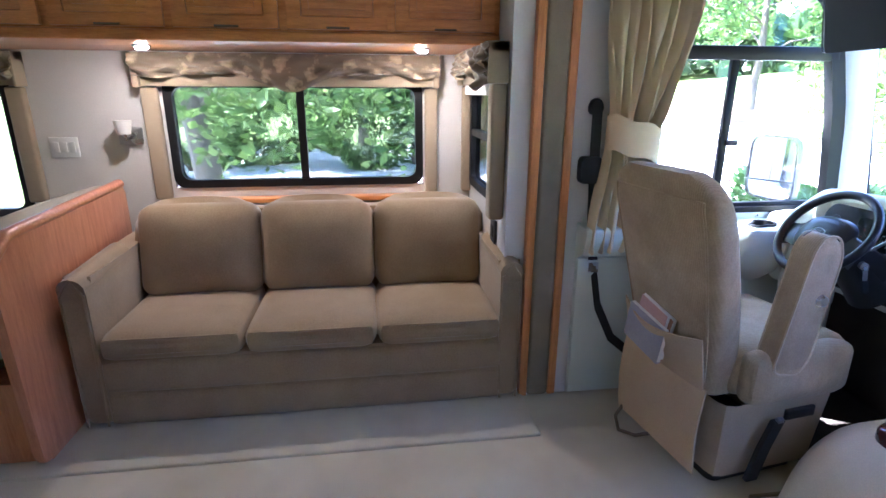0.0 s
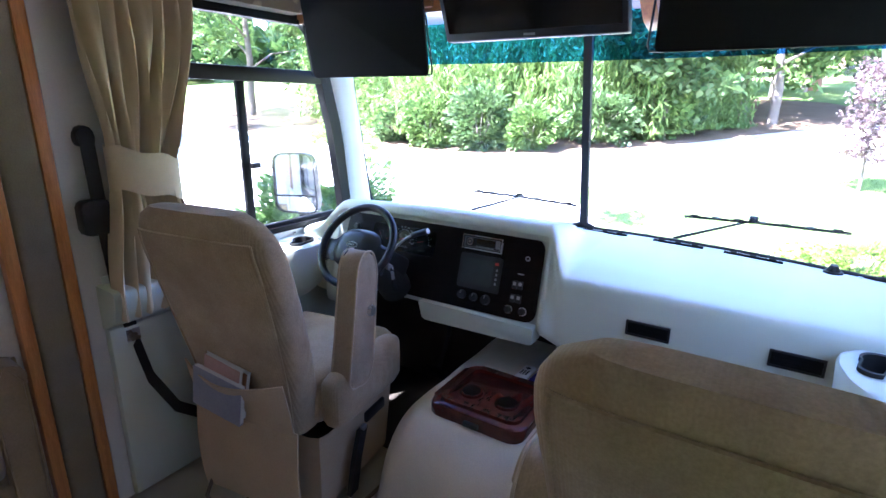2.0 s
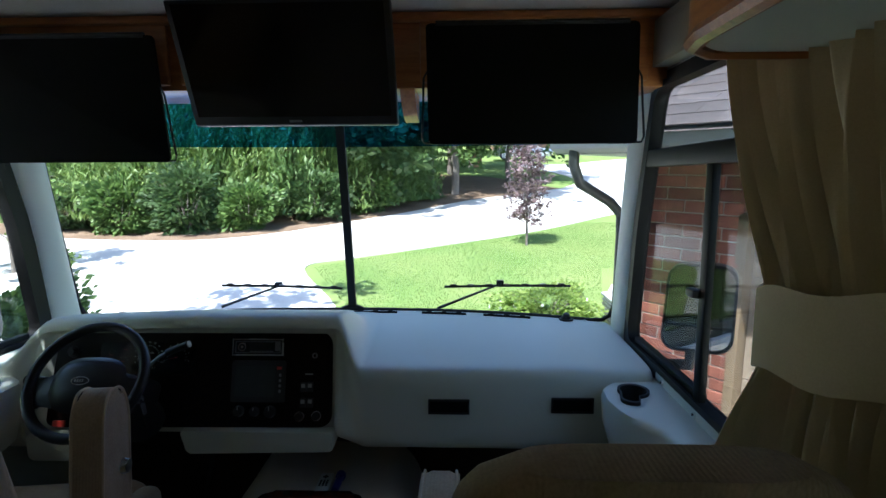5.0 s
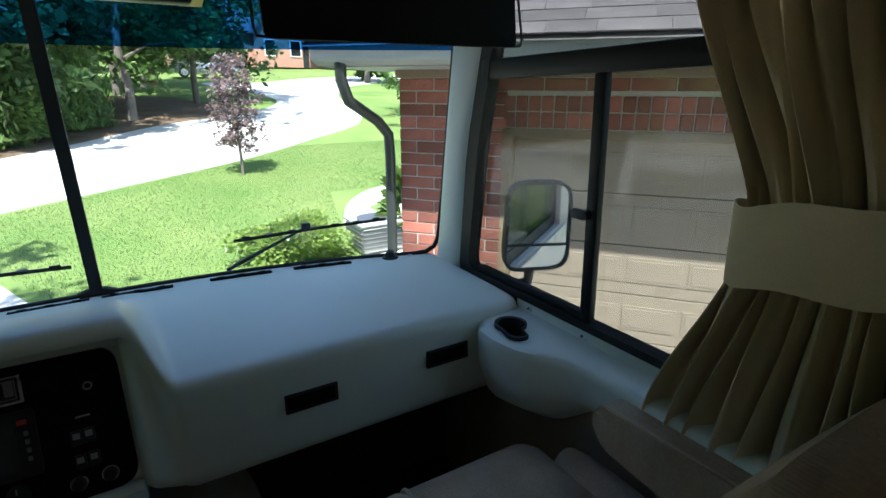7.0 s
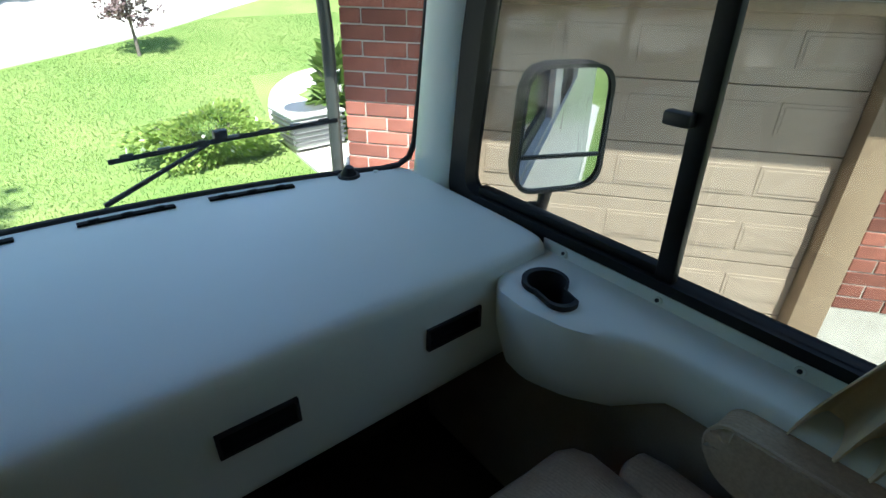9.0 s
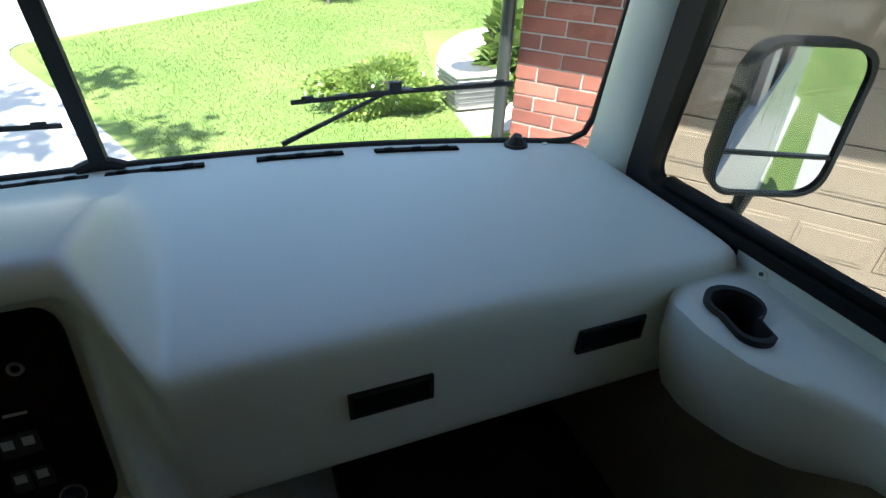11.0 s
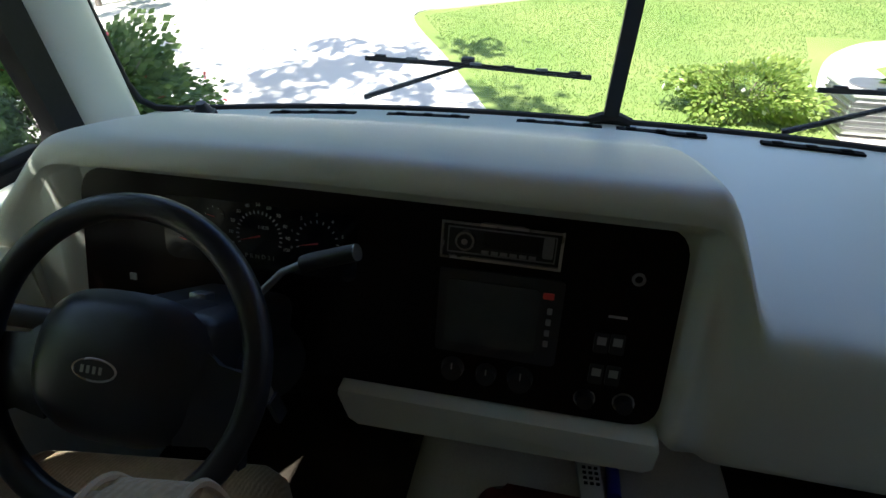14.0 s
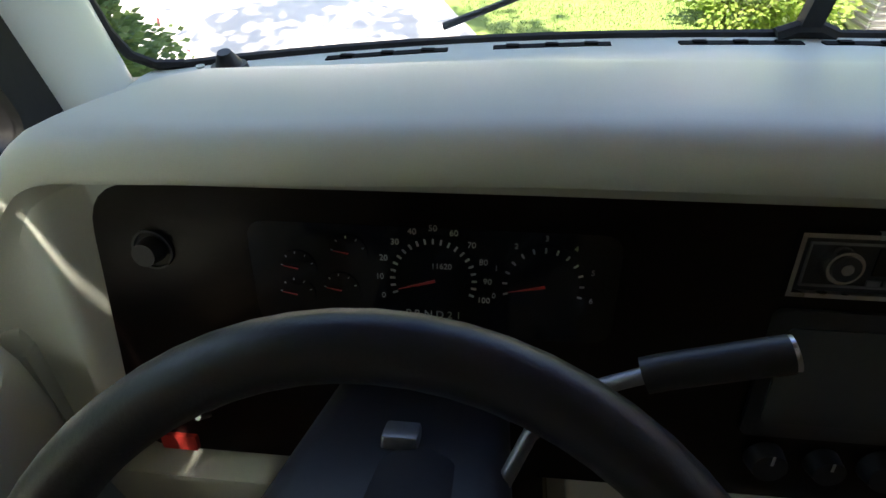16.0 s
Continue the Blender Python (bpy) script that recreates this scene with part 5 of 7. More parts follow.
def visor(x0, x1, name_y):
    root = thing("sun_visor", ((x0 + x1) / 2, -0.86, 2.05), "black drop-down sun visor on a wire frame", "sun visor", "sun visors")
    z0, z1, y0, y1 = name_y
    bm = prism(rounded([(x0, 0.0), (x1, 0.0), (x1 + 0.01, 0.40), (x0 - 0.01, 0.40)], 0.015), "y", -0.006, 0.006, bevel=0.003)
    ang = math.atan2(y1 - y0, z1 - z0)
    for v in bm.verts:
        k = v.co.z / 0.40
        v.co = Vector((v.co.x, lerp(y0, y1, k) + v.co.y * math.cos(ang), lerp(z0, z1, k) - v.co.y * math.sin(ang)))
    part("panel", bm, M_VISOR, root)
    for x, q in ((x1 + 0.002, 1), (x0 - 0.002, -1)):
        part("wire", tube([(x - q * 0.03, y0, z0 + 0.002), (x + q * 0.012, y0, z0 + 0.004), (x + q * 0.018, y0 - 0.002, z0 + 0.02), (x + q * 0.014, lerp(y0, y1, 0.6), lerp(z0, z1, 0.55)), (x + q * 0.005, lerp(y0, y1, 0.62), lerp(z0, z1, 0.6)), (x - q * 0.06, lerp(y0, y1, 0.62), lerp(z0, z1, 0.61))], 0.0035, 6), M_BLACK, root)
    part("hinge_bar", tube([(x0 + 0.02, y1, z1), (x1 - 0.02, y1, z1)], 0.010, 8), M_BLACK, root)


visor(-1.075, -0.447, (1.658, 2.05, -0.728, -0.80))
visor(0.437, 1.057, (1.700, 2.06, -0.888, -0.84))
tv = thing("television", (0, -0.80, 1.9), "black flat television tilted down under the overhead cabinet", "television")
def tilt_tv(bm):
    for v in bm.verts:
        k = v.co.z
        v.co = Vector((v.co.x, lerp(-0.77, -0.92, k / 0.40) + v.co.y, 1.772 + k * 0.86))
    return bm
part("case", tilt_tv(box(-0.335, 0.330, 0.0, 0.045, 0.0, 0.40, 0.008)), M_BLACK, tv)
part("screen", tilt_tv(box(-0.315, 0.310, -0.003, 0.002, 0.03, 0.385)), M_SCREEN, tv)
part("logo_plate", tilt_tv(box(-0.02, 0.02, -0.004, 0.0, 0.010, 0.018)), M_GREY_METAL, tv)
part("bracket", box(-0.10, 0.10, -0.78, -0.70, 1.92, 1.98, 0.01), M_BLACK, tv)

# valance over the driver's window and rails
driver_valance = thing("driver_valance", (-1.17, -1.2, 1.93), "floral cloth pelmet above the driver's window", "pelmet")
part("padded_face", prism(rounded([(-1.75, 1.93), (-0.72, 1.93), (-0.72, 2.08), (-1.75, 2.08)], 0.02), "x", -HALF + 0.003, -HALF + 0.10, bevel=0.015), M_FLORAL, driver_valance)
part("lower_piping", tube([(-HALF + 0.094, -1.74, 1.936), (-HALF + 0.094, -0.73, 1.936)], 0.006, 8), M_VAL_TAUPE, driver_valance, "taupe corded edge")
solid("passenger_pelmet", prism(rounded([(-1.75, 1.955), (-0.66, 1.955), (-0.66, 2.10), (-1.75, 2.10)], 0.02), "x", HALF - 0.003, HALF - 0.06, bevel=0.012), M_VAL_TAUPE, "taupe padded pelmet above the passenger window", "pelmet", base=(1.17, -1.2, 1.95))


# ---- curtains, tied back ----
def curtain(s, name, y_front, y_back, z_top, z_tie, z_bot, y_tie, tie_w, label, folds=9, bot_shift=0.0, depth=0.05):
    root = thing(name, (s * (HALF - 0.06), y_tie, z_bot), label, "curtain", "cab curtains")
    def cloth(u, v):
        z = lerp(z_top, z_bot, v)
        vt = (z_top - z_tie) / (z_top - z_bot)
        if v < vt:
            k = ease(v / vt) ** 1.3
            ya, yb = lerp(y_front, y_tie + tie_w / 2, k), lerp(y_back, y_tie - tie_w / 2, k)
        else:
            k = ease((v - vt) / (1 - vt))
            ya, yb = lerp(y_tie + tie_w / 2, y_tie + tie_w * 0.95 + bot_shift, k), lerp(y_tie - tie_w / 2, y_tie - tie_w * 0.8, k)
        squeeze = 1 - 0.55 * math.exp(-((v - vt) / 0.10) ** 2)
        wob = math.sin(u * folds * 2 * math.pi + 0.8 * math.sin(5 * v + u * 4)) * depth * squeeze + 0.012 * math.sin(u * folds * 4.4 * math.pi + v * 6)
        puff = 0.018 * math.sin(u * 17 + v * 3)
        zz = z + (0.015 * math.sin(u * folds * 2 * math.pi) if v > 0.97 else 0)
        return (s * (HALF - 0.085 + wob * 0.8 - puff * 0.4), lerp(ya, yb, u) + 0.006 * math.sin(v * 9 + u * 30), zz)
    part("cloth", sheet(cloth, folds * 16, 44, thick=0.003), M_CURTAIN, root, smooth=1.4)
    def band(u, v):
        a = 2 * math.pi * u
        return (s * (HALF - 0.085 + 0.075 * math.cos(a)), y_tie + (tie_w * 0.56) * math.sin(a), z_tie + lerp(-0.075, 0.075, v) - 0.03 * math.sin(a) + 0.006 * math.sin(a * 5))
    part("tie_back", sheet(band, 40, 6, thick=0.004), M_CURTAIN, root, "cloth tie-back", smooth=1.4)
    return root


curtain(-1, "curtain_driver", -1.27, -1.70, 1.93, 1.30, 0.80, -1.53, 0.22, "cream pleated curtain tied back beside the driver's window", 8)
curtain(1, "curtain_passenger", -1.30, -1.78, 1.955, 1.345, 0.80, -1.655, 0.34, "cream pleated curtain tied back beside the passenger window", 10, 0.0, 0.046)


# ---- seat belts ----
def seat_belt(s, y, low, label):
    root = thing("seat_belt", (s * 1.2, y, 0.7), label, "seat belt", "wall seat belts")
    x = s * (HALF - 0.012)
    part("anchor_cover", prism(rounded([(y - 0.025, 1.40), (y + 0.025, 1.40), (y + 0.03, 1.45), (y, 1.475), (y - 0.03, 1.45)], 0.015), "x", x + s * 0.01, x - s * 0.03, bevel=0.006), M_BLACK, root)
    part("webbing", strap([(x - s * 0.030, y, 1.44), (x - s * 0.034, y + 0.004, 1.2), (x - s * 0.03, y + 0.02, 0.9), (x - s * 0.03, y + 0.045, 0.70)], (0, 1, 0), 0.046, 0.003), M_BELT, root)
    part("webbing", strap([(x - s * 0.03, y + 0.045, 0.70), (x - s * 0.04, y + 0.08, 0.50), (x - s * 0.05, y + 0.16, 0.33), (x - s * 0.08, y + 0.27, 0.24), (x - s * 0.20, y + 0.37, 0.20)] if low else [(x - s * 0.03, y + 0.045, 0.70), (x - s * 0.06, y + 0.12, 0.60), (x - s * 0.07, y + 0.2, 0.52)], (0, 0.6, 0.8), 0.044, 0.003), M_BELT, root)
    part("retractor", prism(rounded([(y - 0.06, 1.10), (y + 0.035, 1.10), (y + 0.035, 1.22), (y - 0.06, 1.22)], 0.02), "x", x, x - s * 0.05, bevel=0.008), M_BLACK, root)
    part("latch_plate", box(x - s * 0.036, x - s * 0.028, y + 0.02, y + 0.07, 0.67, 0.72, 0.003), M_CHROME, root)


seat_belt(-1, -1.685, True, "black seat belt hanging from the driver's wall")
seat_belt(1, -1.76, False, "black seat belt hanging beside the passenger curtain")
stick = thing("wall_label", (-HALF + 0.004, -1.5, 0.72), "pale blue instruction label on the white wall", "label")
part("sheet", box(-HALF + 0.001, -HALF + 0.003, -1.595, -1.41, 0.625, 0.805), M_STICKER, stick)
for i in range(5):
    part("printed_bar", box(-HALF + 0.003, -HALF + 0.004, -1.585 + 0.02 * (i % 2), -1.44, 0.645 + 0.028 * i, 0.653 + 0.028 * i), M_GREY_METAL, stick)
part("printed_bar", box(-HALF + 0.003, -HALF + 0.0042, -1.58, -1.52, 0.715, 0.79), M_GREY_METAL, stick)


# ---- living area: sofa in the slide-out ----
sofa = thing("sofa", (-1.6, -2.98, 0.014), "tan three-seat sofa with padded arms in the slide-out", "sofa")
Y0, Y1 = -3.985, -1.985
part("base_panel", box(-2.05, -1.185, Y0 + 0.09, Y1 - 0.085, 0.02, 0.36, 0.015), M_SOFA, sofa)
part("front_rail", pillow(-1.235, -1.165, Y0 + 0.095, Y1 - 0.09, 0.185, 0.345, 0.03, 0.004), M_SOFA, sofa)
part("front_skirt", pillow(-1.23, -1.172, Y0 + 0.095, Y1 - 0.09, 0.020, 0.182, 0.025, 0.004), M_SOFA, sofa)
cuts = [Y0 + 0.10, -3.272, -2.672, Y1 - 0.09]
for a, b in zip(cuts, cuts[1:]):
    c = part("seat_cushion", pillow(-1.80, -1.150, a + 0.004, b - 0.004, 0.345, 0.475, 0.05, 0.018, 9), M_SOFA, sofa, "plump tan seat cushion")
    part("piping", tube([(-1.168, a + 0.03, 0.453), (-1.155, (a + b) / 2, 0.458), (-1.168, b - 0.03, 0.453)], 0.006, 6), M_SOFA, c)
    bk = pillow(-1.84, -1.60, a + 0.002, b - 0.002, 0.44, 0.935, 0.085, 0.035, 9)
    turn(bk, (-1.72, (a + b) / 2, 0.44), ry=-12)
    part("back_cushion", bk, M_SOFA, sofa, "plump tan back cushion")
part("back_frame", turn(box(-2.06, -1.90, Y0 + 0.06, Y1 - 0.05, 0.05, 0.86, 0.03), (-1.98, -3, 0.3), ry=-6), M_SOFA, sofa)
for y0, y1 in ((Y0 - 0.01, Y0 + 0.10), (Y1 - 0.105, Y1)):
    out = rounded([(-2.03, 0.02), (-1.178, 0.02), (-1.172, 0.665), (-1.20, 0.73), (-1.55, 0.735), (-1.85, 0.745), (-2.03, 0.745)], 0.05, 6)
    ar = part("arm", prism([(x, z) for x, z in out], "y", y0, y1, bevel=0.028), M_SOFA, sofa, "padded tan arm")
    ym = (y0 + y1) / 2
    part("arm_roll", tube([(-1.168, ym, 0.685), (-1.30, ym, 0.70), (-1.62, ym, 0.72)], 0.056, 14), M_SOFA, ar)
    part("front_piping", tube([(-1.166, y0 + 0.012, 0.03), (-1.166, y0 + 0.008, 0.665), (-1.166, ym, 0.74), (-1.166, y1 - 0.008, 0.665), (-1.166, y1 - 0.012, 0.03)], 0.005, 6), M_SOFA, ar)

# dinette bench beside the sofa
bench = thing("dinette_bench", (-1.5, -4.3, 0.014), "cherry panelled dinette bench with grey-green cushion", "bench")
part("end_panel", prism(rounded([(-2.02, 0.015), (-0.93, 0.015), (-0.90, 0.86), (-1.02, 0.965), (-2.02, 1.005)], 0.05, 6), "y", -4.075, -4.035, bevel=0.012), M_WOOD_RED, bench)
part("top_cap", tube([(-2.01, -4.055, 1.004), (-1.05, -4.055, 0.966), (-0.93, -4.055, 0.89), (-0.905, -4.055, 0.82)], 0.026, 10), M_WOOD_RED, bench)
part("seat_box", box(-2.16, -0.97, -4.70, -4.08, 0.015, 0.38, 0.008), M_WOOD_RED, bench)
part("seat_cushion", pillow(-2.15, -0.95, -4.72, -4.20, 0.38, 0.50, 0.05, 0.015), M_VAL_TAUPE, bench)
part("back_cushion", pillow(-2.15, -0.95, -4.22, -4.085, 0.48, 0.99, 0.05, 0.02), surface("sage_cloth", (0.28, 0.26, 0.20), (0.38, 0.35, 0.28), 0.9, 5, 160, 0.3, 0.001), bench, "grey-green back cushion")
table = thing("dinette_table", (-1.6, -5.05, 0), "pale dinette table beside the window", "table")
part("tabletop", box(-2.17, -1.15, -5.38, -4.78, 0.72, 0.75, 0.012), M_WHITE, table)
part("leg", tube([(-1.35, -5.08, 0.0), (-1.35, -5.08, 0.72)], 0.035, 14), M_CHROME, table)

# overhead cabinets in the slide-out
over = thing("overhead_cabinet", (-1.8, -3.6, 1.70), "honey oak overhead cabinets above the sofa", "cabinet")
part("body", box(-2.178, -1.47, BACK_Y + 0.01, -2.064, 1.705, 1.995, 0.004), M_WOOD, over)
part("lower_rail", box(-1.475, -1.445, BACK_Y + 0.01, -2.064, 1.70, 1.745, 0.012, 3), M_WOOD, over)
yb = [-2.075, -2.56, -3.03, -3.50, -3.98, -4.46, -4.95]
for a, b in zip(yb, yb[1:]):
    y0, y1 = b + 0.018, a - 0.018
    door = part("cabinet_door", ring([(y0, 1.755), (y1, 1.755), (y1, 1.985), (y0, 1.985)], [(y0 + 0.06, 1.805), (y1 - 0.06, 1.805), (y1 - 0.06, 1.945), (y0 + 0.06, 1.945)], "x", -1.472, -1.450), M_WOOD, over, "framed honey oak door")
    part("raised_panel", box(-1.468, -1.456, y0 + 0.062, y1 - 0.062, 1.807, 1.943, 0.005), M_WOOD, door)
    part("panel_field", box(-1.460, -1.450, y0 + 0.095, y1 - 0.095, 1.835, 1.915, 0.004), M_WOOD, door)
    part("finger_pull", box(-1.452, -1.444, (y0 + y1) / 2 - 0.05, (y0 + y1) / 2 + 0.05, 1.757, 1.766, 0.002), M_PIPING, door)
for y in (-2.394, -3.74):
    lamp = thing("puck_light", (-1.77, y, 1.69), "lit round halogen light under the oak cabinet", "ceiling light", "cabinet lights")
    part("rim", tube([(-1.77 + 0.036 * math.cos(a), y + 0.036 * math.sin(a), 1.701) for a in (2 * math.pi * k / 28 for k in range(28))], 0.006, 8, closed=True), M_CHROME, lamp)
    part("lens", disc((-1.77, y, 1.704), (0, 0, -1), 0.033, 0.017, 24, 0.024), M_LAMP, lamp, "glowing lens")


# ---- window valances ----
def swag(name, ends, z_top, z_bot, out, place, label, dips):
    """A gathered cloth valance with hanging points; place(a, d, z) puts a run of width a, depth d."""
    root = thing(name, place((ends[0] + ends[1]) / 2, 0, z_top), label, "valance", "window valances")
    L = ends[1] - ends[0]
    part("board", bm_map(box(ends[0], ends[1], 0.0, out * 0.75, z_top - 0.05, z_top, 0.006), place), M_VAL_TAUPE, root)
    for a, b in ((0, 0.02), (0.98, 1.0)):
        part("side_return", bm_map(box(lerp(*ends, a), lerp(*ends, b), 0.0, out * 0.85, z_bot, z_top, 0.006), place), M_VAL_TAUPE, root)
    part("back_cloth", bm_map(box(ends[0] + 0.01, ends[1] - 0.01, out * 0.45, out * 0.55, z_bot + 0.005, z_top - 0.01, 0.004), place), M_VAL_TAUPE, root)
    def cloth(u, v):
        dip = max(0.0, max(w * math.exp(-((u - c) / s) ** 2) for c, s, w in dips))
        hang = (z_top - z_bot) * (0.62 + dip)
        fold = 0.018 * math.sin(u * 34 + v * 7) + 0.014 * math.sin(u * 61 - v * 11 + 1.3) + 0.010 * math.sin((u * 20 + v * 18))
        return place(lerp(ends[0], ends[1], u), out * 0.85 + fold * (0.3 + v) + 0.02 * math.sin(math.pi * v), z_top - hang * v)
    part("gathered_cloth", sheet(cloth, 90, 14, thick=0.004), M_FLORAL, root, "floral gathered cloth", smooth=1.4)
    return root


def bm_map(bm, place):
    for v in bm.verts:
        v.co = Vector(place(*v.co))
    return bm


def at_wall(a, d, z):
    return (SLIDE_X + 0.004 + d, a, z)


def at_end(a, d, z):
    return (a, END_Y - 0.004 - d, z)


def at_entry(a, d, z):
    return (HALF - 0.004 - d, a, z)


swag("sofa_valance", (-3.935, -2.265), 1.695, 1.515, 0.12, at_wall, "floral gathered valance above the sofa window", [(0.08, 0.06, 0.12), (0.5, 0.10, 0.52), (0.93, 0.05, 0.12)])
swag("end_valance", (-2.10, -1.265), 1.705, 1.53, 0.11, at_end, "floral gathered valance above the end window", [(0.1, 0.12, 0.2), (0.75, 0.14, 0.55)])
swag("dinette_valance", (-5.45, -4.50), 1.695, 1.515, 0.12, at_wall, "floral gathered valance above the dinette window", [(0.5, 0.12, 0.5), (0.95, 0.06, 0.2)])
entry_val = thing("entry_valance", (HALF - 0.1, -2.2, 1.56), "floral cloth valance with overlapping folded panels above the entry", "valance", "window valances")
part("box", box(HALF - 0.105, HALF - 0.004, -2.62, -1.835, 1.585, 1.80, 0.012, 3), M_VAL_TAUPE, entry_val)


def val_panel(pts, d0):
    return prism(rounded(pts, 0.02, 4), "x", HALF - d0, HALF - d0 - 0.012, bevel=0.005)


part("folded_panel", val_panel([(-1.832, 1.80), (-1.838, 1.665), (-1.93, 1.585), (-2.03, 1.588), (-2.00, 1.80)], 0.107), M_FLORAL, entry_val, "floral folded panel")
part("folded_panel", val_panel([(-1.955, 1.80), (-2.045, 1.56), (-2.13, 1.535), (-2.25, 1.545), (-2.34, 1.80)], 0.120), M_FLORAL, entry_val, "floral folded panel")
part("folded_panel", val_panel([(-2.26, 1.80), (-2.36, 1.57), (-2.60, 1.60), (-2.62, 1.80)], 0.107), M_FLORAL, entry_val, "floral folded panel")
solid("trim_door_track", box(HALF - 0.03, HALF - 0.002, -2.60, -1.84, 1.548, 1.580, 0.003), M_WHITE, "pale curtain track above the entry door", "track", kind="structure")
for nm, y0, y1 in (("valance_leg", -3.925, -3.835), ("valance_leg", -2.345, -2.268), ("valance_leg", -4.60, -4.51)):
    solid(nm, box(SLIDE_X + 0.002, SLIDE_X + 0.055, y0, y1, 0.885, 1.515, 0.015, 3), M_VAL_TAUPE, "taupe padded upright beside the window", "valance leg", "window valance legs", base=(SLIDE_X + 0.03, (y0 + y1) / 2, 0.885))
solid("valance_leg", box(-1.36, -1.275, END_Y - 0.075, END_Y - 0.002, 0.915, 1.53, 0.015, 3), M_VAL_TAUPE, "taupe padded upright beside the end window", "valance leg", "window valance legs", base=(-1.32, END_Y - 0.03, 0.915))
solid("valance_leg", box(-2.17, -2.115, END_Y - 0.06, END_Y - 0.002, 0.90, 1.53, 0.015, 3), M_VAL_TAUPE, "taupe padded upright in the slide-out corner", "valance leg", "window valance legs", base=(-2.14, END_Y - 0.03, 0.9))
solid("window_sill", box(SLIDE_X + 0.002, SLIDE_X + 0.10, -3.83, -2.35, 0.862, 0.89, 0.008), M_WOOD, "narrow oak ledge behind the sofa", "sill", base=(SLIDE_X + 0.05, -3.1, 0.86))
solid("trim_end_window_shade", box(-2.1, -1.36, END_Y - 0.05, END_Y - 0.014, 1.48, 1.535, 0.004), M_WHITE, "white pleated shade drawn up", "shade", kind="structure")
socket = thing("wall_socket", (-1.45, END_Y - 0.012, 0.84), "black wall socket on the slide-out end", "socket")
part("plate", box(-1.50, -1.40, END_Y - 0.014, END_Y - 0.001, 0.76, 0.88, 0.006), M_BLACK, socket)
part("outlet", box(-1.475, -1.425, END_Y - 0.018, END_Y - 0.012, 0.79, 0.85, 0.004), M_RUBBER, socket)

switch = thing("light_switch", (SLIDE_X + 0.004, -4.38, 1.19), "white triple light switch plate on the wall", "light switch")
part("plate", box(SLIDE_X + 0.001, SLIDE_X + 0.012, -4.455, -4.305, 1.135, 1.245, 0.004), M_WHITE, switch)
for i in range(3):
    part("rocker", box(SLIDE_X + 0.011, SLIDE_X + 0.018, -4.435 + 0.042 * i, -4.405 + 0.042 * i, 1.16, 1.22, 0.003), M_WHITE, switch)
sconce = thing("wall_sconce", (SLIDE_X + 0.02, -4.02, 1.22), "small wall lamp with a frosted glass shade", "wall lamp")
part("back_plate", box(SLIDE_X + 0.001, SLIDE_X + 0.02, -4.085, -3.955, 1.20, 1.30, 0.01), M_CHROME, sconce)
part("arm", tube([(SLIDE_X + 0.02, -4.02, 1.24), (SLIDE_X + 0.08, -4.02, 1.235), (SLIDE_X + 0.09, -4.02, 1.27)], 0.010, 10), M_CHROME, sconce)
part("shade", disc((SLIDE_X + 0.09, -4.02, 1.265), (0, 0, 1), 0.034, 0.075, 24, 0.046), M_WHITE, sconce, "frosted white shade")

# ---- entry side: overhead cabinet, post and screen door ----
ecab = thing("overhead_cabinet", (1.05, -2.0, 1.80), "oak-edged overhead cabinet above the entry", "cabinet")
part("body", prism(rounded([(0.885, -3.4), (HALF - 0.002, -3.4), (HALF - 0.002, -1.535), (0.96, -1.535), (0.885, -1.60)], 0.05, 6), "z", 1.815, CEIL - 0.003), M_WOOD, ecab)
part("underside", prism(rounded([(0.905, -3.38), (HALF - 0.004, -3.38), (HALF - 0.004, -1.56), (0.965, -1.56), (0.905, -1.62)], 0.045, 6), "z", 1.806, 1.814), M_DASH, ecab, "cream vinyl underside")
part("lower_rim", tube([(0.893, -3.38, 1.812), (0.893, -1.66, 1.812), (0.905, -1.60, 1.812), (0.955, -1.548, 1.812), (1.21, -1.545, 1.812)], 0.016, 8), M_WOOD_X, ecab)
door = thing("screen_door", (HALF, -2.25, 0), "dark framed entry door with a glazed lower half", "door")
for y0, y1, z0, z1 in ((-1.93, -1.865, 0, 1.95), (-2.62, -2.56, 0, 1.95), (-2.56, -1.93, 1.88, 1.95), (-2.56, -1.93, 1.14, 1.30), (-2.56, -1.93, 0.0, 0.75)):
    part("door_frame", box(HALF + 0.004, HALF + 0.04, y0, y1, z0, z1, 0.006), M_BLACK, door)
part("upper_panel", box(HALF + 0.015, HALF + 0.022, -2.57, -1.92, 1.29, 1.89), M_VISOR, door, "black mesh upper panel")
part("pane", box(HALF + 0.020, HALF + 0.024, -2.57, -1.92, 0.74, 1.15), M_GLASS_HOUSE, door)
part("pull_handle", tube([(HALF - 0.002, -2.015, 1.38), (HALF - 0.035, -2.012, 1.40), (HALF - 0.035, -2.012, 1.50), (HALF - 0.002, -2.010, 1.53)], 0.008, 8), M_CHROME, door, "pale metal pull handle")
part("closing_rail", box(HALF - 0.006, HALF + 0.01, -1.965, -1.945, 0.5, 1.2, 0.003), M_CHROME, door)
solid("entry_post", box(HALF - 0.045, HALF + 0.01, -1.865, -1.795, 0, 1.80, 0.012, 3), M_TAUPE, "taupe carpet-covered post beside the entry door", "post", base=(HALF - 0.02, -1.83, 0))


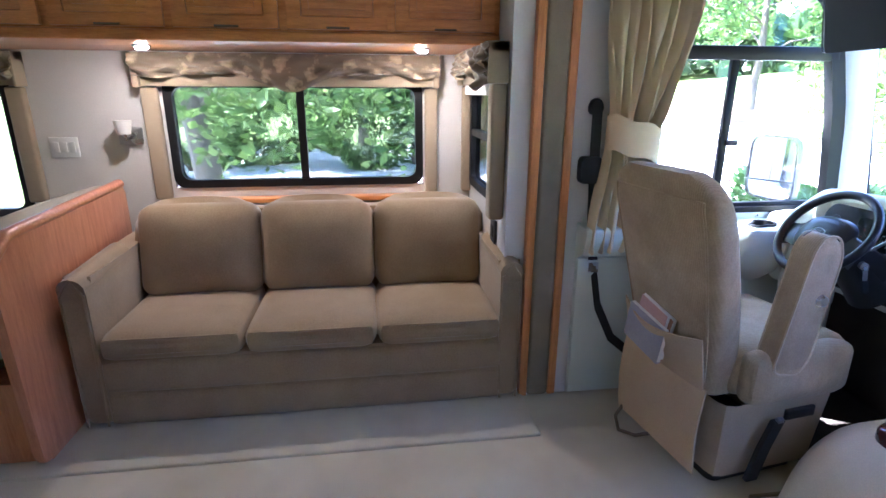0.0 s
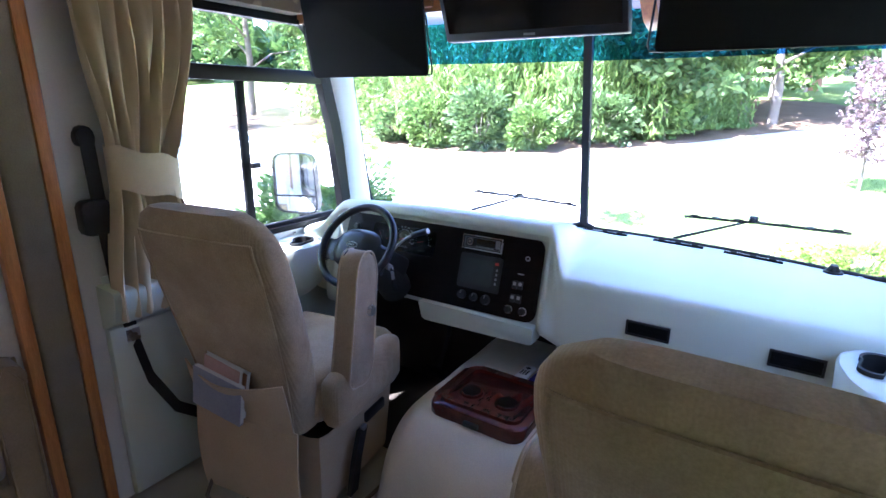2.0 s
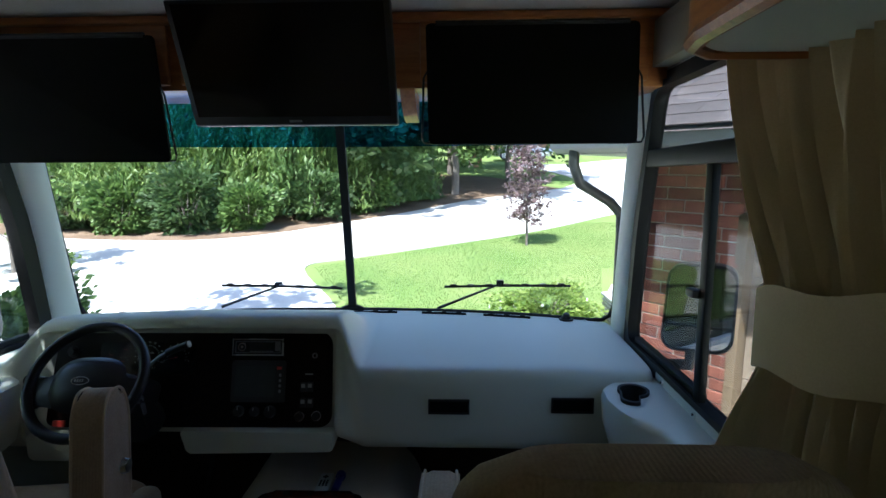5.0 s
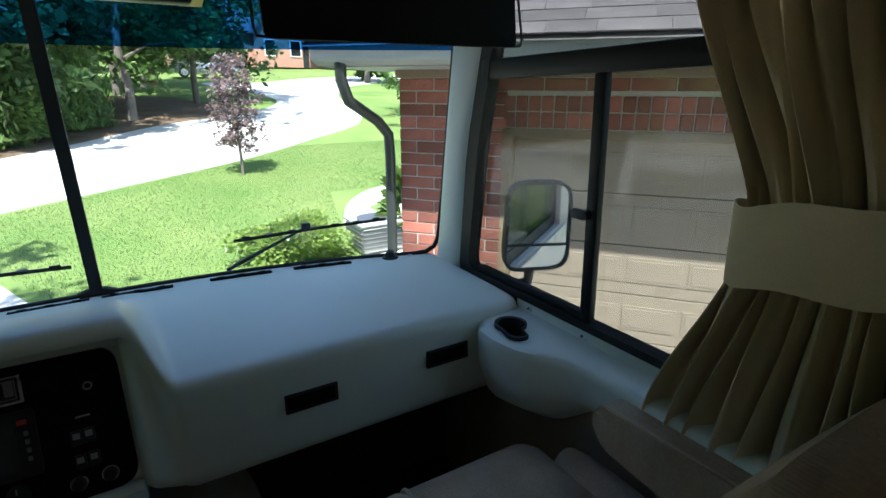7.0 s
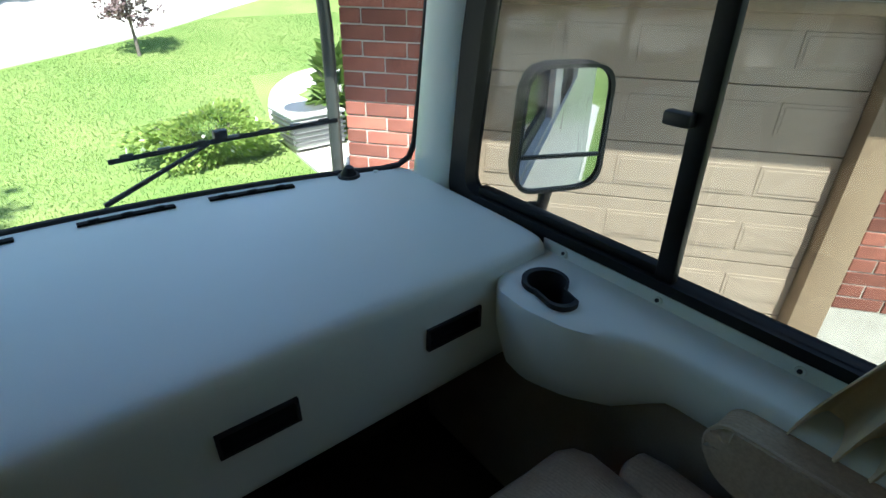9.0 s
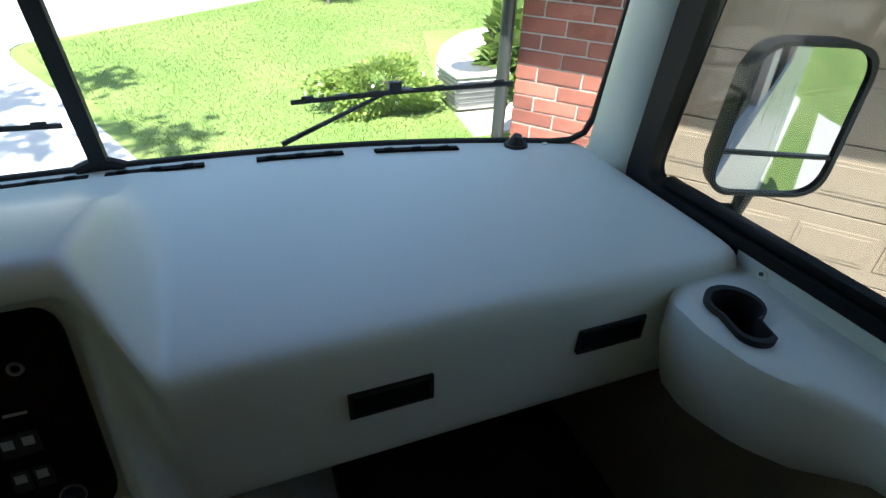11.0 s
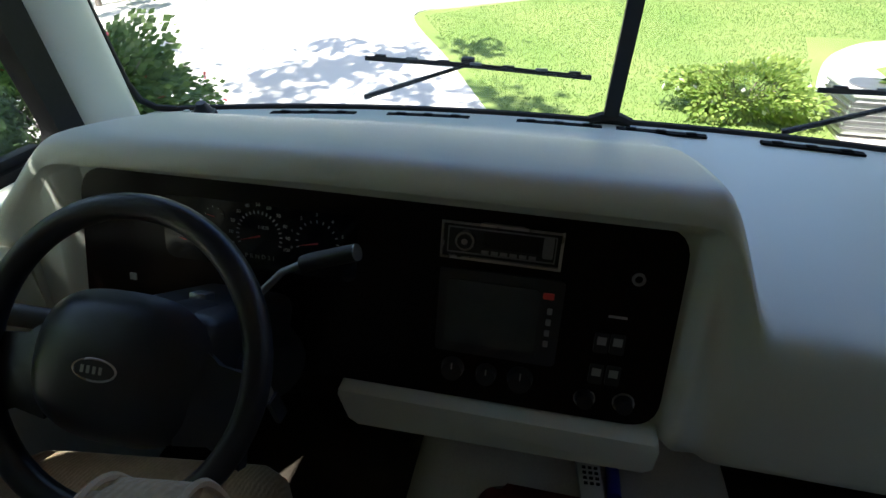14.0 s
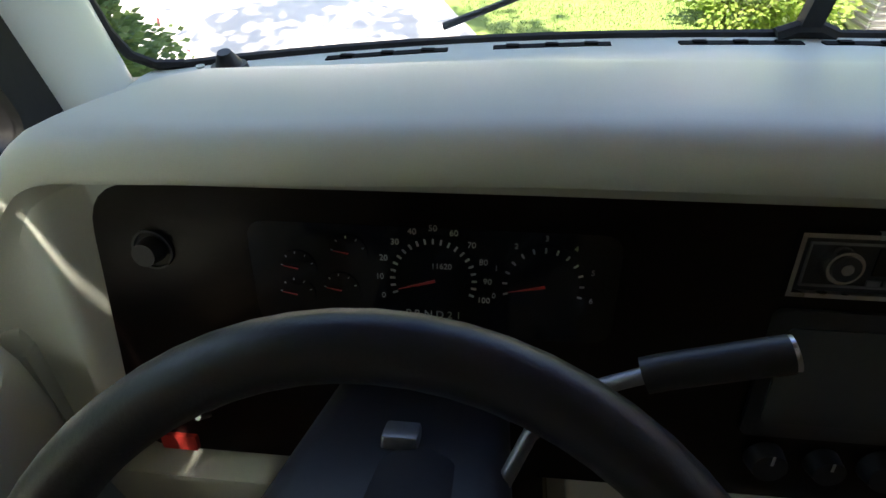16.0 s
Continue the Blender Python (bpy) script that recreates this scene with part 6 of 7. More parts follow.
# ---- coach outside: mirrors and wipers ----
def outside_mirror(s):
    root = thing("side_mirror", (s * 1.28, -0.45, 0.86), "black framed exterior mirror on a bracket beside the window", "mirror", "side mirrors")
    x0, x1, y, z0, z1 = 1.278, 1.522, -0.60, 0.953, 1.287
    out = rounded([(s * x0, z0), (s * x1, z0 + 0.01), (s * (x1 + 0.005), z1), (s * (x0 + 0.02), z1)], 0.065, 6)
    mx, mz = s * (x0 + x1) / 2, (z0 + z1) / 2
    inn = [(mx + (p[0] - mx) * 0.92, mz + (p[1] - mz) * 0.945) for p in out]
    bm = prism(out, "y", y, y + 0.06, bevel=0.012)
    turn(bm, (mx, y, mz), rz=-s * 28)
    part("housing", bm, M_BLACK, root)
    bm = ring(out, inn, "y", y - 0.012, y + 0.01)
    turn(bm, (mx, y, mz), rz=-s * 28)
    part("rim", bm, M_BLACK, root)
    bm = prism([(s * x0 + s * 0.012, 1.052), (s * x1 - s * 0.01, 1.052), (s * x1 - s * 0.008, 1.060), (s * x0 + s * 0.012, 1.060)], "y", y - 0.010, y)
    turn(bm, (mx, y, mz), rz=-s * 28)
    part("divider", bm, M_BLACK, root)
    bm = prism(inn, "y", y - 0.003, y - 0.001)
    turn(bm, (mx, y, mz), rz=-s * 28)
    part("mirror_glass", bm, M_MIRROR, root, "silvered mirror glass", smooth=0)
    part("bracket", tube([(mx, y + 0.03, z0 + 0.01), (mx, y + 0.04, z0 - 0.06), (s * 1.33, y + 0.16, z0 - 0.10), (s * 1.265, y + 0.26, z0 - 0.11)], 0.022, 10), M_BLACK, root)


outside_mirror(1)
outside_mirror(-1)
for hub_p, tip_l, tip_r, foot in (((0.728, -0.02, 1.085), (0.455, 0.0, 1.068), (1.061, -0.055, 1.085), (0.42, 0.015, 0.955)), ((-0.385, 0.03, 1.062), (-0.66, 0.0, 1.072), (-0.06, 0.03, 1.052), (-0.68, 0.03, 0.955))):
    w = thing("windscreen_wiper", foot, "black windscreen wiper resting on the glass", "wiper", "windscreen wipers")
    off = Vector((0, 0.03, 0))
    part("arm", tube([Vector(foot) + off, Vector(hub_p) + off + Vector((0, 0.01, 0))], 0.008, 8, r_end=0.005), M_BLACK, w)
    a, b = Vector(tip_l) + off, Vector(tip_r) + off
    part("blade", strap([a, a.lerp(b, 0.5) + Vector((0, 0.006, 0.003)), b], (0, 0, 1), 0.012, 0.006), M_RUBBER, w)
    part("hub", box(hub_p[0] - 0.018, hub_p[0] + 0.018, hub_p[1] + 0.025, hub_p[1] + 0.05, hub_p[2] - 0.006, hub_p[2] + 0.020, 0.004), M_BLACK, w)
    for k in range(7):
        p = a.lerp(b, (k + 0.5) / 7)
        part("claw", box(p.x - 0.016, p.x + 0.016, p.y - 0.004, p.y + 0.004, p.z + 0.006, p.z + 0.013, 0.002), M_GREY_METAL if k % 2 else M_BLACK, w)
# coach skin outside
solid("coach_roof", box(-1.27, 1.27, BACK_Y - 0.06, -0.22, CEIL + 0.055, CEIL + 0.14, 0.03), M_RV_SKIN, "white coach roof", "roof", kind="structure")
for s in (-1, 1):
    solid("coach_skin_lower", box(s * 1.272, s * 1.285, BACK_Y if s > 0 else -1.9, -0.18, -0.55, 0.89), M_RV_SKIN, "white fibreglass side of the coach", "wall", kind="structure")
    if s > 0:
        solid("coach_skin_rear", box(1.272, 1.285, BACK_Y, -2.64, 0.89, CEIL + 0.06), M_RV_SKIN, "white fibreglass side of the coach", "wall", kind="structure")

# ---- garage beside the coach ----
house = new("garage_house")
house.matrix_world = pose(1.73, 1.24, 0, 0, 1.2, -50)
house.empty_display_size = 0.2
BASE[house.name] = Vector((0, 0, 0))
tagged(house, "red brick garage with a tan sectional door and shingle roof", "garage", kind="structure")
GZ = -1.30
part("wall_core", box(0.012, 0.72, 0.0055, 0.25, GZ, 1.79), M_MORTAR, house)
part("wall_core", box(2.80, 5.2, 0.0055, 0.25, GZ, 1.79), M_MORTAR, house)
part("wall_core", box(0.72, 2.80, 0.0055, 0.25, 1.40, 1.79), M_MORTAR, house)
part("side_wall", box(0.012, 0.25, 0.25, 7.0, GZ, 1.70), M_MORTAR, house)
part("door_jamb", box(0.705, 0.765, -0.004, 0.16, GZ, 1.40, 0.004), M_JAMB, house)
part("door_jamb", box(2.63, 2.805, -0.004, 0.16, GZ, 1.40, 0.004), M_JAMB, house)
part("door_head", box(0.705, 2.805, -0.004, 0.16, 1.345, 1.40, 0.004), M_JAMB, house)
gdoor = part("garage_door", box(0.765, 2.63, 0.13, 0.17, GZ, 1.345), M_GARAGE, house, "tan sectional garage door")
for r_ in range(8):
    z0 = GZ + 0.005 + r_ * 0.330
    sec = part("door_section", box(0.768, 2.627, 0.112, 0.132, z0, z0 + 0.324, 0.003), M_GARAGE, gdoor, smooth=0)
for r_ in range(8):
    z0 = GZ + 0.005 + r_ * 0.330
    for c_ in range(5):
        x0 = 0.80 + c_ * 0.366
        part("embossed_panel", box(x0, x0 + 0.33, 0.107, 0.114, z0 + 0.08, z0 + 0.25, 0.003), M_GARAGE, gdoor, smooth=0)
        part("embossed_field", box(x0 + 0.02, x0 + 0.31, 0.104, 0.109, z0 + 0.10, z0 + 0.23, 0.002), M_GARAGE, gdoor, smooth=0)
part("soffit", box(-0.28, 5.4, -0.45, 0.30, 1.75, 1.775), M_GUTTER, house)
part("frieze_board", box(-0.02, 5.2, -0.012, 0.012, 1.70, 1.752), M_JAMB, house)
gut = part("gutter", prism(rounded([(-0.47, 1.75), (-0.55, 1.78), (-0.57, 1.865), (-0.45, 1.865)], 0.02), "x", -0.30, 5.4), M_GUTTER, house)
part("gutter_lip", box(-0.305, 5.4, -0.578, -0.560, 1.855, 1.870, 0.003), M_GUTTER, gut)
part("downspout", tube([(-0.14, -0.50, 1.78), (-0.14, -0.50, 1.68), (-0.13, -0.44, 1.56), (-0.08, -0.16, 1.43), (-0.055, -0.06, 1.34), (-0.05, -0.05, 1.20), (-0.05, -0.05, 0.4), (-0.05, -0.05, GZ + 0.05)], 0.035, 10), M_DOWNSPOUT, house, "dark green downspout")
roof = part("roof", prism([(-0.60, 1.855), (-0.57, 1.89), (4.2, 4.44), (4.2, 4.39), (0.0, 1.89)], "x", -0.32, 5.5), M_SHINGLE, house, "grey-brown shingle roof")

# ---- plants ----
def leaf_mesh(name, centres, size, material, droop=0.0, seed=1, aspect=2.0):
    """Many small four-cornered leaves round the given centres, as one mesh."""
    rng = np.random.default_rng(seed)
    c = np.asarray(centres, float)
    n = len(c)
    a = rng.normal(size=(n, 3))
    a[:, 2] = a[:, 2] * 0.6 - droop * 2.0
    a /= np.linalg.norm(a, axis=1)[:, None]
    b = np.cross(a, rng.normal(size=(n, 3)))
    b /= np.linalg.norm(b, axis=1)[:, None]
    s = size * rng.uniform(0.6, 1.3, n)[:, None]
    v = np.stack([c - a * s, c + b * s / aspect, c + a * s, c - b * s / aspect], 1).reshape(-1, 3)
    me = bpy.data.meshes.new(name)
    me.vertices.add(4 * n)
    me.vertices.foreach_set("co", v.ravel())
    me.loops.add(4 * n)
    me.loops.foreach_set("vertex_index", np.arange(4 * n))
    me.polygons.add(n)
    me.polygons.foreach_set("loop_start", np.arange(n) * 4)
    me.update()
    me.validate()
    me.materials.append(material)
    return me


def tree(name, x, y, height, spread, trunk_r, material, label, seed, leaves=5000, size=0.10, crown_from=0.3, droop=0.0, lean=0.0, limbs=9, category="tree", group="", aspect=2.0, clump=45):
    rng = np.random.default_rng(seed)
    z = ground_z(x, y) - 0.05
    root = thing(name, (x, y, z), label, category, group)
    top = Vector((x + lean * height, y, z + height * 0.9))
    line = [Vector((x, y, z)).lerp(top, t) + Vector((rng.normal() * 0.04 * height * t, rng.normal() * 0.04 * height * t, 0)) * 0.5 for t in np.linspace(0, 1, 8)]
    bm = tube(line, trunk_r, 9, r_end=trunk_r * 0.25)
    ends = []
    for i in range(limbs):
        t = lerp(crown_from, 0.95, (i + 0.5) / limbs)
        base_p = Vector((x, y, z)).lerp(top, t)
        a = i * 2.4 + rng.uniform(0, 0.8)
        r = spread * (math.sin(math.pi * min(1, max(0.08, (t - crown_from) / (1.02 - crown_from)) ** 0.7)) * 0.75 + 0.28) * rng.uniform(0.75, 1.15)
        tip = base_p + Vector((math.cos(a) * r, math.sin(a) * r, r * 0.35))
        mid = base_p.lerp(tip, 0.5) + Vector((0, 0, r * 0.12))
        tube([base_p, mid, tip], trunk_r * 0.35 * (1.1 - t * 0.6), 6, bm=bm, r_end=trunk_r * 0.08)
        ends += [mid, tip, mid.lerp(tip, 0.5), tip]
    part("trunk", bm, M_BARK, root, "rough grey trunk and limbs")
    ends = np.array([tuple(e) for e in ends] + [tuple(top)])
    k = rng.integers(0, len(ends), leaves)
    # small twig clumps inside the crown leave gaps between them
    twigs = ends[rng.integers(0, len(ends), max(12, leaves // clump))] + rng.normal(size=(max(12, leaves // clump), 3)) * spread * np.array([0.27, 0.27, 0.19])
    pick = twigs[rng.integers(0, len(twigs), leaves)]
    pos = pick + rng.normal(size=(leaves, 3)) * spread * 0.085
    if droop:
        pos[:, 2] -= np.abs(rng.normal(size=leaves)) * spread * droop
    pos[:, 2] = np.maximum(pos[:, 2], z + height * crown_from * 0.5)
    me = leaf_mesh("crown", pos - np.array((x, y, z)), size, material, droop, seed, aspect)
    ob = new("crown", me)
    ob.parent = root
    return root


def bush(name, x, y, rx, ry, h, material, label, seed, leaves=4000, size=0.035, flowers=None, group=""):
    rng = np.random.default_rng(seed)
    z = ground_z(x, y) - 0.03
    root = thing(name, (x, y, z), label, "bush", group)
    bm = bmesh.new()
    for i in range(9):
        a = i * 2.4
        tube([(x, y, z), (x + math.cos(a) * rx * 0.3, y + math.sin(a) * ry * 0.3, z + h * 0.45), (x + math.cos(a) * rx * 0.7, y + math.sin(a) * ry * 0.7, z + h * 0.8)], 0.014, 5, bm=bm, r_end=0.004)
    part("stems", bm, M_BARK, root)
    d = rng.normal(size=(leaves, 3))
    d /= np.linalg.norm(d, axis=1)[:, None]
    lumps = rng.normal(size=(24, 3))
    lumps /= np.linalg.norm(lumps, axis=1)[:, None]
    lump = 1 + 0.50 * np.max(np.clip(d @ lumps.T, 0, 1) ** 14, axis=1) - 0.30
    r = rng.uniform(0.45, 1.0, leaves) ** 0.5 * lump * rng.choice([1.0, 1.0, 1.0, 1.0, 1.04, 1.09], leaves)
    pos = d * r[:, None] * np.array([rx, ry, h * 0.55]) + np.array([0, 0, h * 0.5])
    pos[:, 2] = np.abs(pos[:, 2])
    ob = new("foliage", leaf_mesh("foliage", pos, size, material, 0, seed, 1.45))
    ob.parent = root
    if flowers:
        k = rng.choice(leaves, flowers[1])
        ob = new("flowers", leaf_mesh("flowers", pos[k] * 1.05, size * 1.1, flowers[0], 0, seed + 5, 1.2))
        ob.parent = root
        tagged(ob, flowers[2])
    return root


tree("young_tree", 1.98, 8.75, 2.5, 0.36, 0.030, M_LEAF_PURPLE, "slender young purple-leaved tree on the lawn", 3, 3600, 0.038, 0.24, limbs=30, clump=9)
bush("shrub", 1.68, 4.25, 0.68, 0.55, 0.56, M_LEAF_BRIGHT, "low bright green shrub below the windscreen", 11, 6500, 0.029, (M_PAPER, 45, "scattered small white flowers"))
bush("shrub", 3.15, 4.1, 0.30, 0.30, 1.0, M_LEAF_LIGHT, "yellow-green broad-leaved plant beside the wall", 12, 420, 0.10)
bush("hedge", -3.65, 1.75, 0.85, 1.0, 1.32, M_LEAF, "dense dark green hedge with red blossom beside the drive", 14, 15000, 0.036, (M_FLOWER, 70, "scattered red blossom"), "hedges")
bush("hedge", -4.3, -0.8, 0.9, 1.3, 1.3, M_LEAF, "clipped dark green hedge beside the drive", 15, 6000, 0.045, None, "hedges")
tree("shrub_tree", -7.6, 6.6, 2.6, 1.0, 0.05, M_LEAF_LIGHT, "light green shrub tree beside the drive", 21, 2600, 0.07, 0.15)

# leafy thicket along the far side of the drive
rng_t = np.random.default_rng(8)
willow_spots = [(-10.5, 12.6), (-8.8, 11.8), (-7.2, 11.6), (-5.8, 11.9), (-4.4, 12.4), (-3.2, 13.4), (-12.5, 13.2), (-14.8, 13.6), (-1.9, 14.9)]
for i, (x, y) in enumerate(willow_spots):
    tree("willow", x, y + 0.7, 3.9 + 0.5 * math.sin(i * 2.1), 1.45, 0.07, M_LEAF_LIGHT if i % 4 else M_LEAF, "drooping light green willow beside the drive", 40 + i, 17000, 0.125, 0.12, 0.8, limbs=12, group="willow thicket", aspect=5.0, clump=90)
for i, (x, y, h, s, r) in enumerate(((-2.1, 13.3, 5.2, 1.7, 0.07), (0.35, 17.2, 8.5, 3.0, 0.16), (-0.6, 19.5, 8.0, 2.6, 0.12), (2.75, 21.6, 7.5, 2.8, 0.13), (-3.6, 17.5, 8.5, 3.0, 0.15), (-7.5, 17, 9.0, 3.4, 0.16), (-12, 17.5, 9.5, 3.6, 0.18), (-17, 17, 9.5, 3.6, 0.18), (-22, 15, 10, 4, 0.2), (-5, 23, 9.5, 3.6, 0.16), (0, 25.5, 9, 3.4, 0.16), (-10, 25, 10, 4, 0.2), (1.2, 29.5, 8, 3.2, 0.15), (-4, 30, 9, 3.6, 0.16))):
    tree("oak_tree", x, y, h, s, r, M_LEAF if i % 3 else M_LEAF_DARK, "leafy oak with a rough grey trunk", 60 + i, 7500, 0.15, 0.20, group="roadside oaks")
for i, (x, y, h, s) in enumerate(((9.4, 13.8, 2.6, 1.5), (10.6, 15.6, 3.2, 1.7), (11.5, 12.6, 3.6, 1.7))):
    tree("shrub_tree", x, y, h, s, 0.06, M_LEAF, "dense green shrub tree at the bend", 90 + i, 4200, 0.10, 0.06, group="bend shrubs")
for i, (x, y, h, s) in enumerate(((5.5, 43, 9, 3.4), (0.5, 42, 9, 3.6), (-6, 40, 11, 4.2), (18.5, 47, 8, 3.2), (23, 52, 10, 4), (28, 45, 10, 4), (15, 62, 12, 4.5), (6, 64, 13, 5), (-4, 60, 13, 5), (-14, 52, 13, 5), (24, 66, 13, 5), (34, 60, 13, 5), (14.5, 32, 4.5, 2.0), (18, 30, 7, 3.0), (24, 33, 8, 3.4))):
    tree("far_tree", x, y, h, s, 0.2, M_LEAF if i % 2 else M_LEAF_DARK, "leafy tree in the distance", 120 + i, 2600, 0.32, 0.2, limbs=10, group="distant trees")
# an oak beside the drive whose crown shades the nose and the lawn
tree("overhanging_oak", -5.2, -0.95, 9.2, 2.5, 0.17, M_LEAF, "tall oak leaning over the drive beside the coach", 31, 3000, 0.125, 0.66, lean=0.13, limbs=14, clump=70)
# trees on the driver's side, seen through the slide-out windows
for i, (x, y, h, s, r) in enumerate(((-6.0, -4.75, 8.5, 3.0, 0.20), (-9, -1.2, 9, 3.4, 0.2), (-11, -7, 9, 3.6, 0.22), (-12, 2.5, 9, 3.6, 0.2), (-15, -3, 10, 4, 0.24), (-13, 7.5, 9, 3.6, 0.2), (-18, 3, 10, 4, 0.24), (-16, -9, 10, 4, 0.24))):
    tree("yard_tree", x if i == 0 else x - 7, y, h, s, r, M_LEAF if i % 2 else M_LEAF_LIGHT, "leafy yard tree with a broad grey trunk", 160 + i, 18000 if i == 0 else 5200, 0.075 if i == 0 else 0.15, 0.24, group="yard trees")
for i, (x, y) in enumerate(((-15.2, -3.0), (-16.6, -5.6), (-16.5, 1.2), (-15.5, 4.6), (-15.2, -8.0))):
    bush("woodland_bush", x, y, 1.5, 1.7, 2.2 + 0.3 * (i % 2), M_LEAF_LIGHT if i % 2 else M_LEAF, "loose green bush under the yard trees", 180 + i, 4200, 0.085, None, "woodland bushes")
for i, (x, y) in enumerate(((-9.6, 10.7), (-8.0, 10.3), (-6.3, 10.3), (-4.9, 10.7), (-3.5, 11.9), (-2.4, 13.2))):
    bush("thicket_bush", x, y, 0.95, 0.7, 1.15 + 0.25 * (i % 3), M_LEAF if i % 2 else M_LEAF_DARK, "dark green undergrowth at the foot of the willows", 200 + i, 3000, 0.07, None, "thicket undergrowth")
# wooded horizon, too far to count
rng_w = np.random.default_rng(5)
ang = rng_w.uniform(-1.9, 1.5, 26000)
rad = rng_w.uniform(75, 120, 26000)
xx, yy = np.sin(ang) * rad, np.cos(ang) * rad
zz = np.array([max(-0.75, -0.75 + 0.1 * y if y < 60 else 5.25 + 0.02 * (y - 60)) for y in yy]) + rng_w.uniform(0, 1, 26000) ** 0.8 * (11 + 3 * np.sin(ang * 23) + 2 * np.sin(ang * 57))
tagged(new("far_woods", leaf_mesh("far_woods", np.stack([xx, yy, zz], 1), 1.5, M_LEAF_DARK, 0, 9, 1.3)), "dark green woods along the horizon", "woods", kind="stuff")
# grass blades over the near lawn
rng_g = np.random.default_rng(6)
gx, gy = rng_g.uniform(-2.2, 7.0, 150000), rng_g.uniform(2.6, 11.5, 150000)
def on_lawn(x, y):
    edge = between([(2.6, -0.2), (3.0, -0.25), (4.2, -0.85), (5.2, -1.35), (7.0, -2.25), (7.65, -1.5), (8.7, 0.2), (10.1, 2.3), (12.4, 4.7), (14.8, 7.0)], y)
    return x > edge + 0.06 and not (x > 2.35 and y < 6.9 and x > 2.45 + 0.25 * max(0, y - 4.3)) and not (x > 1.3 and y < 2.9)
keep = np.array([on_lawn(a, b) for a, b in zip(gx, gy)])
gx, gy = gx[keep], gy[keep]
gz = np.array([ground_z(a, b) for a, b in zip(gx, gy)]) + 0.010
tagged(new("grass", leaf_mesh("grass", np.stack([gx, gy, gz], 1), 0.015, M_BLADE, -1.2, 10, 5.0)), "short sunlit mown grass blades", "grass", kind="stuff")

# ---- things outside ----
ac = thing("air_conditioner", (2.75, 4.1, ground_z(2.75, 4.1)), "pale grey outdoor air conditioner unit on a pad", "air conditioner")
az = ground_z(2.75, 4.1) + 0.03
part("case", box(2.45, 3.05, 3.80, 4.40, az, az + 0.34, 0.03), M_AC, ac)
part("lid", box(2.43, 3.07, 3.78, 4.42, az + 0.34, az + 0.38, 0.015), M_AC, ac)
part("fan_grille", disc((2.75, 4.1, az + 0.38), (0, 0, 1), 0.24, 0.012, 28), M_GREY_METAL, ac)
for i in range(5):
    part("louvre", box(2.44, 3.06, 3.785, 3.80, az + 0.06 + i * 0.055, az + 0.085 + i * 0.055), M_GREY_METAL, ac)
for i in range(5):
    part("louvre", box(2.435, 2.45, 3.82, 4.38, az + 0.06 + i * 0.055, az + 0.085 + i * 0.055), M_GREY_METAL, ac)


def far_house(x, y, w, d, h, rz):
    z = ground_z(x, y) - 0.3
    root = new("far_house")
    root.matrix_world = pose(x, y, z, 0, 0, rz)
    BASE[root.name] = Vector((0, 0, 0))
    tagged(root, "distant red brick house with a steep grey gable roof", "house")
    part("wall", box(-w / 2, w / 2, -d / 2, d / 2, 0, h), M_HOUSE_WALL, root)
    part("gable_wall", prism([(-2.6, 0), (2.6, 0), (2.6, h), (0, h + 3.2), (-2.6, h)], "y", -d / 2 - 0.8, -d / 2 + 0.4), M_HOUSE_WALL, root)
    part("roof", prism([(-d / 2 - 0.5, h - 0.1), (d / 2 + 0.5, h - 0.1), (0, h + 3.0)], "x", -w / 2 - 0.4, w / 2 + 0.4), M_SHINGLE, root)
    part("gable_roof", prism([(-3.0, h - 0.3), (0, h + 3.5), (3.0, h - 0.3), (2.8, h - 0.35), (0, h + 3.2), (-2.8, h - 0.35)], "y", -d / 2 - 1.1, 0.5), M_SHINGLE, root)
    for wx in (-1.2, 1.2, 4.6, 6.2, -4.8):
        yy = -d / 2 - (0.82 if abs(wx) < 2 else 0.02)
        win = part("window", ring(rect(wx - 0.55, wx + 0.55, 0.9, 2.3), rect(wx - 0.47, wx + 0.47, 0.98, 2.22), "y", yy - 0.04, yy), M_WHITE, root)
        part("pane", box(wx - 0.48, wx + 0.48, yy - 0.015, yy - 0.005, 0.97, 2.23), M_SCREEN, win)
    # flat black slab on the solid wall, painting the shade inside a porch
    arch = part("porch_shade", box(1.9, 2.5, -d / 2 - 0.83, -d / 2 - 0.79, 0, 2.2), M_SCREEN, root)
    return root


far_house(12.2, 52.5, 16, 8, 3.0, 12)
car = thing("parked_car", (5.0, 35.8, ground_z(5, 35.8)), "silver saloon car parked on the far drive", "car")
cz = ground_z(5, 35.8) + 0.02
part("body", prism(rounded([(2.9, cz + 0.30), (7.1, cz + 0.30), (7.1, cz + 0.75), (6.2, cz + 0.85), (5.7, cz + 1.35), (4.2, cz + 1.38), (3.5, cz + 0.88), (2.9, cz + 0.75)], 0.15), "y", 35.0, 36.6, bevel=0.06), M_CHROME, car)
part("side_glass", prism([(3.75, cz + 0.92), (5.95, cz + 0.90), (5.6, cz + 1.28), (4.3, cz + 1.30)], "y", 34.97, 34.99), M_SCREEN, car)
for wx in (3.7, 6.3):
    wh = part("wheel", disc((wx, 34.96, cz + 0.32), (0, 1, 0), 0.32, 0.2, 20), M_RUBBER, car)
    part("rim", disc((wx, 34.94, cz + 0.32), (0, 1, 0), 0.2, 0.03, 16), M_CHROME, wh)
post = thing("mailbox", (1.6, 30.5, ground_z(1.6, 30.5)), "small brick mailbox pillar by the road", "mailbox")
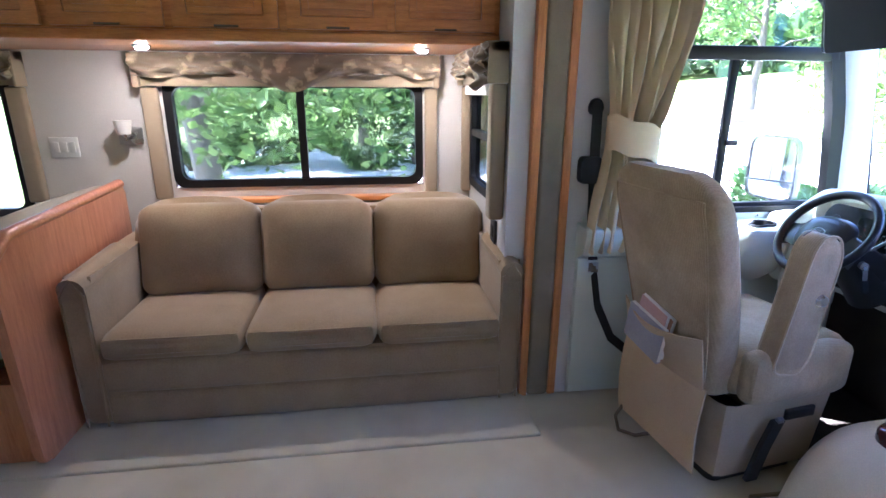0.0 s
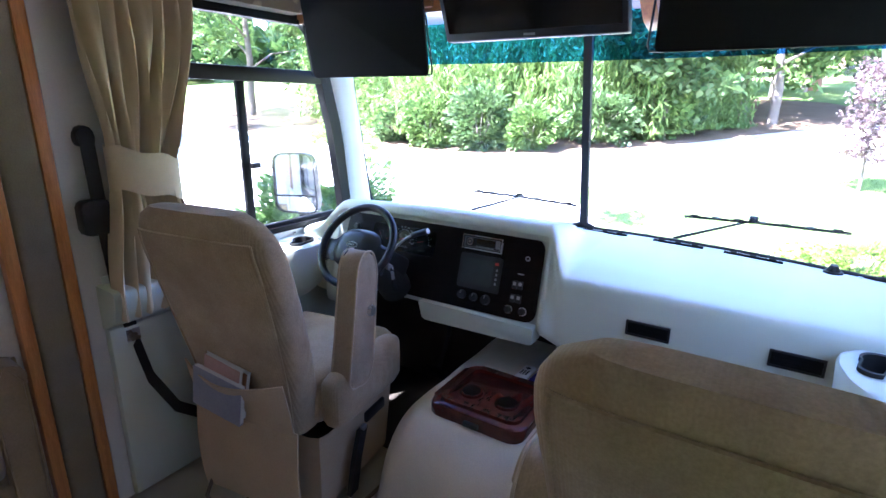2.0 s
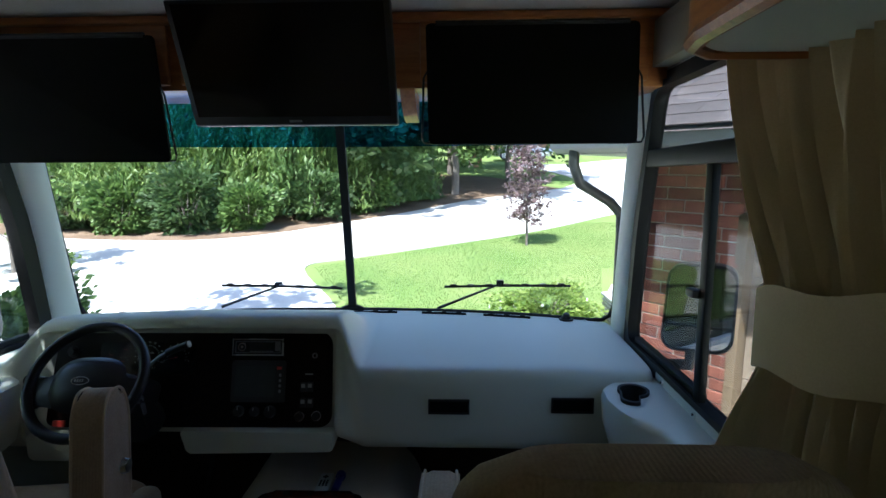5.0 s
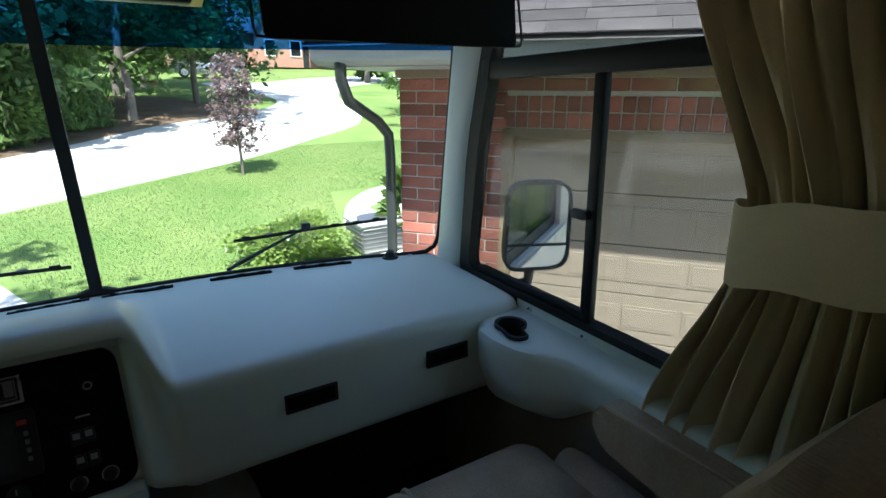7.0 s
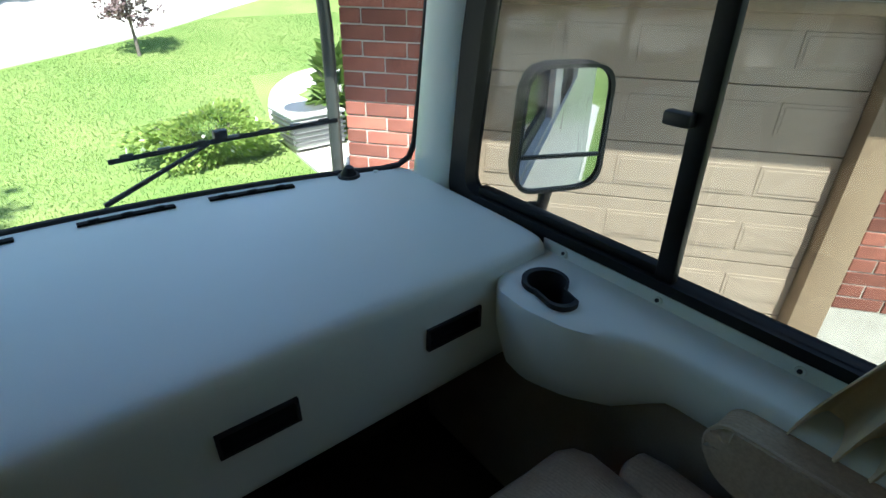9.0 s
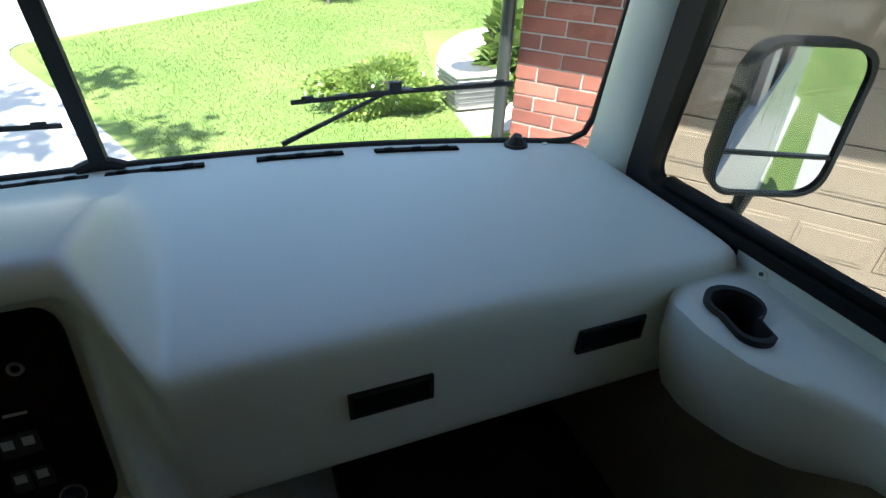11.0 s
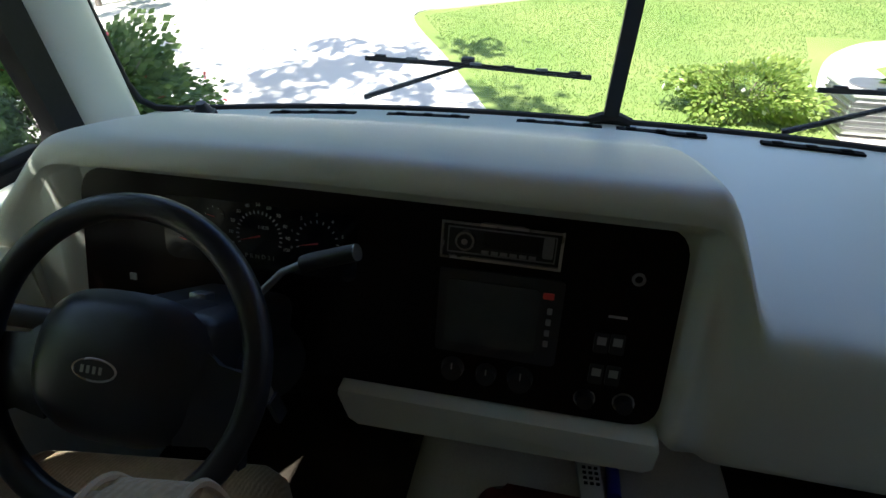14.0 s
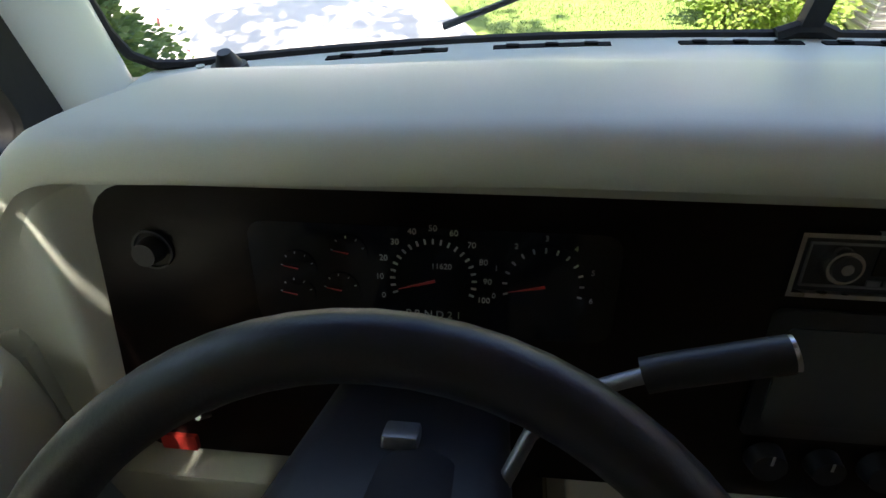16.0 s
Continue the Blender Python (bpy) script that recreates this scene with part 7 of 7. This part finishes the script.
part("pillar", box(1.3, 1.9, 30.2, 30.8, ground_z(1.6, 30.5) - 0.1, ground_z(1.6, 30.5) + 1.2, 0.03), M_HOUSE_WALL, post)
part("cap", box(1.22, 1.98, 30.12, 30.88, ground_z(1.6, 30.5) + 1.2, ground_z(1.6, 30.5) + 1.32, 0.03), M_MORTAR, post)

# ---- bricks and shingles, last ----
def piece_mesh(name, sx, sy, sz, bevel, material):
    return finish(box(-sx / 2, sx / 2, -sy / 2, sy / 2, -sz / 2, sz / 2, bevel, 1), name, material, 0)


BL, BH, BP = 0.245, 0.080, 0.0085
full = piece_mesh("brick", BL - BP, 0.06, BH - BP, 0.004, M_BRICK)
halfb = piece_mesh("brick", BL / 2 - BP, 0.06, BH - BP, 0.004, M_BRICK)
rowlock = piece_mesh("brick", 0.078 - BP, 0.06, 0.098 - BP, 0.004, M_BRICK)


def lay_piece(name, me, parent, x, y, z, rx=0.0):
    ob = new(name, me)
    ob.parent = parent
    ob.location = (x, y, z)
    ob.rotation_euler = (rx + random.uniform(-0.01, 0.01), random.uniform(-0.008, 0.008), random.uniform(-0.008, 0.008))
    return ob


z, row = 1.66, 0
while z > GZ:
    for x0, x1 in ((0.0, 0.705), (2.805, 3.9)):
        if x1 > 3 and row > 22:
            continue
        x = x0
        if row % 2:
            lay_piece("brick", halfb, house, x + BL / 4, 0.028 + random.uniform(-0.002, 0.002), z)
            x += BL / 2
        while x < x1 - 0.02:
            if x + BL <= x1 + 0.03:
                lay_piece("brick", full, house, x + BL / 2, 0.028 + random.uniform(-0.002, 0.002), z)
                x += BL
            else:
                lay_piece("brick", halfb, house, x + BL / 4, 0.028 + random.uniform(-0.002, 0.002), z)
                x += BL / 2
    z -= BH
    row += 1
for r_ in range(2):
    for i in range(31):
        lay_piece("brick", rowlock, house, 0.745 + i * 0.078, 0.027, 1.452 + r_ * 0.098)
for i in range(10):
    lay_piece("brick", full, house, 0.83 + i * BL, 0.028, 1.66)
sh = [piece_mesh("shingle", w - 0.004, 0.19, 0.008, 0.001, M_SHINGLE) for w in (0.30, 0.24, 0.33)]
slope = math.atan2(2.55, 4.77)
for r_ in range(11):
    x = -0.34 + (r_ % 3) * 0.11
    while x < 4.4:
        m_ = random.choice(sh)
        w_ = m_.vertices[0].co.x * -2 if m_.vertices[0].co.x < 0 else m_.vertices[0].co.x * 2
        d_ = 0.02 + r_ * 0.145
        lay_piece("shingle", m_, roof, x + w_ / 2, -0.57 + d_ * math.cos(slope) + 0.03, 1.89 + d_ * math.sin(slope) + 0.029, slope - 0.03)
        x += w_ + 0.004
